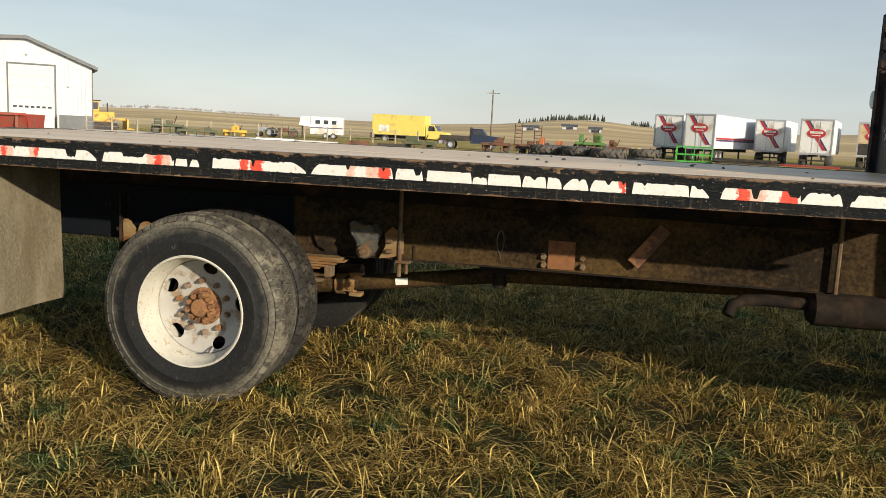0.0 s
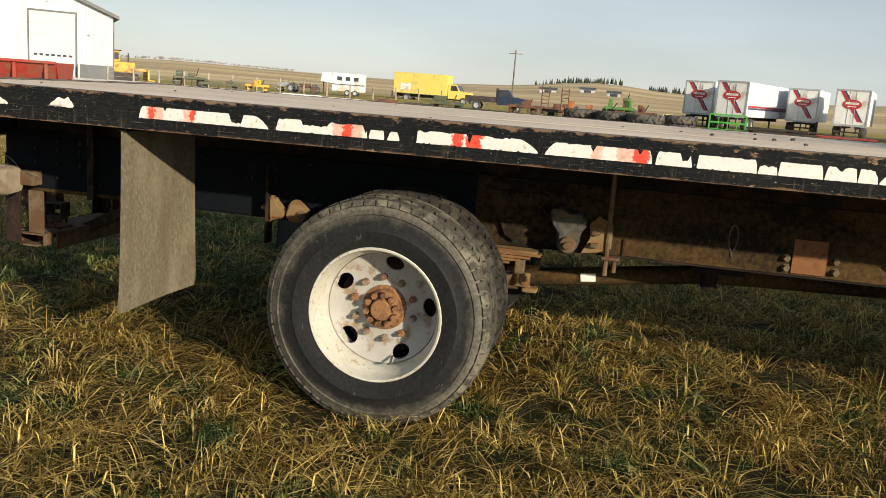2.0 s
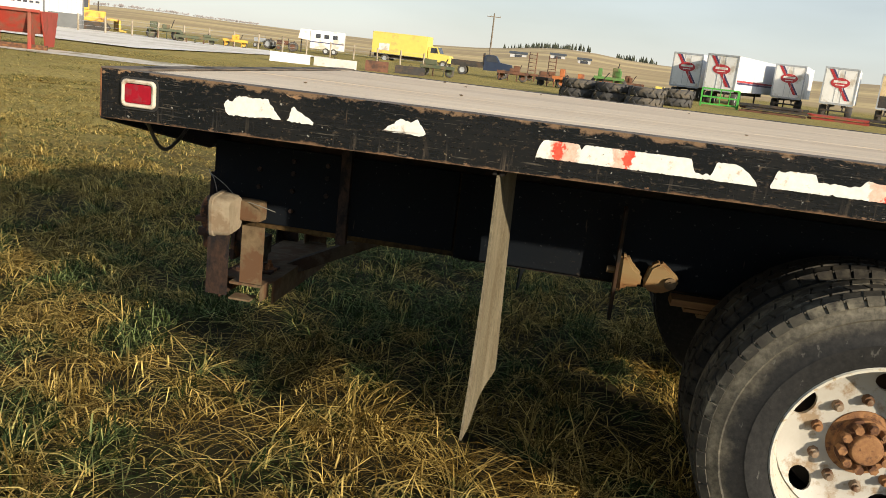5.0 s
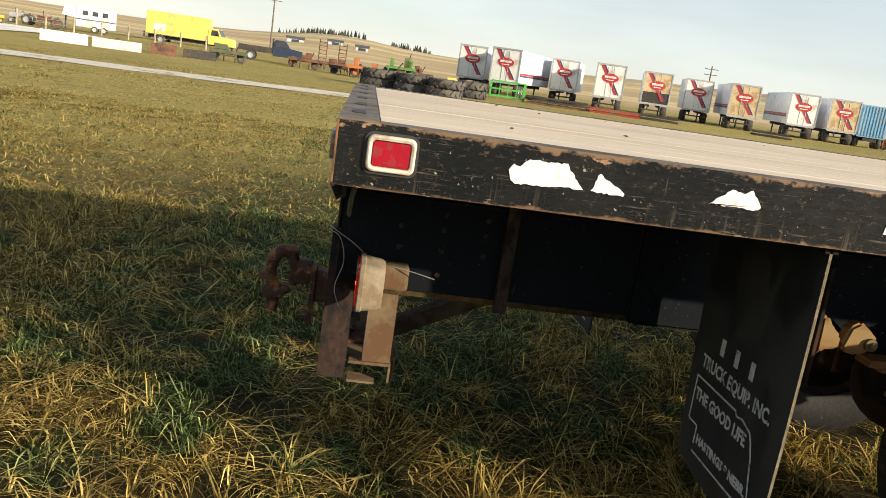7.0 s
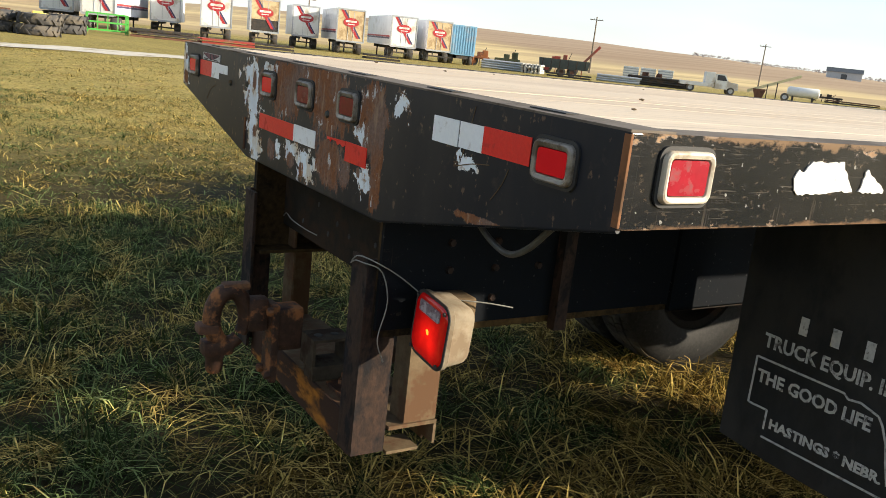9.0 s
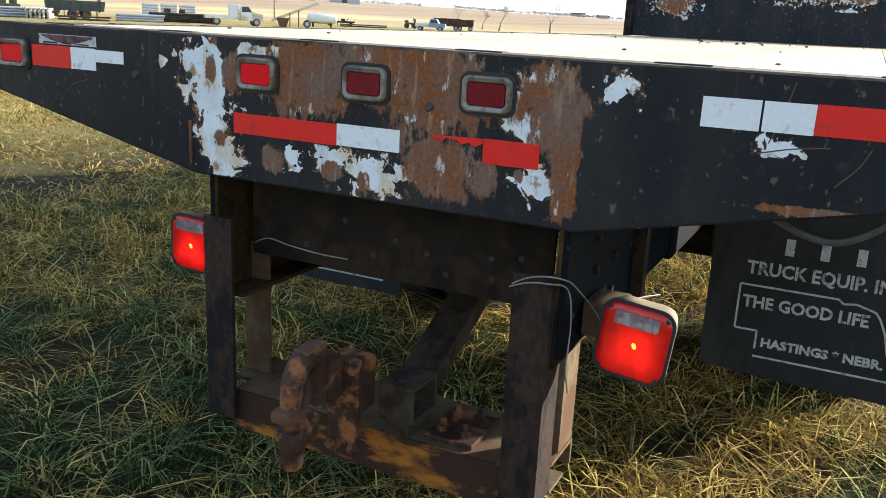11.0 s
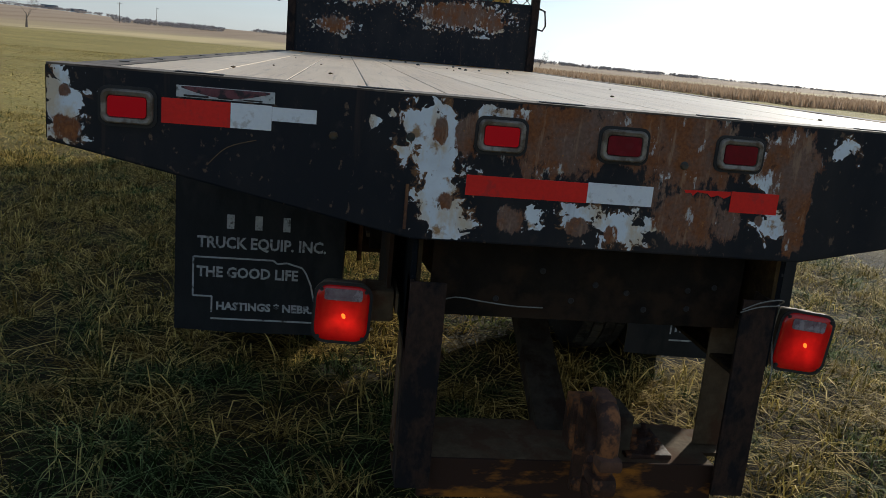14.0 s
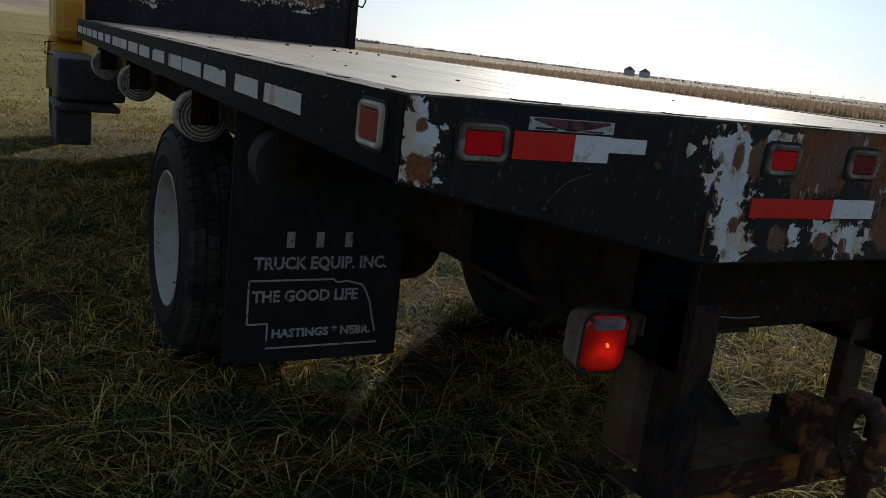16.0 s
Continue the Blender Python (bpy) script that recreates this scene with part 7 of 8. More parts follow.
def van_trailer(m, length, low_dark=False, tan=False, small_logo=False, side_mark=False):
    """A box trailer seen from its doors; it lies along +x from its rear."""
    tr = thing("van_trailer", "white van trailer with red oval emblem on its doors" if not tan else "white van trailer with tan plywood rear door", "trailer", m, "parked van trailers")
    body = part("body", box(NEW(), 0.05, length, -1.29, 1.29, 1.15, 4.0, 0.02), M_WHITE_SIDE, tr, "white ribbed body")
    bm = NEW()
    for y0, y1, z0, z1 in ((-1.3, -1.2, 1.1, 4.02), (1.2, 1.3, 1.1, 4.02), (-1.2, 1.2, 3.88, 4.02), (-1.2, 1.2, 1.05, 1.2)):
        box(bm, -0.03, 0.08, y0, y1, z0, z1)
    part("door_frame", bm, M_GALV, tr, "steel rear door frame")
    for s in (-1, 1):
        y0, y1 = sorted((s * 0.01, s * 1.19))
        d = part("door", box(NEW(), 0.0, 0.045, y0, y1, 2.2 if low_dark else 1.21, 3.87, 0.008), M_TAN_DOOR if tan else M_WHITE, tr, "rear door")
        part("lock_rod", cyl(NEW(), (-0.015, s * 0.25, 1.25 if not low_dark else 2.25), (-0.015, s * 0.25, 3.8), 0.018, n=6), M_GALV, d)
    if low_dark:
        # a black panel stands for the shaded inside of the bay
        part("open_bay", box(NEW(), 0.02, 0.04, -1.18, 1.18, 1.22, 2.19), M_YARD_BLACK, tr, "dark open lower bay")
    if tan:
        part("door_patch", box(NEW(), -0.004, -0.001, -1.1, 0.3, 2.9, 3.7), M_TAN_DOOR, tr)
    part("band", prism(NEW(), [(0.98, 3.86), (0.74, 3.86), (-0.80, 1.45), (-0.56, 1.45)], -0.018, -0.006, "x"), M_FLAG_RED, tr, "faded red diagonal band")
    part("band", prism(NEW(), [(0.73, 3.86), (0.57, 3.86), (-0.97, 1.45), (-0.81, 1.45)], -0.018, -0.006, "x"), M_FLAG_DARK, tr, "faded navy diagonal band")
    oval = [(0.0 + 0.72 * math.cos(2 * math.pi * i / 24), 2.82 + 0.40 * math.sin(2 * math.pi * i / 24)) for i in range(24)]
    em = part("emblem", prism(NEW(), oval, -0.030, -0.020, "x"), M_FLAG_RED, tr, "red oval emblem")
    part("emblem_bar", box(NEW(), -0.036, -0.031, -0.50, 0.50, 2.82, 3.00), M_WHITE, em)
    part("emblem_bar", box(NEW(), -0.036, -0.031, -0.34, 0.34, 2.62, 2.68), M_WHITE, em)
    if side_mark:
        for s in (-1, 1):
            y0, y1 = sorted((s * 1.302, s * 1.312))
            part("side_stripe", box(NEW(), 0.4, length - 0.3, y0, y1, 1.95, 2.10), M_FLAG_RED, body, "red side stripe")
            part("side_stripe", box(NEW(), 0.4, length - 0.3, y0, y1, 1.78, 1.93), M_FLAG_DARK, body, "navy side stripe")
    part("bumper", box(box(box(NEW(), -0.05, 0.05, -1.1, 1.1, 0.52, 0.64), 0.0, 0.06, -0.6, -0.5, 0.64, 1.1), 0.0, 0.06, 0.5, 0.6, 0.64, 1.1), M_YARD_BLACK, tr, "under-ride bumper")
    part("under_frame", box(box(NEW(), 0.3, length - 0.5, -0.55, -0.40, 0.85, 1.148), 0.3, length - 0.5, 0.40, 0.55, 0.85, 1.148), M_YARD_BLACK, tr)
    for x in (1.2, 2.4):
        for y in (-1.0, 1.0):
            wheel_at(tr, x, y, 0.5, 0.5, 0.5)
    for y in (-0.8, 0.68):
        part("landing_leg", box(NEW(), length * 0.72, length * 0.72 + 0.12, y, y + 0.12, 0.0, 1.148), M_YARD_BLACK, tr)
    return tr


AXIS = 73
for eye, az, dist, length, kw in (
        (EYE_A, 86.15, 80, 8.5, {}), (EYE_A, 84.2, 75, 13.5, {"side_mark": True}), (EYE_A, 79.95, 83, 10, {}), (EYE_A, 77.25, 77, 9, {}),
        (EYE_D, 69.9, 80, 9, {"low_dark": True, "tan": True}), (EYE_D, 67.3, 85, 8, {}), (EYE_D, 64.4, 80, 12, {"tan": True, "side_mark": True}),
        (EYE_D, 60.9, 84, 13.5, {"side_mark": True}), (EYE_D, 58.55, 86, 12, {"tan": True})):
    x, y = spot(eye, az, dist)
    van_trailer(stand(x, y, AXIS - 6 if az == 84.2 else AXIS), length, **kw)

# blue container on its wheels
x, y = spot(EYE_D, 56.9, 88)
cont = thing("shipping_container", "faded blue corrugated container on a low chassis", "container", stand(x, y, AXIS))
bm = box(NEW(), 0.0, 7, -1.25, 1.25, 0.95, 3.9, 0.02)
shell = part("shell", bm, M_BLUE, cont, "faded blue corrugated shell")
for i in range(9):
    part("corrugation", box(NEW(), -0.05, 0.0, -1.15 + i * 0.27, -1.03 + i * 0.27, 1.1, 3.8, 0.01), M_BLUE, shell)
part("chassis", box(NEW(), 0.1, 7, -0.6, 0.6, 0.6, 0.948), M_YARD_BLACK, cont)
for px in (1.0, 2.3):
    for py in (-1.0, 1.0):
        wheel_at(cont, px, py, 0.5, 0.5, 0.4)


def box_truck(m):
    """A yellow box truck; it lies along +x with its cab at the front."""
    t = thing("box_truck", "bright yellow box truck parked on the grass", "truck", m)
    body = part("cargo_box", box(NEW(), 0, 6.9, -1.2, 1.2, 1.05, 3.55, 0.04), M_YELLOW, t, "bright yellow cargo box")
    part("rear_door", box(NEW(), -0.03, 0.0, -1.05, 1.05, 1.2, 3.4, 0.01), M_MACHINE, body, "dull yellow rear door")
    part("side_panel", box(NEW(), 0.9, 2.2, -1.215, -1.202, 1.45, 2.25), M_WHITE, body, "pale faded sticker")
    for i in range(7):
        part("roof_rail", box(NEW(), 0.05 + i * 0.98, 0.95 + i * 0.98, -1.22, -1.203, 3.44, 3.52), M_YELLOW, body)
    part("under_frame", box(NEW(), 0.1, 8.6, -0.5, 0.5, 0.6, 1.048), M_YARD_BLACK, t)
    part("lift_gate", box(box(NEW(), -0.35, -0.05, -1.1, 1.1, 0.5, 0.62), -0.25, -0.1, -1.1, -0.95, 0.62, 1.2), M_YARD_BLACK, t, "dark lift gate")
    cab = part("cab", prism(NEW(), [(7.0, 0.75), (7.0, 2.35), (7.25, 2.5), (8.05, 2.5), (8.45, 1.75), (9.6, 1.6), (9.75, 1.3), (9.75, 0.75)], -1.0, 1.0, "y"), M_YELLOW, t, "yellow cab")
    part("side_window", prism(NEW(), [(7.3, 1.75), (7.35, 2.35), (8.0, 2.35), (8.28, 1.75)], -1.02, -1.002, "y"), M_PANE, cab)
    part("windscreen", box(NEW(), -0.02, 0.0, -0.9, 0.9, -0.4, 0.4, 0, Matrix.Translation((8.30, 0, 2.12)) @ Matrix.Rotation(radians(-28), 4, "Y")), M_PANE, cab)
    part("mirror", box(NEW(), 8.1, 8.16, -1.25, -1.1, 1.8, 2.2, 0.02), M_YARD_BLACK, cab)
    for wx in (1.7, 9.0):
        for wy in (-0.98, 0.98):
            wheel_at(t, wx, wy, 0.5, 0.5, 0.35)
    return t


x, y = spot(EYE_A, 105.6, 108)
box_truck(stand(x, y, -4, 0.3))


def shed(m):
    """A sheet-metal farm shed; its gable faces -x in its own frame, y across."""
    s = thing("farm_shed", "white metal shed with grey wainscot and overhead door", "shed", m)
    wall = [(-5.0, 0.0), (-5.0, 5.2), (0.35, 7.2), (16.0, 6.3), (16.0, 0.0)]
    w = part("gable_wall", prism(NEW(), wall, 0, 0.2, "x"), M_SHED, s, "white ribbed gable wall")
    for i in range(60):
        y = -4.85 + i * 0.35
        top = 5.2 + (y + 5) * 2.0 / 5.35 if y < 0.35 else 7.2 - (y - 0.35) * 0.9 / 15.65
        if -1.85 < y < 1.95 or 3.1 < y < 4.2:
            continue
        part("wall_rib", box(NEW(), -0.03, -0.001, y, y + 0.05, 1.2, top - 0.12), M_RIB, w)
    part("wainscot", box(NEW(), -0.06, -0.001, -5.0, -1.95, 0, 1.15), M_SHED_GREY, w, "grey wainscot")
    part("wainscot", box(NEW(), -0.06, -0.001, 4.2, 16.0, 0, 1.15), M_SHED_GREY, w, "grey wainscot")
    part("wainscot", box(NEW(), -0.06, -0.001, 1.98, 3.1, 0, 1.15), M_SHED_GREY, w, "grey wainscot")
    d = part("overhead_door", box(NEW(), -0.05, -0.002, -1.85, 1.85, 0, 5.1), M_SHED_DOOR, s, "pale grey overhead door")
    for i in range(7):
        part("door_pane", box(NEW(), -0.07, -0.051, -1.6 + i * 0.47, -1.3 + i * 0.47, 1.62, 1.78), M_PANE, d, "small dark pane")
    for z in (0.85, 2.5, 3.35, 4.2):
        part("door_joint", box(NEW(), -0.062, -0.051, -1.84, 1.84, z, z + 0.03), M_CONCRETE, d)
    part("door_trim", box(box(box(NEW(), -0.10, -0.003, -2.0, -1.86, 0, 5.25), -0.10, -0.003, 1.86, 1.97, 0, 5.25), -0.10, -0.003, -1.86, 1.86, 5.12, 5.25), M_SHED_GREY, s, "grey door trim")
    part("walk_door", box(NEW(), -0.05, -0.002, 3.15, 4.1, 0, 2.1, 0.01), M_WHITE, s, "white walk door")
    part("yard_light", box(NEW(), -0.25, -0.002, -3.1, -2.9, 3.5, 3.65, 0.03), M_GALV, s)
    part("yard_light", box(NEW(), -0.25, -0.002, 0.25, 0.45, 5.9, 6.1, 0.03), M_GALV, s)
    bm = prism(NEW(), [(-5.5, 4.98), (-5.5, 5.26), (0.35, 7.45), (0.35, 7.17)], -0.5, 14, "x")
    part("roof", bm, M_SHED_GREY, s, "dark grey metal roof")
    part("roof", prism(NEW(), [(0.352, 7.17), (0.352, 7.45), (16.4, 6.53), (16.4, 6.25)], -0.5, 14, "x"), M_SHED_GREY, s, "dark grey metal roof")
    part("side_wall", box(NEW(), 0.2, 14, -5.0, -4.8, 0, 5.1), M_SHED, s, "white ribbed side wall")
    part("downpipe", box(NEW(), -0.1, -0.0, -5.1, -5.0, 0, 4.8), M_SHED_GREY, s)
    for y in (-2.1, 1.98):
        part("bollard", cyl(NEW(), (-0.9, y, 0), (-0.9, y, 1.15), 0.09, n=10), M_CONCRETE, s, "pale bollard")


x, y = spot(EYE_A, 126.85, 85)
shed(stand(x, y, 127.5) @ Matrix.Diagonal((1, 1, 1.085, 1)))

# red feed trough wagon
x, y = spot(EYE_B, 124.4, 35.5)
fd = thing("feed_wagon", "red steel trough wagon on the grass", "wagon", stand(x, y, 200))
part("trough", prism(NEW(), [(-1.1, 1.35), (-0.55, 0.55), (0.55, 0.55), (1.1, 1.35), (1.02, 1.35), (0.5, 0.63), (-0.5, 0.63), (-1.02, 1.35)], 0.0, 6.5, "x"), M_RED, fd, "red sloping trough")
part("end_plate", prism(NEW(), [(-1.1, 1.35), (-0.55, 0.1), (0.55, 0.1), (1.1, 1.35)], -0.05, -0.002, "x"), M_RED, fd)
part("rail", box(NEW(), 0, 6.5, 1.08, 1.18, 1.30, 1.40, 0.01), M_RED, fd)
for i in range(6):
    part("upright", box(NEW(), 0.3 + i * 1.15, 0.42 + i * 1.15, 0.62, 1.10, 0.0, 1.30, 0.01), M_RED, fd)
part("skid", box(NEW(), -0.2, 6.7, 0.85, 1.05, 0.0, 0.18, 0.01), M_RUST, fd)
part("badge", box(NEW(), 2.4, 2.9, 1.181, 1.19, 1.31, 1.39), M_WHITE, fd)


def pole(eye, az, dist, height, arms=1):
    x, y = spot(eye, az, dist)
    p = thing("utility_pole", "weathered wooden utility pole with crossarm", "pole", stand(x, y, az), "utility poles")
    part("shaft", cyl(NEW(), (0, 0, -0.3), (0, 0, height), 0.16, 0.10, n=8), M_POLE, p)
    for i in range(arms):
        part("crossarm", box(NEW(), -0.06, 0.06, -1.1, 1.1, height - 0.6 - i * 0.9, height - 0.48 - i * 0.9), M_POLE, p)
        for y0 in (-1.0, -0.4, 0.4, 1.0):
            part("insulator", cyl(NEW(), (0, y0, height - 0.48 - i * 0.9), (0, y0, height - 0.30 - i * 0.9), 0.05, n=6), M_GALV, p)


pole(EYE_A, 97.8, 140, 8.6)
pole(EYE_D, 48.4, 150, 9.4)
pole(EYE_D, 67.1, 150, 8.4, 2)
pole(EYE_D, 37.8, 190, 9.2)
for az, dist in ((14.2, 420), (12.0, 520), (1.0, 480), (-1.5, 620)):
    pole(EYE_E, az, dist, 9.0)


def tractor_tyre(m, group):
    t = thing("old_tyre", "worn black tractor tyre lying on its side", "tyre", m, group)
    prof = [(0.42, 0.06), (0.55, 0.0), (0.74, 0.02), (0.80, 0.10), (0.80, 0.38), (0.74, 0.46), (0.55, 0.48), (0.42, 0.42)]
    part("casing", lathe(NEW(), prof, (0, 0, 0), "z", 28, close=True), M_FARM_TYRE, t, "", True)
    for i in range(20):
        a = 2 * math.pi * i / 20
        mm = Matrix.Rotation(a, 4, "Z") @ Matrix.Translation((0.80, 0, 0.13 if i % 2 else 0.35)) @ Matrix.Rotation(radians(35 if i % 2 else -35), 4, "X")
        part("lug", box(NEW(), -0.03, 0.045, -0.03, 0.03, -0.16, 0.16, 0, mm), M_FARM_TYRE, t)
    return t


for az, high, dist in ((88.2, 2, 47), (85.9, 2, 46), (83.65, 2, 45), (82.0, 2, 52), (87.0, 1, 50)):
    x, y = spot((-0.49, -1.38), az, dist)
    for i in range(high):
        tractor_tyre(Matrix.Translation((x + 0.1 * i, y, ground_at(x, y) + 0.02 + i * 0.5)) @ Matrix.Rotation(1.1 * i + az, 4, "Z") @ Matrix.Diagonal((1.2, 1.2, 1.0, 1.0)), "tractor tyres in stacks")


def frame_rack(eye, az, dist, w, h, d, material, label, yaw=0.0, name="steel_rack"):
    """An open welded frame of square tubes."""
    x, y = spot(eye, az, dist)
    t = thing(name, label, "rack", stand(x, y, az - 90 + yaw))
    tk = 0.09
    for sx in (0, 1):
        for sy in (0, 1):
            part("post", box(NEW(), sx * w - tk / 2 - w / 2, sx * w + tk / 2 - w / 2, sy * d - tk / 2, sy * d + tk / 2, 0, h), material, t)
    for z in (0.15 * h, 0.55 * h, h):
        for sy in (0, 1):
            part("rail", box(NEW(), -w / 2, w / 2, sy * d - tk / 2, sy * d + tk / 2, z - tk / 2, z + tk / 2), material, t)
    for i in range(1, 4):
        part("bar", box(NEW(), -w / 2 + i * w / 4 - 0.03, -w / 2 + i * w / 4 + 0.03, -0.03, 0.03, 0.15 * h, h), material, t)
    return t


frame_rack(EYE_A, 84.4, 64, 2.5, 1.25, 1.2, M_GREEN, "bright green welded steel rack on the grass")


def implement(eye, az, dist, length, height, paint, label, seed, yaw=0, category="machine", name="farm_implement"):
    """An old field implement or scrap chassis: toolbar, beams, wheels, shanks and tanks."""
    r = random.Random(seed)
    x, y = spot(eye, az, dist)
    t = thing(name, label, category, stand(x, y, az - 90 + yaw))
    part("main_beam", box(NEW(), -length / 2, length / 2, -0.12, 0.12, height * 0.42, height * 0.42 + 0.22, 0.02), paint, t)
    part("rear_beam", box(NEW(), -length / 2, length / 2, 1.0, 1.18, height * 0.38, height * 0.38 + 0.18, 0.02), paint, t)
    for i in range(4):
        xx = -length / 2 + (i + 0.5) * length / 4
        part("cross_beam", box(NEW(), xx - 0.07, xx + 0.07, 0.12, 1.0, height * 0.39, height * 0.39 + 0.14), paint, t)
    for i in range(max(3, int(length / 0.7))):
        xx = -length / 2 + 0.2 + i * 0.7
        part("shank", tube(NEW(), [(xx, -0.1, height * 0.42), (xx, -0.25, height * 0.25), (xx, -0.12, 0.05)], 0.05, 6), M_YARD_RUST if i % 2 else paint, t)
    for i in range(r.randint(2, 3)):
        xx = r.uniform(-length * 0.4, length * 0.4)
        w, h = r.uniform(0.3, 0.7), height * r.uniform(0.18, 0.4)
        part("housing", box(NEW(), xx - w / 2, xx + w / 2, 0.0, 0.8, height * 0.42 + 0.22, height * 0.42 + 0.22 + h, 0.05), paint, t)
    part("lever", tube(NEW(), [(length * 0.2, 0.3, height * 0.6), (length * 0.28, 0.2, height)], 0.04, 6), M_YARD_BLACK, t)
    for sx in (-0.36, 0.36):
        wheel_at(t, length * sx, 0.45, height * 0.26, height * 0.26, 0.25, rim_mat=paint)
    return t


implement(EYE_A, 119.0, 80, 2.8, 1.7, M_DEEP_GREEN, "old green machine with a cab frame by the fence", 1)
implement(EYE_C, 115.0, 74, 3.4, 0.9, M_DEEP_GREEN, "row of old dull ploughs on gravel", 2)
implement(EYE_C, 112.6, 76, 2.1, 1.1, M_MACHINE, "old yellow scraper machine on gravel", 3)
implement((-0.3, -2.0), 98.3, 56, 2.3, 1.2, M_DEEP_GREEN, "green planter unit on the grass", 4)
implement(EYE_A, 95.0, 80, 3.6, 1.0, M_YARD_RUST, "rusty scrap implement among other iron", 5)
implement((-0.49, -1.38), 93.4, 66, 2.4, 1.3, M_YARD_RUST, "rusty scrap implement beside the truck", 6)
implement((-0.49, -1.38), 90.4, 64, 3.0, 1.0, M_YARD_BLACK, "dark scrap running gear on the grass", 7)
implement((-0.49, -1.38), 88.2, 62, 5.2, 1.5, M_ORANGE, "orange rusty steel frame behind the tyres", 8)
implement((-0.49, -1.38), 87.0, 68, 2.4, 2.3, M_PLANTER, "green planter frame behind the orange frame", 17)
implement((-0.49, -1.38), 86.2, 76, 3.6, 1.5, M_YARD_RUST, "rusty wagon frame behind the tyres", 9)
implement(EYE_D, 55.7, 92, 1.9, 2.0, M_ORANGE, "orange grain machine beside the container", 10)
implement(EYE_D, 53.9, 95, 2.8, 2.1, M_DEEP_GREEN, "green machine with tank in the row", 11)
implement(EYE_D, 50.4, 100, 4.2, 2.5, M_RED, "red machine with raised spout", 12)
implement(EYE_E, 44.0, 92, 3.0, 1.4, M_YARD_RUST, "rusty machine at the end of the pipe pile", 13)
implement(EYE_E, 33.5, 120, 4.0, 1.1, M_YARD_BLACK, "dark flat trailer frame on the grass", 14)
implement(EYE_E, 28.9, 130, 1.6, 1.5, M_DEEP_GREEN, "small green implement on the grass", 15)
implement((-0.49, -1.38), 82.9, 62, 1.6, 1.0, M_YELLOW, "yellow machine body behind the tyres", 16)


def tractor(eye, az, dist, paint, label, yaw=0):
    x, y = spot(eye, az, dist)
    t = thing("tractor", label, "tractor", stand(x, y, az - 90 + yaw) @ Matrix.Scale(0.68, 4))
    part("hood", box(NEW(), 0.2, 1.9, -0.35, 0.35, 0.85, 1.45, 0.06), paint, t)
    part("seat_deck", box(NEW(), -0.9, 0.2, -0.5, 0.5, 0.75, 1.05, 0.04), paint, t)
    part("seat", box(box(NEW(), -0.6, -0.1, -0.22, 0.22, 1.05, 1.2, 0.04), -0.66, -0.56, -0.22, 0.22, 1.15, 1.55, 0.03), M_YARD_BLACK, t)
    part("steering_wheel", tube(NEW(), [(0.25 + 0.02 * math.sin(a), 0.2 * math.cos(a), 1.62 + 0.2 * math.sin(a)) for a in [i * 0.628 for i in range(10)]], 0.02, 5, True), M_YARD_BLACK, t)
    part("exhaust", cyl(NEW(), (1.2, 0, 1.45), (1.2, 0, 2.1), 0.04, n=8), M_YARD_BLACK, t)
    for s in (-1, 1):
        wheel_at(t, -0.5, s * 0.75, 0.7, 0.7, 0.4, rim_mat=paint)
        wheel_at(t, 1.55, s * 0.62, 0.38, 0.38, 0.22, rim_mat=paint)


tractor(EYE_C, 110.7, 90, M_GALV, "pale grey old tractor on gravel", 160)
tractor(EYE_C, 109.2, 88, M_YARD_RUST, "faded rust-red old tractor on gravel", 175)


def loader(eye, az, dist, yaw):
    x, y = spot(eye, az, dist)
    t = thing("wheel_loader", "yellow crawler loader parked beside the shed", "loader", stand(x, y, az - 90 + yaw))
    part("body", box(NEW(), -1.6, 1.0, -0.7, 0.7, 0.8, 1.75, 0.08), M_MACHINE, t, "yellow engine body")
    cab = part("cab", box(NEW(), -1.5, -0.4, -0.65, 0.65, 1.752, 2.75, 0.06), M_MACHINE, t)
    for y0, y1 in ((-0.67, -0.651), (0.651, 0.67)):
        for x0, x1 in ((-1.42, -1.0), (-0.92, -0.5)):
            part("cab_pane", box(NEW(), x0, x1, y0, y1, 1.95, 2.6), M_PANE, cab)
    part("cab_pane", box(NEW(), -0.399, -0.38, -0.5, 0.5, 1.95, 2.6), M_PANE, cab)
    part("cab_roof", box(NEW(), -1.65, -0.25, -0.75, 0.75, 2.752, 2.83, 0.02), M_YARD_BLACK, cab)
    part("grille", box(NEW(), 1.001, 1.03, -0.5, 0.5, 0.95, 1.6, 0.01), M_YARD_BLACK, t)
    part("stack", cyl(NEW(), (0.5, 0.2, 1.75), (0.5, 0.2, 2.6), 0.06, n=8), M_YARD_BLACK, t)
    for s in (-0.85, 0.85):
        part("track", prism(NEW(), [(-1.7, 0.35), (-1.4, 0.0), (1.1, 0.0), (1.4, 0.35), (1.1, 0.75), (-1.4, 0.75)], s - 0.2, s + 0.2, "y"), M_YARD_BLACK, t, "dark track")
    part("arm", box(NEW(), 0.6, 2.1, -0.8, -0.65, 1.0, 1.2, 0), M_MACHINE, t)
    part("arm", box(NEW(), 0.6, 2.1, 0.65, 0.8, 1.0, 1.2, 0), M_MACHINE, t)
    part("bucket", prism(NEW(), [(2.05, 0.15), (2.7, 0.1), (2.75, 0.2), (2.25, 0.3), (2.2, 1.1), (2.05, 1.15)], -1.1, 1.1, "y"), M_MACHINE, t, "yellow bucket")


loader(EYE_A, 122.9, 88, 10)

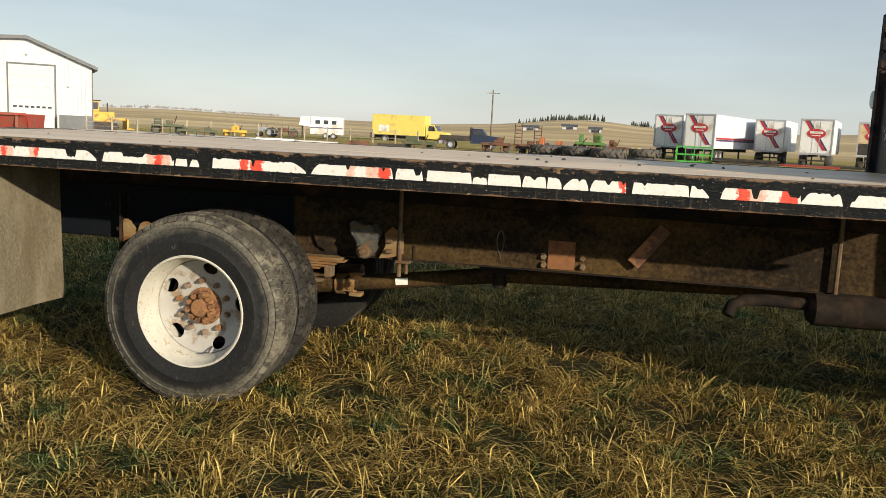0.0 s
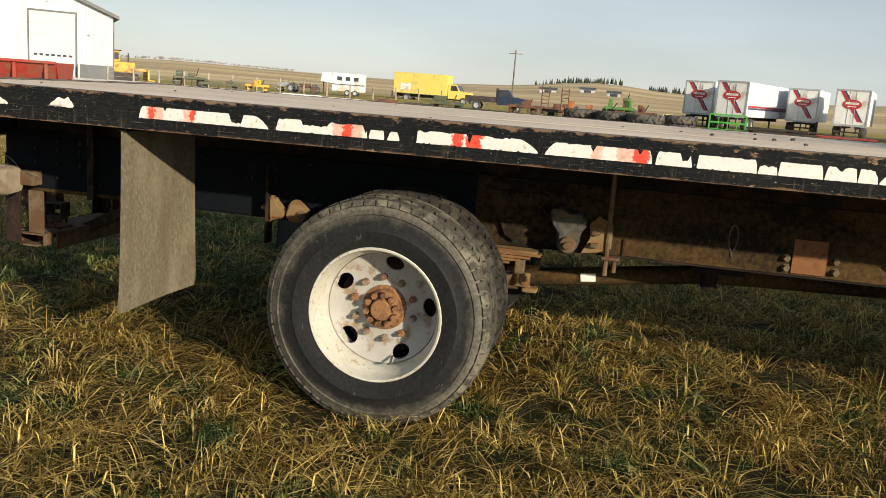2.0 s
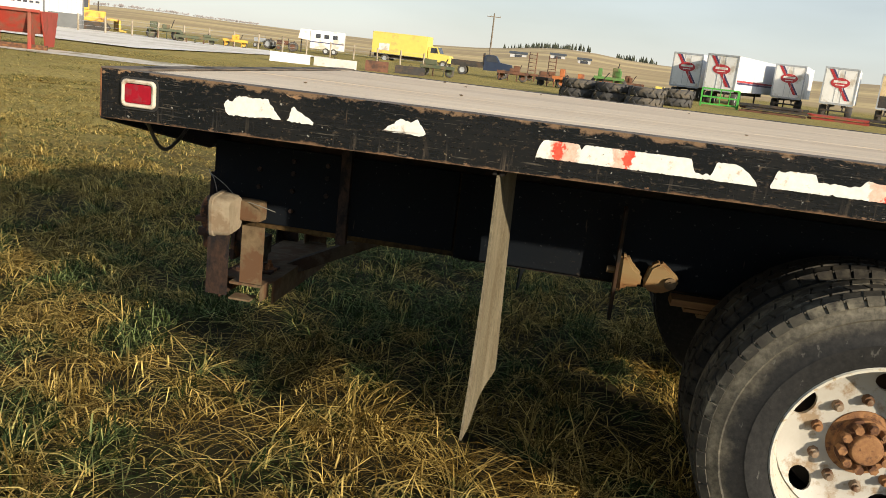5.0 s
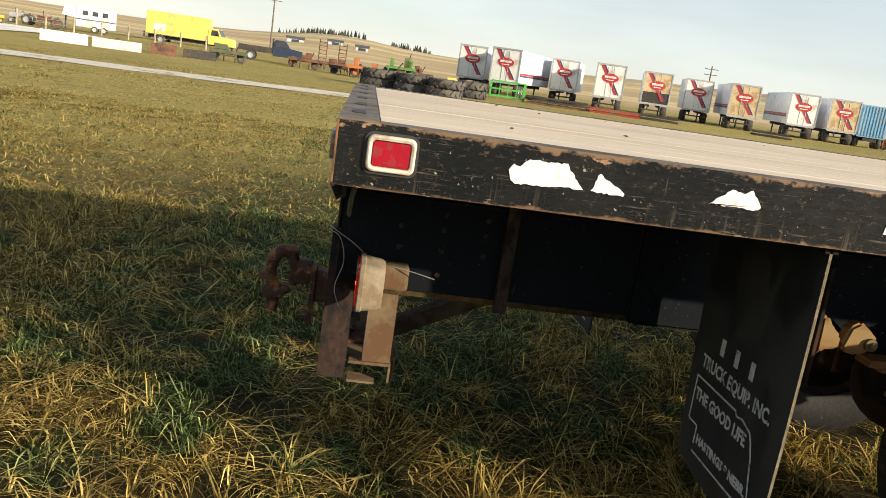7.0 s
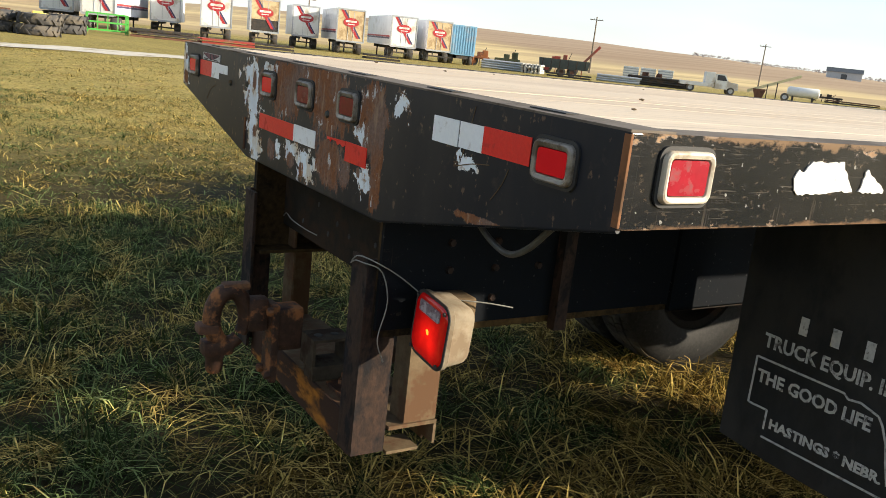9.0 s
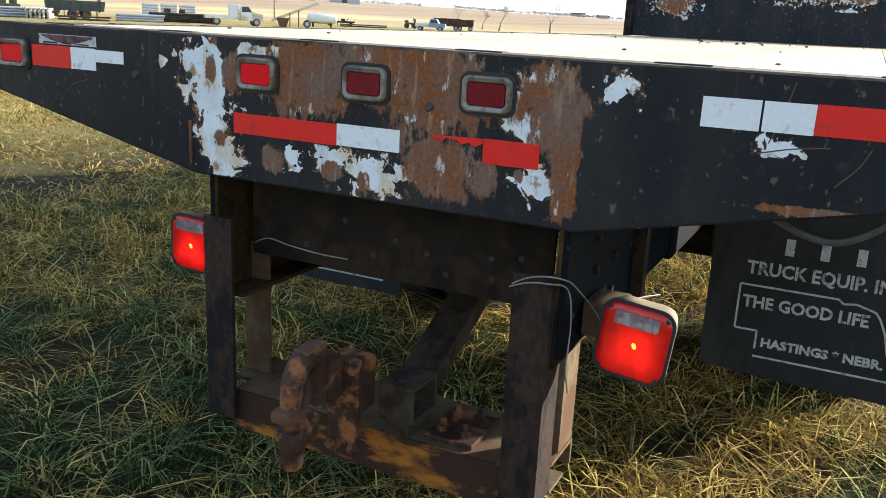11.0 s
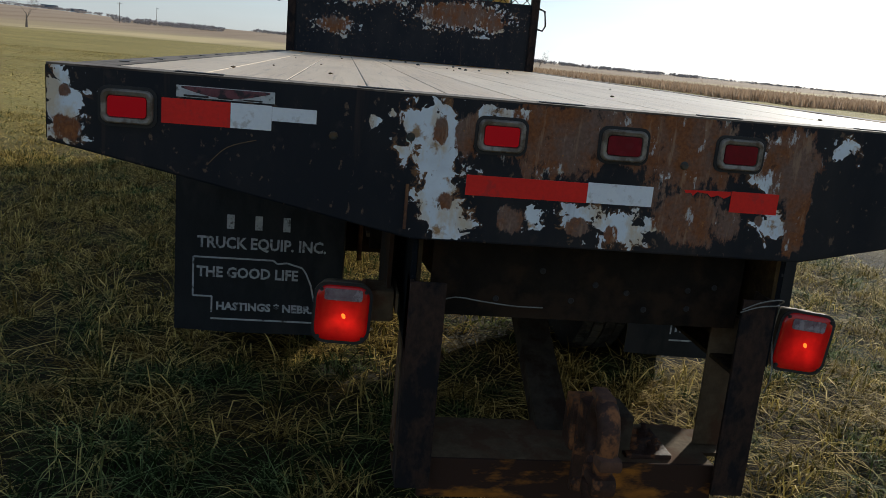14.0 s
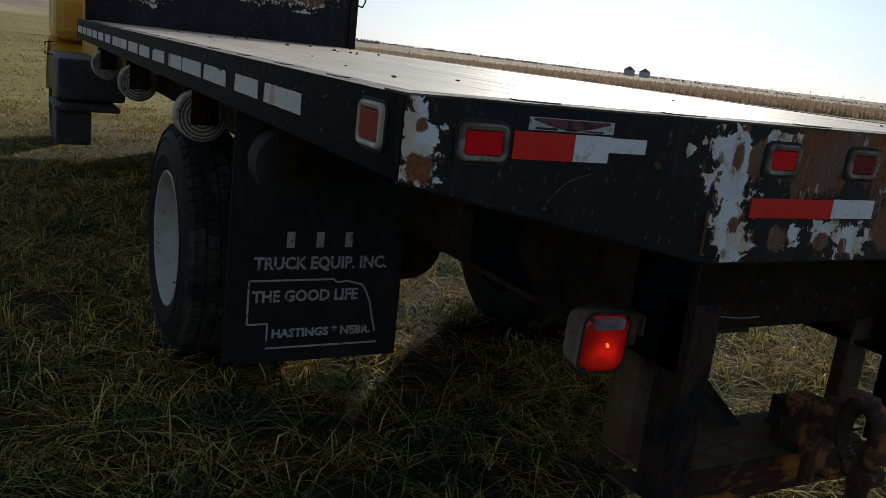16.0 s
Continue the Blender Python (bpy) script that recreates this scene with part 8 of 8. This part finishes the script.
# gooseneck stock trailer
x, y = spot(EYE_A, 109.2, 96)
hs = thing("stock_trailer", "white gooseneck stock trailer with small windows", "trailer", stand(x, y, 14) @ Matrix.Scale(0.95, 4))
part("body", box(NEW(), -1.2, 2.6, -1.05, 1.05, 0.5, 2.55, 0.08), M_WHITE, hs, "white body")
part("nose", prism(NEW(), [(-2.5, 1.5), (-2.3, 2.5), (-1.22, 2.55), (-1.22, 1.35)], -1.0, 1.0, "y"), M_WHITE, hs, "white raised nose")
for i in range(3):
    part("window", box(NEW(), -0.6 + i * 0.95, -0.05 + i * 0.95, -1.07, -1.052, 1.7, 2.15, 0.01), M_PANE, hs, "small dark window")
part("stripe", box(NEW(), -1.2, 2.6, -1.065, -1.052, 1.2, 1.32), M_FLAG_DARK, hs)
part("hitch_leg", box(NEW(), -2.3, -2.15, -0.08, 0.08, 0.0, 1.5), M_YARD_BLACK, hs)
for wx in (0.6, 1.5):
    for wy in (-0.95, 0.95):
        wheel_at(hs, wx, wy, 0.36, 0.36, 0.22)

# dark flatbed truck among the scrap
x, y = spot((-0.49, -1.38), 95.6, 72)
ft = thing("flat_truck", "dark blue old truck with an empty flat bed", "truck", stand(x, y, 4))
part("bed", box(NEW(), -2.6, 0.1, -1.0, 1.0, 0.72, 0.86, 0.02), M_YARD_BLACK, ft, "dark flat bed")
part("bed_side", box(NEW(), -2.6, 0.1, -1.02, -0.98, 0.86, 1.2), M_YARD_BLACK, ft)
cb = part("cab", prism(NEW(), [(0.15, 0.55), (0.15, 1.6), (0.3, 1.85), (1.1, 1.85), (1.5, 1.3), (2.5, 1.2), (2.6, 0.6)], -0.9, 0.9, "y"), M_BLUE_CAB, ft, "dark blue cab")
part("side_window", prism(NEW(), [(0.3, 1.3), (0.35, 1.75), (1.05, 1.75), (1.35, 1.3)], -0.92, -0.902, "y"), M_PANE, cb)
part("headache_rack", box(NEW(), 0.04, 0.12, -0.95, 0.95, 0.87, 1.95), M_YARD_BLACK, ft)
for wx in (-1.6, 1.9):
    for wy in (-0.85, 0.85):
        wheel_at(ft, wx, wy, 0.4, 0.4, 0.25)


def ladder(eye, az, dist, h):
    x, y = spot(eye, az, dist)
    t = thing("loading_ramp", "dark steel ladder ramp standing upright", "ramp", stand(x, y, az - 90), "upright ladder ramps")
    for s in (-0.32, 0.32):
        part("rail", box(NEW(), s - 0.04, s + 0.04, -0.04, 0.04, 0, h), M_YARD_RUST, t)
    for i in range(7):
        part("rung", box(NEW(), -0.28, 0.28, -0.03, 0.03, 0.25 + i * h / 7.5, 0.31 + i * h / 7.5), M_YARD_RUST, t)


ladder((-0.49, -1.38), 92.3, 74, 2.5)
ladder((-0.49, -1.38), 91.0, 75, 2.4)


def bar_pile(eye, az, dist, length, high, wide, material, label, seed, yaw=0, round_bars=False, name="steel_pile", count=16):
    """Loose bars, planks or pipes lying on one another; each is its own piece."""
    r = random.Random(seed)
    x, y = spot(eye, az, dist)
    t = thing(name, label, "pile", stand(x, y, az - 90 + yaw))
    per = max(2, int(wide / 0.32))
    for i in range(count):
        row, col = divmod(i, per)
        z = row * 0.22
        if z > high:
            break
        c = -wide / 2 + (col + 0.5) * wide / per
        off = r.uniform(-0.25, 0.25)
        if round_bars:
            part("pipe", cyl(NEW(), (-length / 2 + off, c, z + 0.12), (length / 2 + off, c + r.uniform(-0.1, 0.1), z + 0.12), 0.12, n=8), material, t)
        else:
            part("bar", box(NEW(), -length / 2 + off, length / 2 + off, c - 0.12, c + 0.12, z, z + 0.14, 0, Matrix.Rotation(radians(r.uniform(-2.5, 2.5)), 4, "Z")), material if r.random() < 0.7 else M_YARD_BLACK, t)
    return t


bar_pile((-0.49, -1.38), 76.3, 62, 4.0, 0.5, 2.2, M_YARD_RUST, "pile of flat rusty steel on the grass", 21)
bar_pile((-0.49, -1.38), 72.6, 64, 3.6, 0.4, 2.0, M_RED, "pile of red rusty steel on the grass", 22)
bar_pile(EYE_D, 69.5, 66, 3.0, 0.3, 1.8, M_YARD_RUST, "low pile of rusty iron on the grass", 23, count=9)
bar_pile(EYE_D, 62.3, 70, 2.6, 0.25, 1.2, M_YARD_BLACK, "low pile of dark iron on the grass", 24, count=6)
bar_pile(EYE_D, 54.0, 86, 4.4, 0.7, 1.6, M_GALV, "stack of pale steel pipes on the ground", 25, round_bars=True, name="pipe_stack")
bar_pile(EYE_D, 52.2, 84, 2.2, 1.0, 2.0, M_CONCRETE, "stack of short pipes seen end on", 26, 80, True, "pipe_stack", 24)
bar_pile(EYE_D, 44.0, 92, 6.0, 0.9, 2.4, M_YARD_BLACK, "long pile of dark pipes", 27, round_bars=True, name="pipe_stack", count=28)
bar_pile(EYE_D, 46.5, 88, 4.0, 0.6, 2.4, M_GALV, "stack of grey pipes on the ground", 28, round_bars=True, name="pipe_stack", count=18)
bar_pile(EYE_E, 32.0, 118, 6.0, 0.4, 2.4, M_YARD_RUST, "row of rusty iron on the grass", 29)
bar_pile(EYE_D, 49.8, 82, 4.0, 0.25, 1.2, M_YARD_BLACK, "dark beams lying on the grass", 30, count=6)

for x, y, w, h, paint, label in ((-16.0, 45.3, 2.3, 0.55, M_WHITE, "white concrete barrier block on the grass"), (-13.6, 46.4, 2.5, 0.5, M_CONCRETE, "grey concrete barrier block on the grass"), (-11.6, 48.4, 1.4, 0.62, M_YARD_RUST, "rusty steel plate standing on the grass"), (-10.0, 50.6, 1.9, 0.5, M_YARD_BLACK, "dark steel box on the grass")):
    az = math.degrees(math.atan2(y - EYE_C[1], x - EYE_C[0]))
    bl = thing("barrier_block", label, "barrier", stand(x, y, az - 90))
    part("block", prism(NEW(), [(-0.3, 0), (0.3, 0), (0.22, 0.2), (0.12, h), (-0.12, h), (-0.22, 0.2)], -w / 2, w / 2, "x"), paint, bl)
    part("lifting_eye", tube(NEW(), [(-0.1, 0, h - 0.01), (-0.05, 0, h + 0.1), (0.05, 0, h + 0.1), (0.1, 0, h - 0.01)], 0.02, 5), M_YARD_BLACK, bl)

# dump bed, cargo units, white truck, boom, rusty wagon
x, y = spot(EYE_D, 50.2, 88)
db = thing("dump_trailer", "dark green dump trailer on rusty wheels", "trailer", stand(x, y, -36))
part("bed", prism(NEW(), [(-2.4, 0.75), (2.4, 0.75), (2.55, 1.65), (-2.5, 1.65)], -1.1, 1.1, "y"), worn("dark_dump_paint", (0.03, 0.045, 0.045), (0.05, 0.06, 0.055), 3, 0.7), db)
for i in range(6):
    part("bed_rib", box(NEW(), -2.2 + i * 0.85, -2.1 + i * 0.85, -1.16, -1.101, 0.78, 1.62), M_YARD_BLACK, db)
for wx in (-0.2, 0.9):
    for wy in (-0.9, 0.9):
        wheel_at(db, wx, wy, 0.42, 0.42, 0.3, rim_mat=M_YARD_RUST)
part("spout", box(NEW(), -1.4, 1.4, -0.12, 0.12, -0.12, 0.12, 0, Matrix.Translation((2.6, 0.8, 2.2)) @ Matrix.Rotation(radians(-50), 4, "Y")), M_RED, db, "raised red spout")
part("spout_leg", box(NEW(), 1.9, 2.0, 0.7, 0.8, 0.0, 1.6), M_RED, db)
for i, az in enumerate((45.8, 44.7, 43.6)):
    x, y = spot(EYE_D, az, 100)
    cu = thing("cargo_unit", "white slatted cargo unit in a row", "crate", stand(x, y, az - 90), "white cargo units")
    part("shell", box(NEW(), -0.85, 0.85, 0, 1.6, 0.25, 1.75, 0.04), M_WHITE, cu)
    for j in range(5):
        part("slat", box(NEW(), -0.85, 0.85, -0.03, -0.001, 0.4 + j * 0.27, 0.5 + j * 0.27), M_GALV, cu)
    part("skid", box(NEW(), -0.85, 0.85, 0.1, 1.5, 0, 0.248), M_YARD_BLACK, cu)
x, y = spot(EYE_D, 40.6, 88)
wt = thing("service_truck", "white service truck with tool boxes", "truck", stand(x, y, -42))
part("bed", box(NEW(), -3.2, 0.0, -0.95, 0.95, 0.6, 0.95, 0.03), M_WHITE, wt)
part("tool_box", box(NEW(), -0.9, 0.0, -0.95, 0.95, 0.952, 2.0, 0.04), M_WHITE, wt)
cb = part("cab", prism(NEW(), [(0.05, 0.5), (0.05, 1.9), (0.9, 1.9), (1.3, 1.25), (2.2, 1.15), (2.25, 0.5)], -0.9, 0.9, "y"), M_WHITE, wt)
part("side_window", prism(NEW(), [(0.2, 1.3), (0.2, 1.8), (0.85, 1.8), (1.15, 1.3)], -0.92, -0.902, "y"), M_PANE, cb)
for wx in (-2.2, 1.6):
    for wy in (-0.8, 0.8):
        wheel_at(wt, wx, wy, 0.38, 0.38, 0.25)
x, y = spot(EYE_E, 27.6, 112)
pk = thing("pickup_truck", "white and blue old pickup among the scrap", "truck", stand(x, y, -70) @ Matrix.Scale(0.9, 4))
part("bed", box(NEW(), -2.1, -0.1, -0.85, 0.85, 0.55, 1.05, 0.05), M_WHITE, pk)
cb = part("cab", prism(NEW(), [(-0.08, 0.5), (-0.08, 1.05), (0.05, 1.65), (0.95, 1.65), (1.3, 1.1), (2.2, 1.02), (2.25, 0.5)], -0.85, 0.85, "y"), M_BLUE, pk, "faded blue cab")
part("side_window", prism(NEW(), [(0.1, 1.12), (0.16, 1.55), (0.9, 1.55), (1.15, 1.12)], -0.87, -0.852, "y"), M_PANE, cb)
part("side_window", prism(NEW(), [(0.1, 1.12), (0.16, 1.55), (0.9, 1.55), (1.15, 1.12)], 0.852, 0.87, "y"), M_PANE, cb)
for wx in (-1.4, 1.5):
    for wy in (-0.75, 0.75):
        wheel_at(pk, wx, wy, 0.34, 0.34, 0.22)
x, y = spot(EYE_D, 37.0, 92)
bo = thing("conveyor_boom", "pale inclined conveyor on a wheeled stand", "conveyor", stand(x, y, -52))
part("boom", box(NEW(), -2.6, 2.6, -0.2, 0.2, -0.14, 0.14, 0, Matrix.Translation((0, 0, 1.55)) @ Matrix.Rotation(radians(-22), 4, "Y")), worn("pale_yellow_paint", (0.62, 0.55, 0.32), (0.55, 0.48, 0.28), 3, 0.6), bo)
part("stand", box(box(NEW(), -0.6, -0.5, -0.5, -0.4, 0, 1.4), 0.3, 0.4, -0.5, -0.4, 0, 1.7), M_YARD_BLACK, bo)
part("hopper", prism(NEW(), [(-1.6, 0.0), (-0.9, 0.0), (-0.6, 0.9), (-1.9, 0.9)], -0.5, 0.5, "y"), M_YARD_RUST, bo)
wheel_at(bo, 1.2, -0.6, 0.4, 0.4, 0.2)
x, y = spot(EYE_D, 35.2, 100)
tk = thing("fuel_tank", "white cylindrical tank on a cradle", "tank", stand(x, y, -54))
part("shell", lathe(NEW(), [(0, -1.7), (0.45, -1.6), (0.55, -1.4), (0.55, 1.4), (0.45, 1.6), (0, 1.7)], (0, 0, 0.95), "x", 18), M_WHITE, tk, "", True)
part("cradle", box(box(NEW(), -1.1, -0.9, -0.5, 0.5, 0, 0.5), 0.9, 1.1, -0.5, 0.5, 0, 0.5), M_YARD_BLACK, tk)
for az, l, h, paint, label in ((26.5, 4.0, 1.7, M_YARD_RUST, "rusty brown farm wagon in the field"), (25.3, 2.4, 1.6, M_YARD_RUST, "rusty brown wagon box in the field")):
    x, y = spot(EYE_E, az, 128)
    wg = thing("farm_wagon", label, "wagon", stand(x, y, az - 90))
    part("box", prism(NEW(), [(-0.8, 0.6), (0.8, 0.6), (1.0, h), (-1.0, h)], -l / 2, l / 2, "x"), paint, wg)
    for i in range(4):
        part("stake", box(NEW(), -l / 2 + 0.2 + i * l / 4, -l / 2 + 0.3 + i * l / 4, -1.08, -0.95, 0.6, h), M_YARD_BLACK, wg)
    for wx in (-0.32, 0.32):
        for wy in (-0.75, 0.75):
            wheel_at(wg, wx * l, wy, 0.35, 0.35, 0.2)

# fence posts along the yard, with wires
fence = thing("wire_fence", "wooden post and wire fence along the yard", "fence", stand(*spot(EYE_C, 112, 76), 0))
origin = fence.matrix_world.translation
tops = []
for i in range(15):
    x, y = spot(EYE_C, 122 - i * 1.55, 74 + 0.8 * i)
    z = ground_at(x, y)
    lx, ly, lz = x - origin.x, y - origin.y, z - origin.z
    part("post", cyl(NEW(), (lx, ly, lz - 0.2), (lx, ly, lz + 1.35), 0.085, n=8), M_FENCE_POST, fence)
    tops.append((lx, ly, lz))
for h in (0.5, 0.85, 1.2):
    part("wire", tube(NEW(), [(a, b, c + h) for a, b, c in tops], 0.008, 4), M_GALV, fence)

# houses and sheds on the far hills
for az, dist, w, h, eye in ((95.2, 370, 7, 2.4, EYE_A), (92.6, 385, 6.5, 2.3, EYE_A), (90.9, 350, 5, 2.2, EYE_A), (18.0, 900, 14, 6, EYE_E), (16.4, 950, 14, 6, EYE_E), (33.0, 520, 18, 6, EYE_D)):
    x, y = spot(eye, az, dist)
    hb = thing("farmstead", "distant white farm building with a grey roof", "building", stand(x, y, az - 90), "farm buildings on the hills")
    part("wall", box(NEW(), -w / 2, w / 2, 0, w * 0.5, -1.5, h * 0.6), M_SHED, hb)
    part("roof", prism(NEW(), [(-0.6, h * 0.602), (w * 0.25, h), (w * 0.5 + 0.6, h * 0.602)], -w / 2 - 0.5, w / 2 + 0.5, "x"), M_SHED_GREY, hb)
    part("door", box(NEW(), -1.5, 1.5, -0.1, -0.01, -1.0, h * 0.45), M_PANE, hb)
for az, w, h in ((-39.6, 8, 7.0), (-40.6, 8, 6.6)):
    x, y = spot(EYE_E, az, 640)
    hb = thing("grain_bin", "distant grey round grain bin with a cone roof", "bin", stand(x, y, az), "grain bins by the marsh")
    # white sheeting on the shell imitates paling by far haze
    part("shell", cyl(NEW(), (0, 0, -1), (0, 0, h * 0.62), w / 2, n=20), M_SHED, hb, "", True)
    part("roof", cyl(NEW(), (0, 0, h * 0.62), (0, 0, h), w / 2 + 0.2, 0.4, n=20), M_SHED_GREY, hb, "", True)

# ---- trees, woods and reeds ----


def bare_tree(x, y, height, seed, label):
    """A leafless tree: tapered trunk, forking limbs and many fine twigs."""
    r = random.Random(seed)
    t = thing("bare_tree", label, "tree", stand(x, y, r.uniform(0, 360)), "bare trees in the field")
    trunk, twigs = NEW(), NEW()

    def grow(p, d, length, rad, depth):
        pts, rs = [p], [rad]
        for i in range(3):
            d = (d + Vector((r.uniform(-0.18, 0.18), r.uniform(-0.18, 0.18), r.uniform(-0.02, 0.12)))).normalized()
            p = p + d * length / 3
            pts.append(p)
            rs.append(rad * (1 - 0.22 * (i + 1)))
        tube(trunk if depth < 3 else twigs, pts, rs, 6 if depth < 2 else 4 if depth < 3 else 3)
        if depth == 5:
            return
        for i in range(3 if depth < 4 else 2):
            side = Vector((r.uniform(-1, 1), r.uniform(-1, 1), r.uniform(-0.1, 0.7))).normalized()
            grow(pts[r.choice((2, 3, 3))], (d * 0.75 + side * 0.75).normalized(), length * r.uniform(0.55, 0.82), max(rs[-1] * 0.72, 0.012), depth + 1)

    grow(Vector((0, 0, -0.2)), Vector((0, 0, 1)), height * 0.30, height * 0.030, 0)
    part("trunk", trunk, M_BARK, t, "grey trunk and limbs", True)
    part("crown", twigs, M_BARK, t, "fine bare twigs")
    return t


for eye, az, dist, h, sd in ((EYE_E, 26.0, 150, 5.0, 1), (EYE_E, 23.1, 150, 4.6, 2), (EYE_E, 24.2, 165, 3.6, 7), (EYE_E, 19.75, 150, 5.6, 3), (EYE_E, -10.1, 170, 5.6, 4), (EYE_E, -12.5, 210, 4.0, 5), (EYE_E, -8.6, 230, 3.6, 6)):
    x, y = spot(eye, az, dist)
    bare_tree(x, y, h * 1.35, sd, "leafless tree with fine grey twigs in the field")

# the woods' base colour is lightened to carry the distance haze
M_HAZY_WOOD = worn("haze_paled_brown_woods", (0.25, 0.225, 0.215), (0.33, 0.30, 0.29), 0.3, 0.95)
M_FAR_FIR = worn("far_dark_evergreens", (0.030, 0.040, 0.026), (0.05, 0.055, 0.035), 0.3, 0.95)


def far_woods(rows, seed, material, label, count, spike=False):
    """A far line of trees as many small uneven clumps."""
    r = random.Random(seed)
    verts, faces = [], []
    for eye, az0, az1, d0, d1, h in rows:
        for i in range(count):
            az, dist = r.uniform(az0, az1), r.uniform(d0, d1)
            x, y = spot(eye, az, dist)
            z = ground_at(x, y)
            th = h * r.uniform(0.45, 1.0)
            for kx in range(1 if spike else 7):
                w = th * (0.22 if spike else r.uniform(0.10, 0.24))
                cx, cy, cz = (x, y, z + th * 0.5) if spike else (x + r.gauss(0, th * 0.3), y + r.gauss(0, th * 0.3), z + th * r.uniform(0.3, 0.9))
                hh = th * 0.55 if spike else w * r.uniform(0.7, 1.5)
                n0 = len(verts)
                turn = r.uniform(0, 3)
                for q in range(5):
                    a = turn + q * 1.2566
                    verts.append((cx + w * math.cos(a) * r.uniform(0.7, 1.2), cy + w * math.sin(a) * r.uniform(0.7, 1.2), cz - hh * (0.9 if spike else r.uniform(-0.2, 0.3))))
                verts.append((cx, cy, cz + hh)), verts.append((cx, cy, cz - hh))
                for q in range(5):
                    faces.append((n0 + q, n0 + (q + 1) % 5, n0 + 5)), faces.append((n0 + (q + 1) % 5, n0 + q, n0 + 6))
            if not spike:
                n0 = len(verts)
                verts += [(x - 0.15, y, z - 0.5), (x + 0.15, y, z - 0.5), (x + 0.05, y, z + th), (x, y + 0.2, z - 0.5)]
                faces += [(n0, n0 + 1, n0 + 2), (n0 + 1, n0 + 3, n0 + 2), (n0 + 3, n0, n0 + 2)]
    me = bpy.data.meshes.new("far_woods")
    me.from_pydata(verts, [], faces)
    me.materials.append(material)
    return tagged(new("far_woods", me), label, "woods", kind="stuff")


far_woods([(EYE_A, 90.3, 94.2, 820, 860, 7), (EYE_A, 86.0, 88.6, 800, 860, 6), (EYE_A, 91.5, 96.0, 690, 720, 4.5)], 31, M_FAR_FIR, "rows of dark evergreens on the far hill", 60, True)
far_woods([(EYE_A, 116, 123, 760, 840, 3.2), (EYE_A, 112, 116, 800, 860, 2.6)], 32, M_HAZY_WOOD, "low brown brush along the hill crest", 80)
far_woods([(EYE_D, 28, 42, 600, 760, 2.2), (EYE_E, 8, 14.5, 420, 520, 2.6), (EYE_E, 14, 26, 700, 820, 2.8), (EYE_E, -1, 6, 600, 700, 2.6)], 33, M_HAZY_WOOD, "leafless woods in the distance, paled for haze", 260)
far_woods([(EYE_E, -23, -9, 500, 640, 2.4), (EYE_E, -34, -22, 600, 760, 1.8), (EYE_E, -62, -34, 650, 800, 1.8), (EYE_E, -80, -60, 600, 760, 2.0)], 34, M_HAZY_WOOD, "leafless woods beyond the marsh, paled for haze", 420)

k = Nodes("dry_reeds", 0.8, spec=0.2)
rand = k.random(island=True)
c = k.mix(k.ramp(rand, 0, 1), (0.27, 0.185, 0.12), (0.42, 0.31, 0.215))
k.colour(c)
lobe = k.t.nodes.new("ShaderNodeBsdfTranslucent")
k.put(lobe.inputs["Color"], c)
add = k.t.nodes.new("ShaderNodeMixShader")
add.inputs[0].default_value = 0.4
k.t.links.new(k.p.outputs[0], add.inputs[1])
k.t.links.new(lobe.outputs[0], add.inputs[2])
k.t.links.new(add.outputs[0], k.t.nodes["Material Output"].inputs["Surface"])
M_REED = k.m


def reeds():
    """A band of tall dry reeds across the field, with seed heads above it."""
    r = random.Random(77)
    verts, faces = [], []
    for i in range(46000):
        az = r.uniform(-82, -6)
        near = 70 if az < -25 else 70 + (az + 25) * 3.4
        dist = near + noise.noise((az * 0.4, 0.0, 5.0)) * 5 + abs(r.gauss(0, 1)) * 24
        x, y = spot(EYE_E, az, dist)
        z = ground_at(x, y) - 0.05
        tall = r.random() < 0.007
        h = r.uniform(0.35, 0.95) if not tall else r.uniform(1.1, 1.75)
        w = 0.05 if not tall else 0.016
        a = r.uniform(0, 3.14)
        dx, dy = w * math.cos(a), w * math.sin(a)
        lx, ly = r.uniform(-0.15, 0.15), r.uniform(-0.15, 0.15)
        n = len(verts)
        verts += [(x - dx, y - dy, z), (x + dx, y + dy, z), (x + dx * 0.8 + lx, y + dy * 0.8 + ly, z + h * 0.7), (x - dx * 0.8 + lx, y - dy * 0.8 + ly, z + h * 0.7), (x + 1.6 * lx, y + 1.6 * ly, z + h)]
        faces += [(n, n + 1, n + 2, n + 3), (n + 3, n + 2, n + 4)]
        if tall:
            for q in range(4):
                n = len(verts)
                ox, oz, s = r.uniform(-0.18, 0.18), h + r.uniform(-0.15, 0.12), r.uniform(0.025, 0.05)
                verts += [(x + ox - s, y, z + oz), (x + ox + s, y, z + oz), (x + ox, y + s, z + oz - s), (x + ox, y, z + oz + s)]
                faces += [(n, n + 1, n + 3), (n + 1, n + 2, n + 3), (n + 2, n, n + 3), (n, n + 2, n + 1)]
    me = bpy.data.meshes.new("dry_reeds")
    me.from_pydata(verts, [], faces)
    me.materials.append(M_REED)
    tagged(new("dry_reeds", me), "tall brown dry reeds across the field", "reeds", kind="stuff")


reeds()
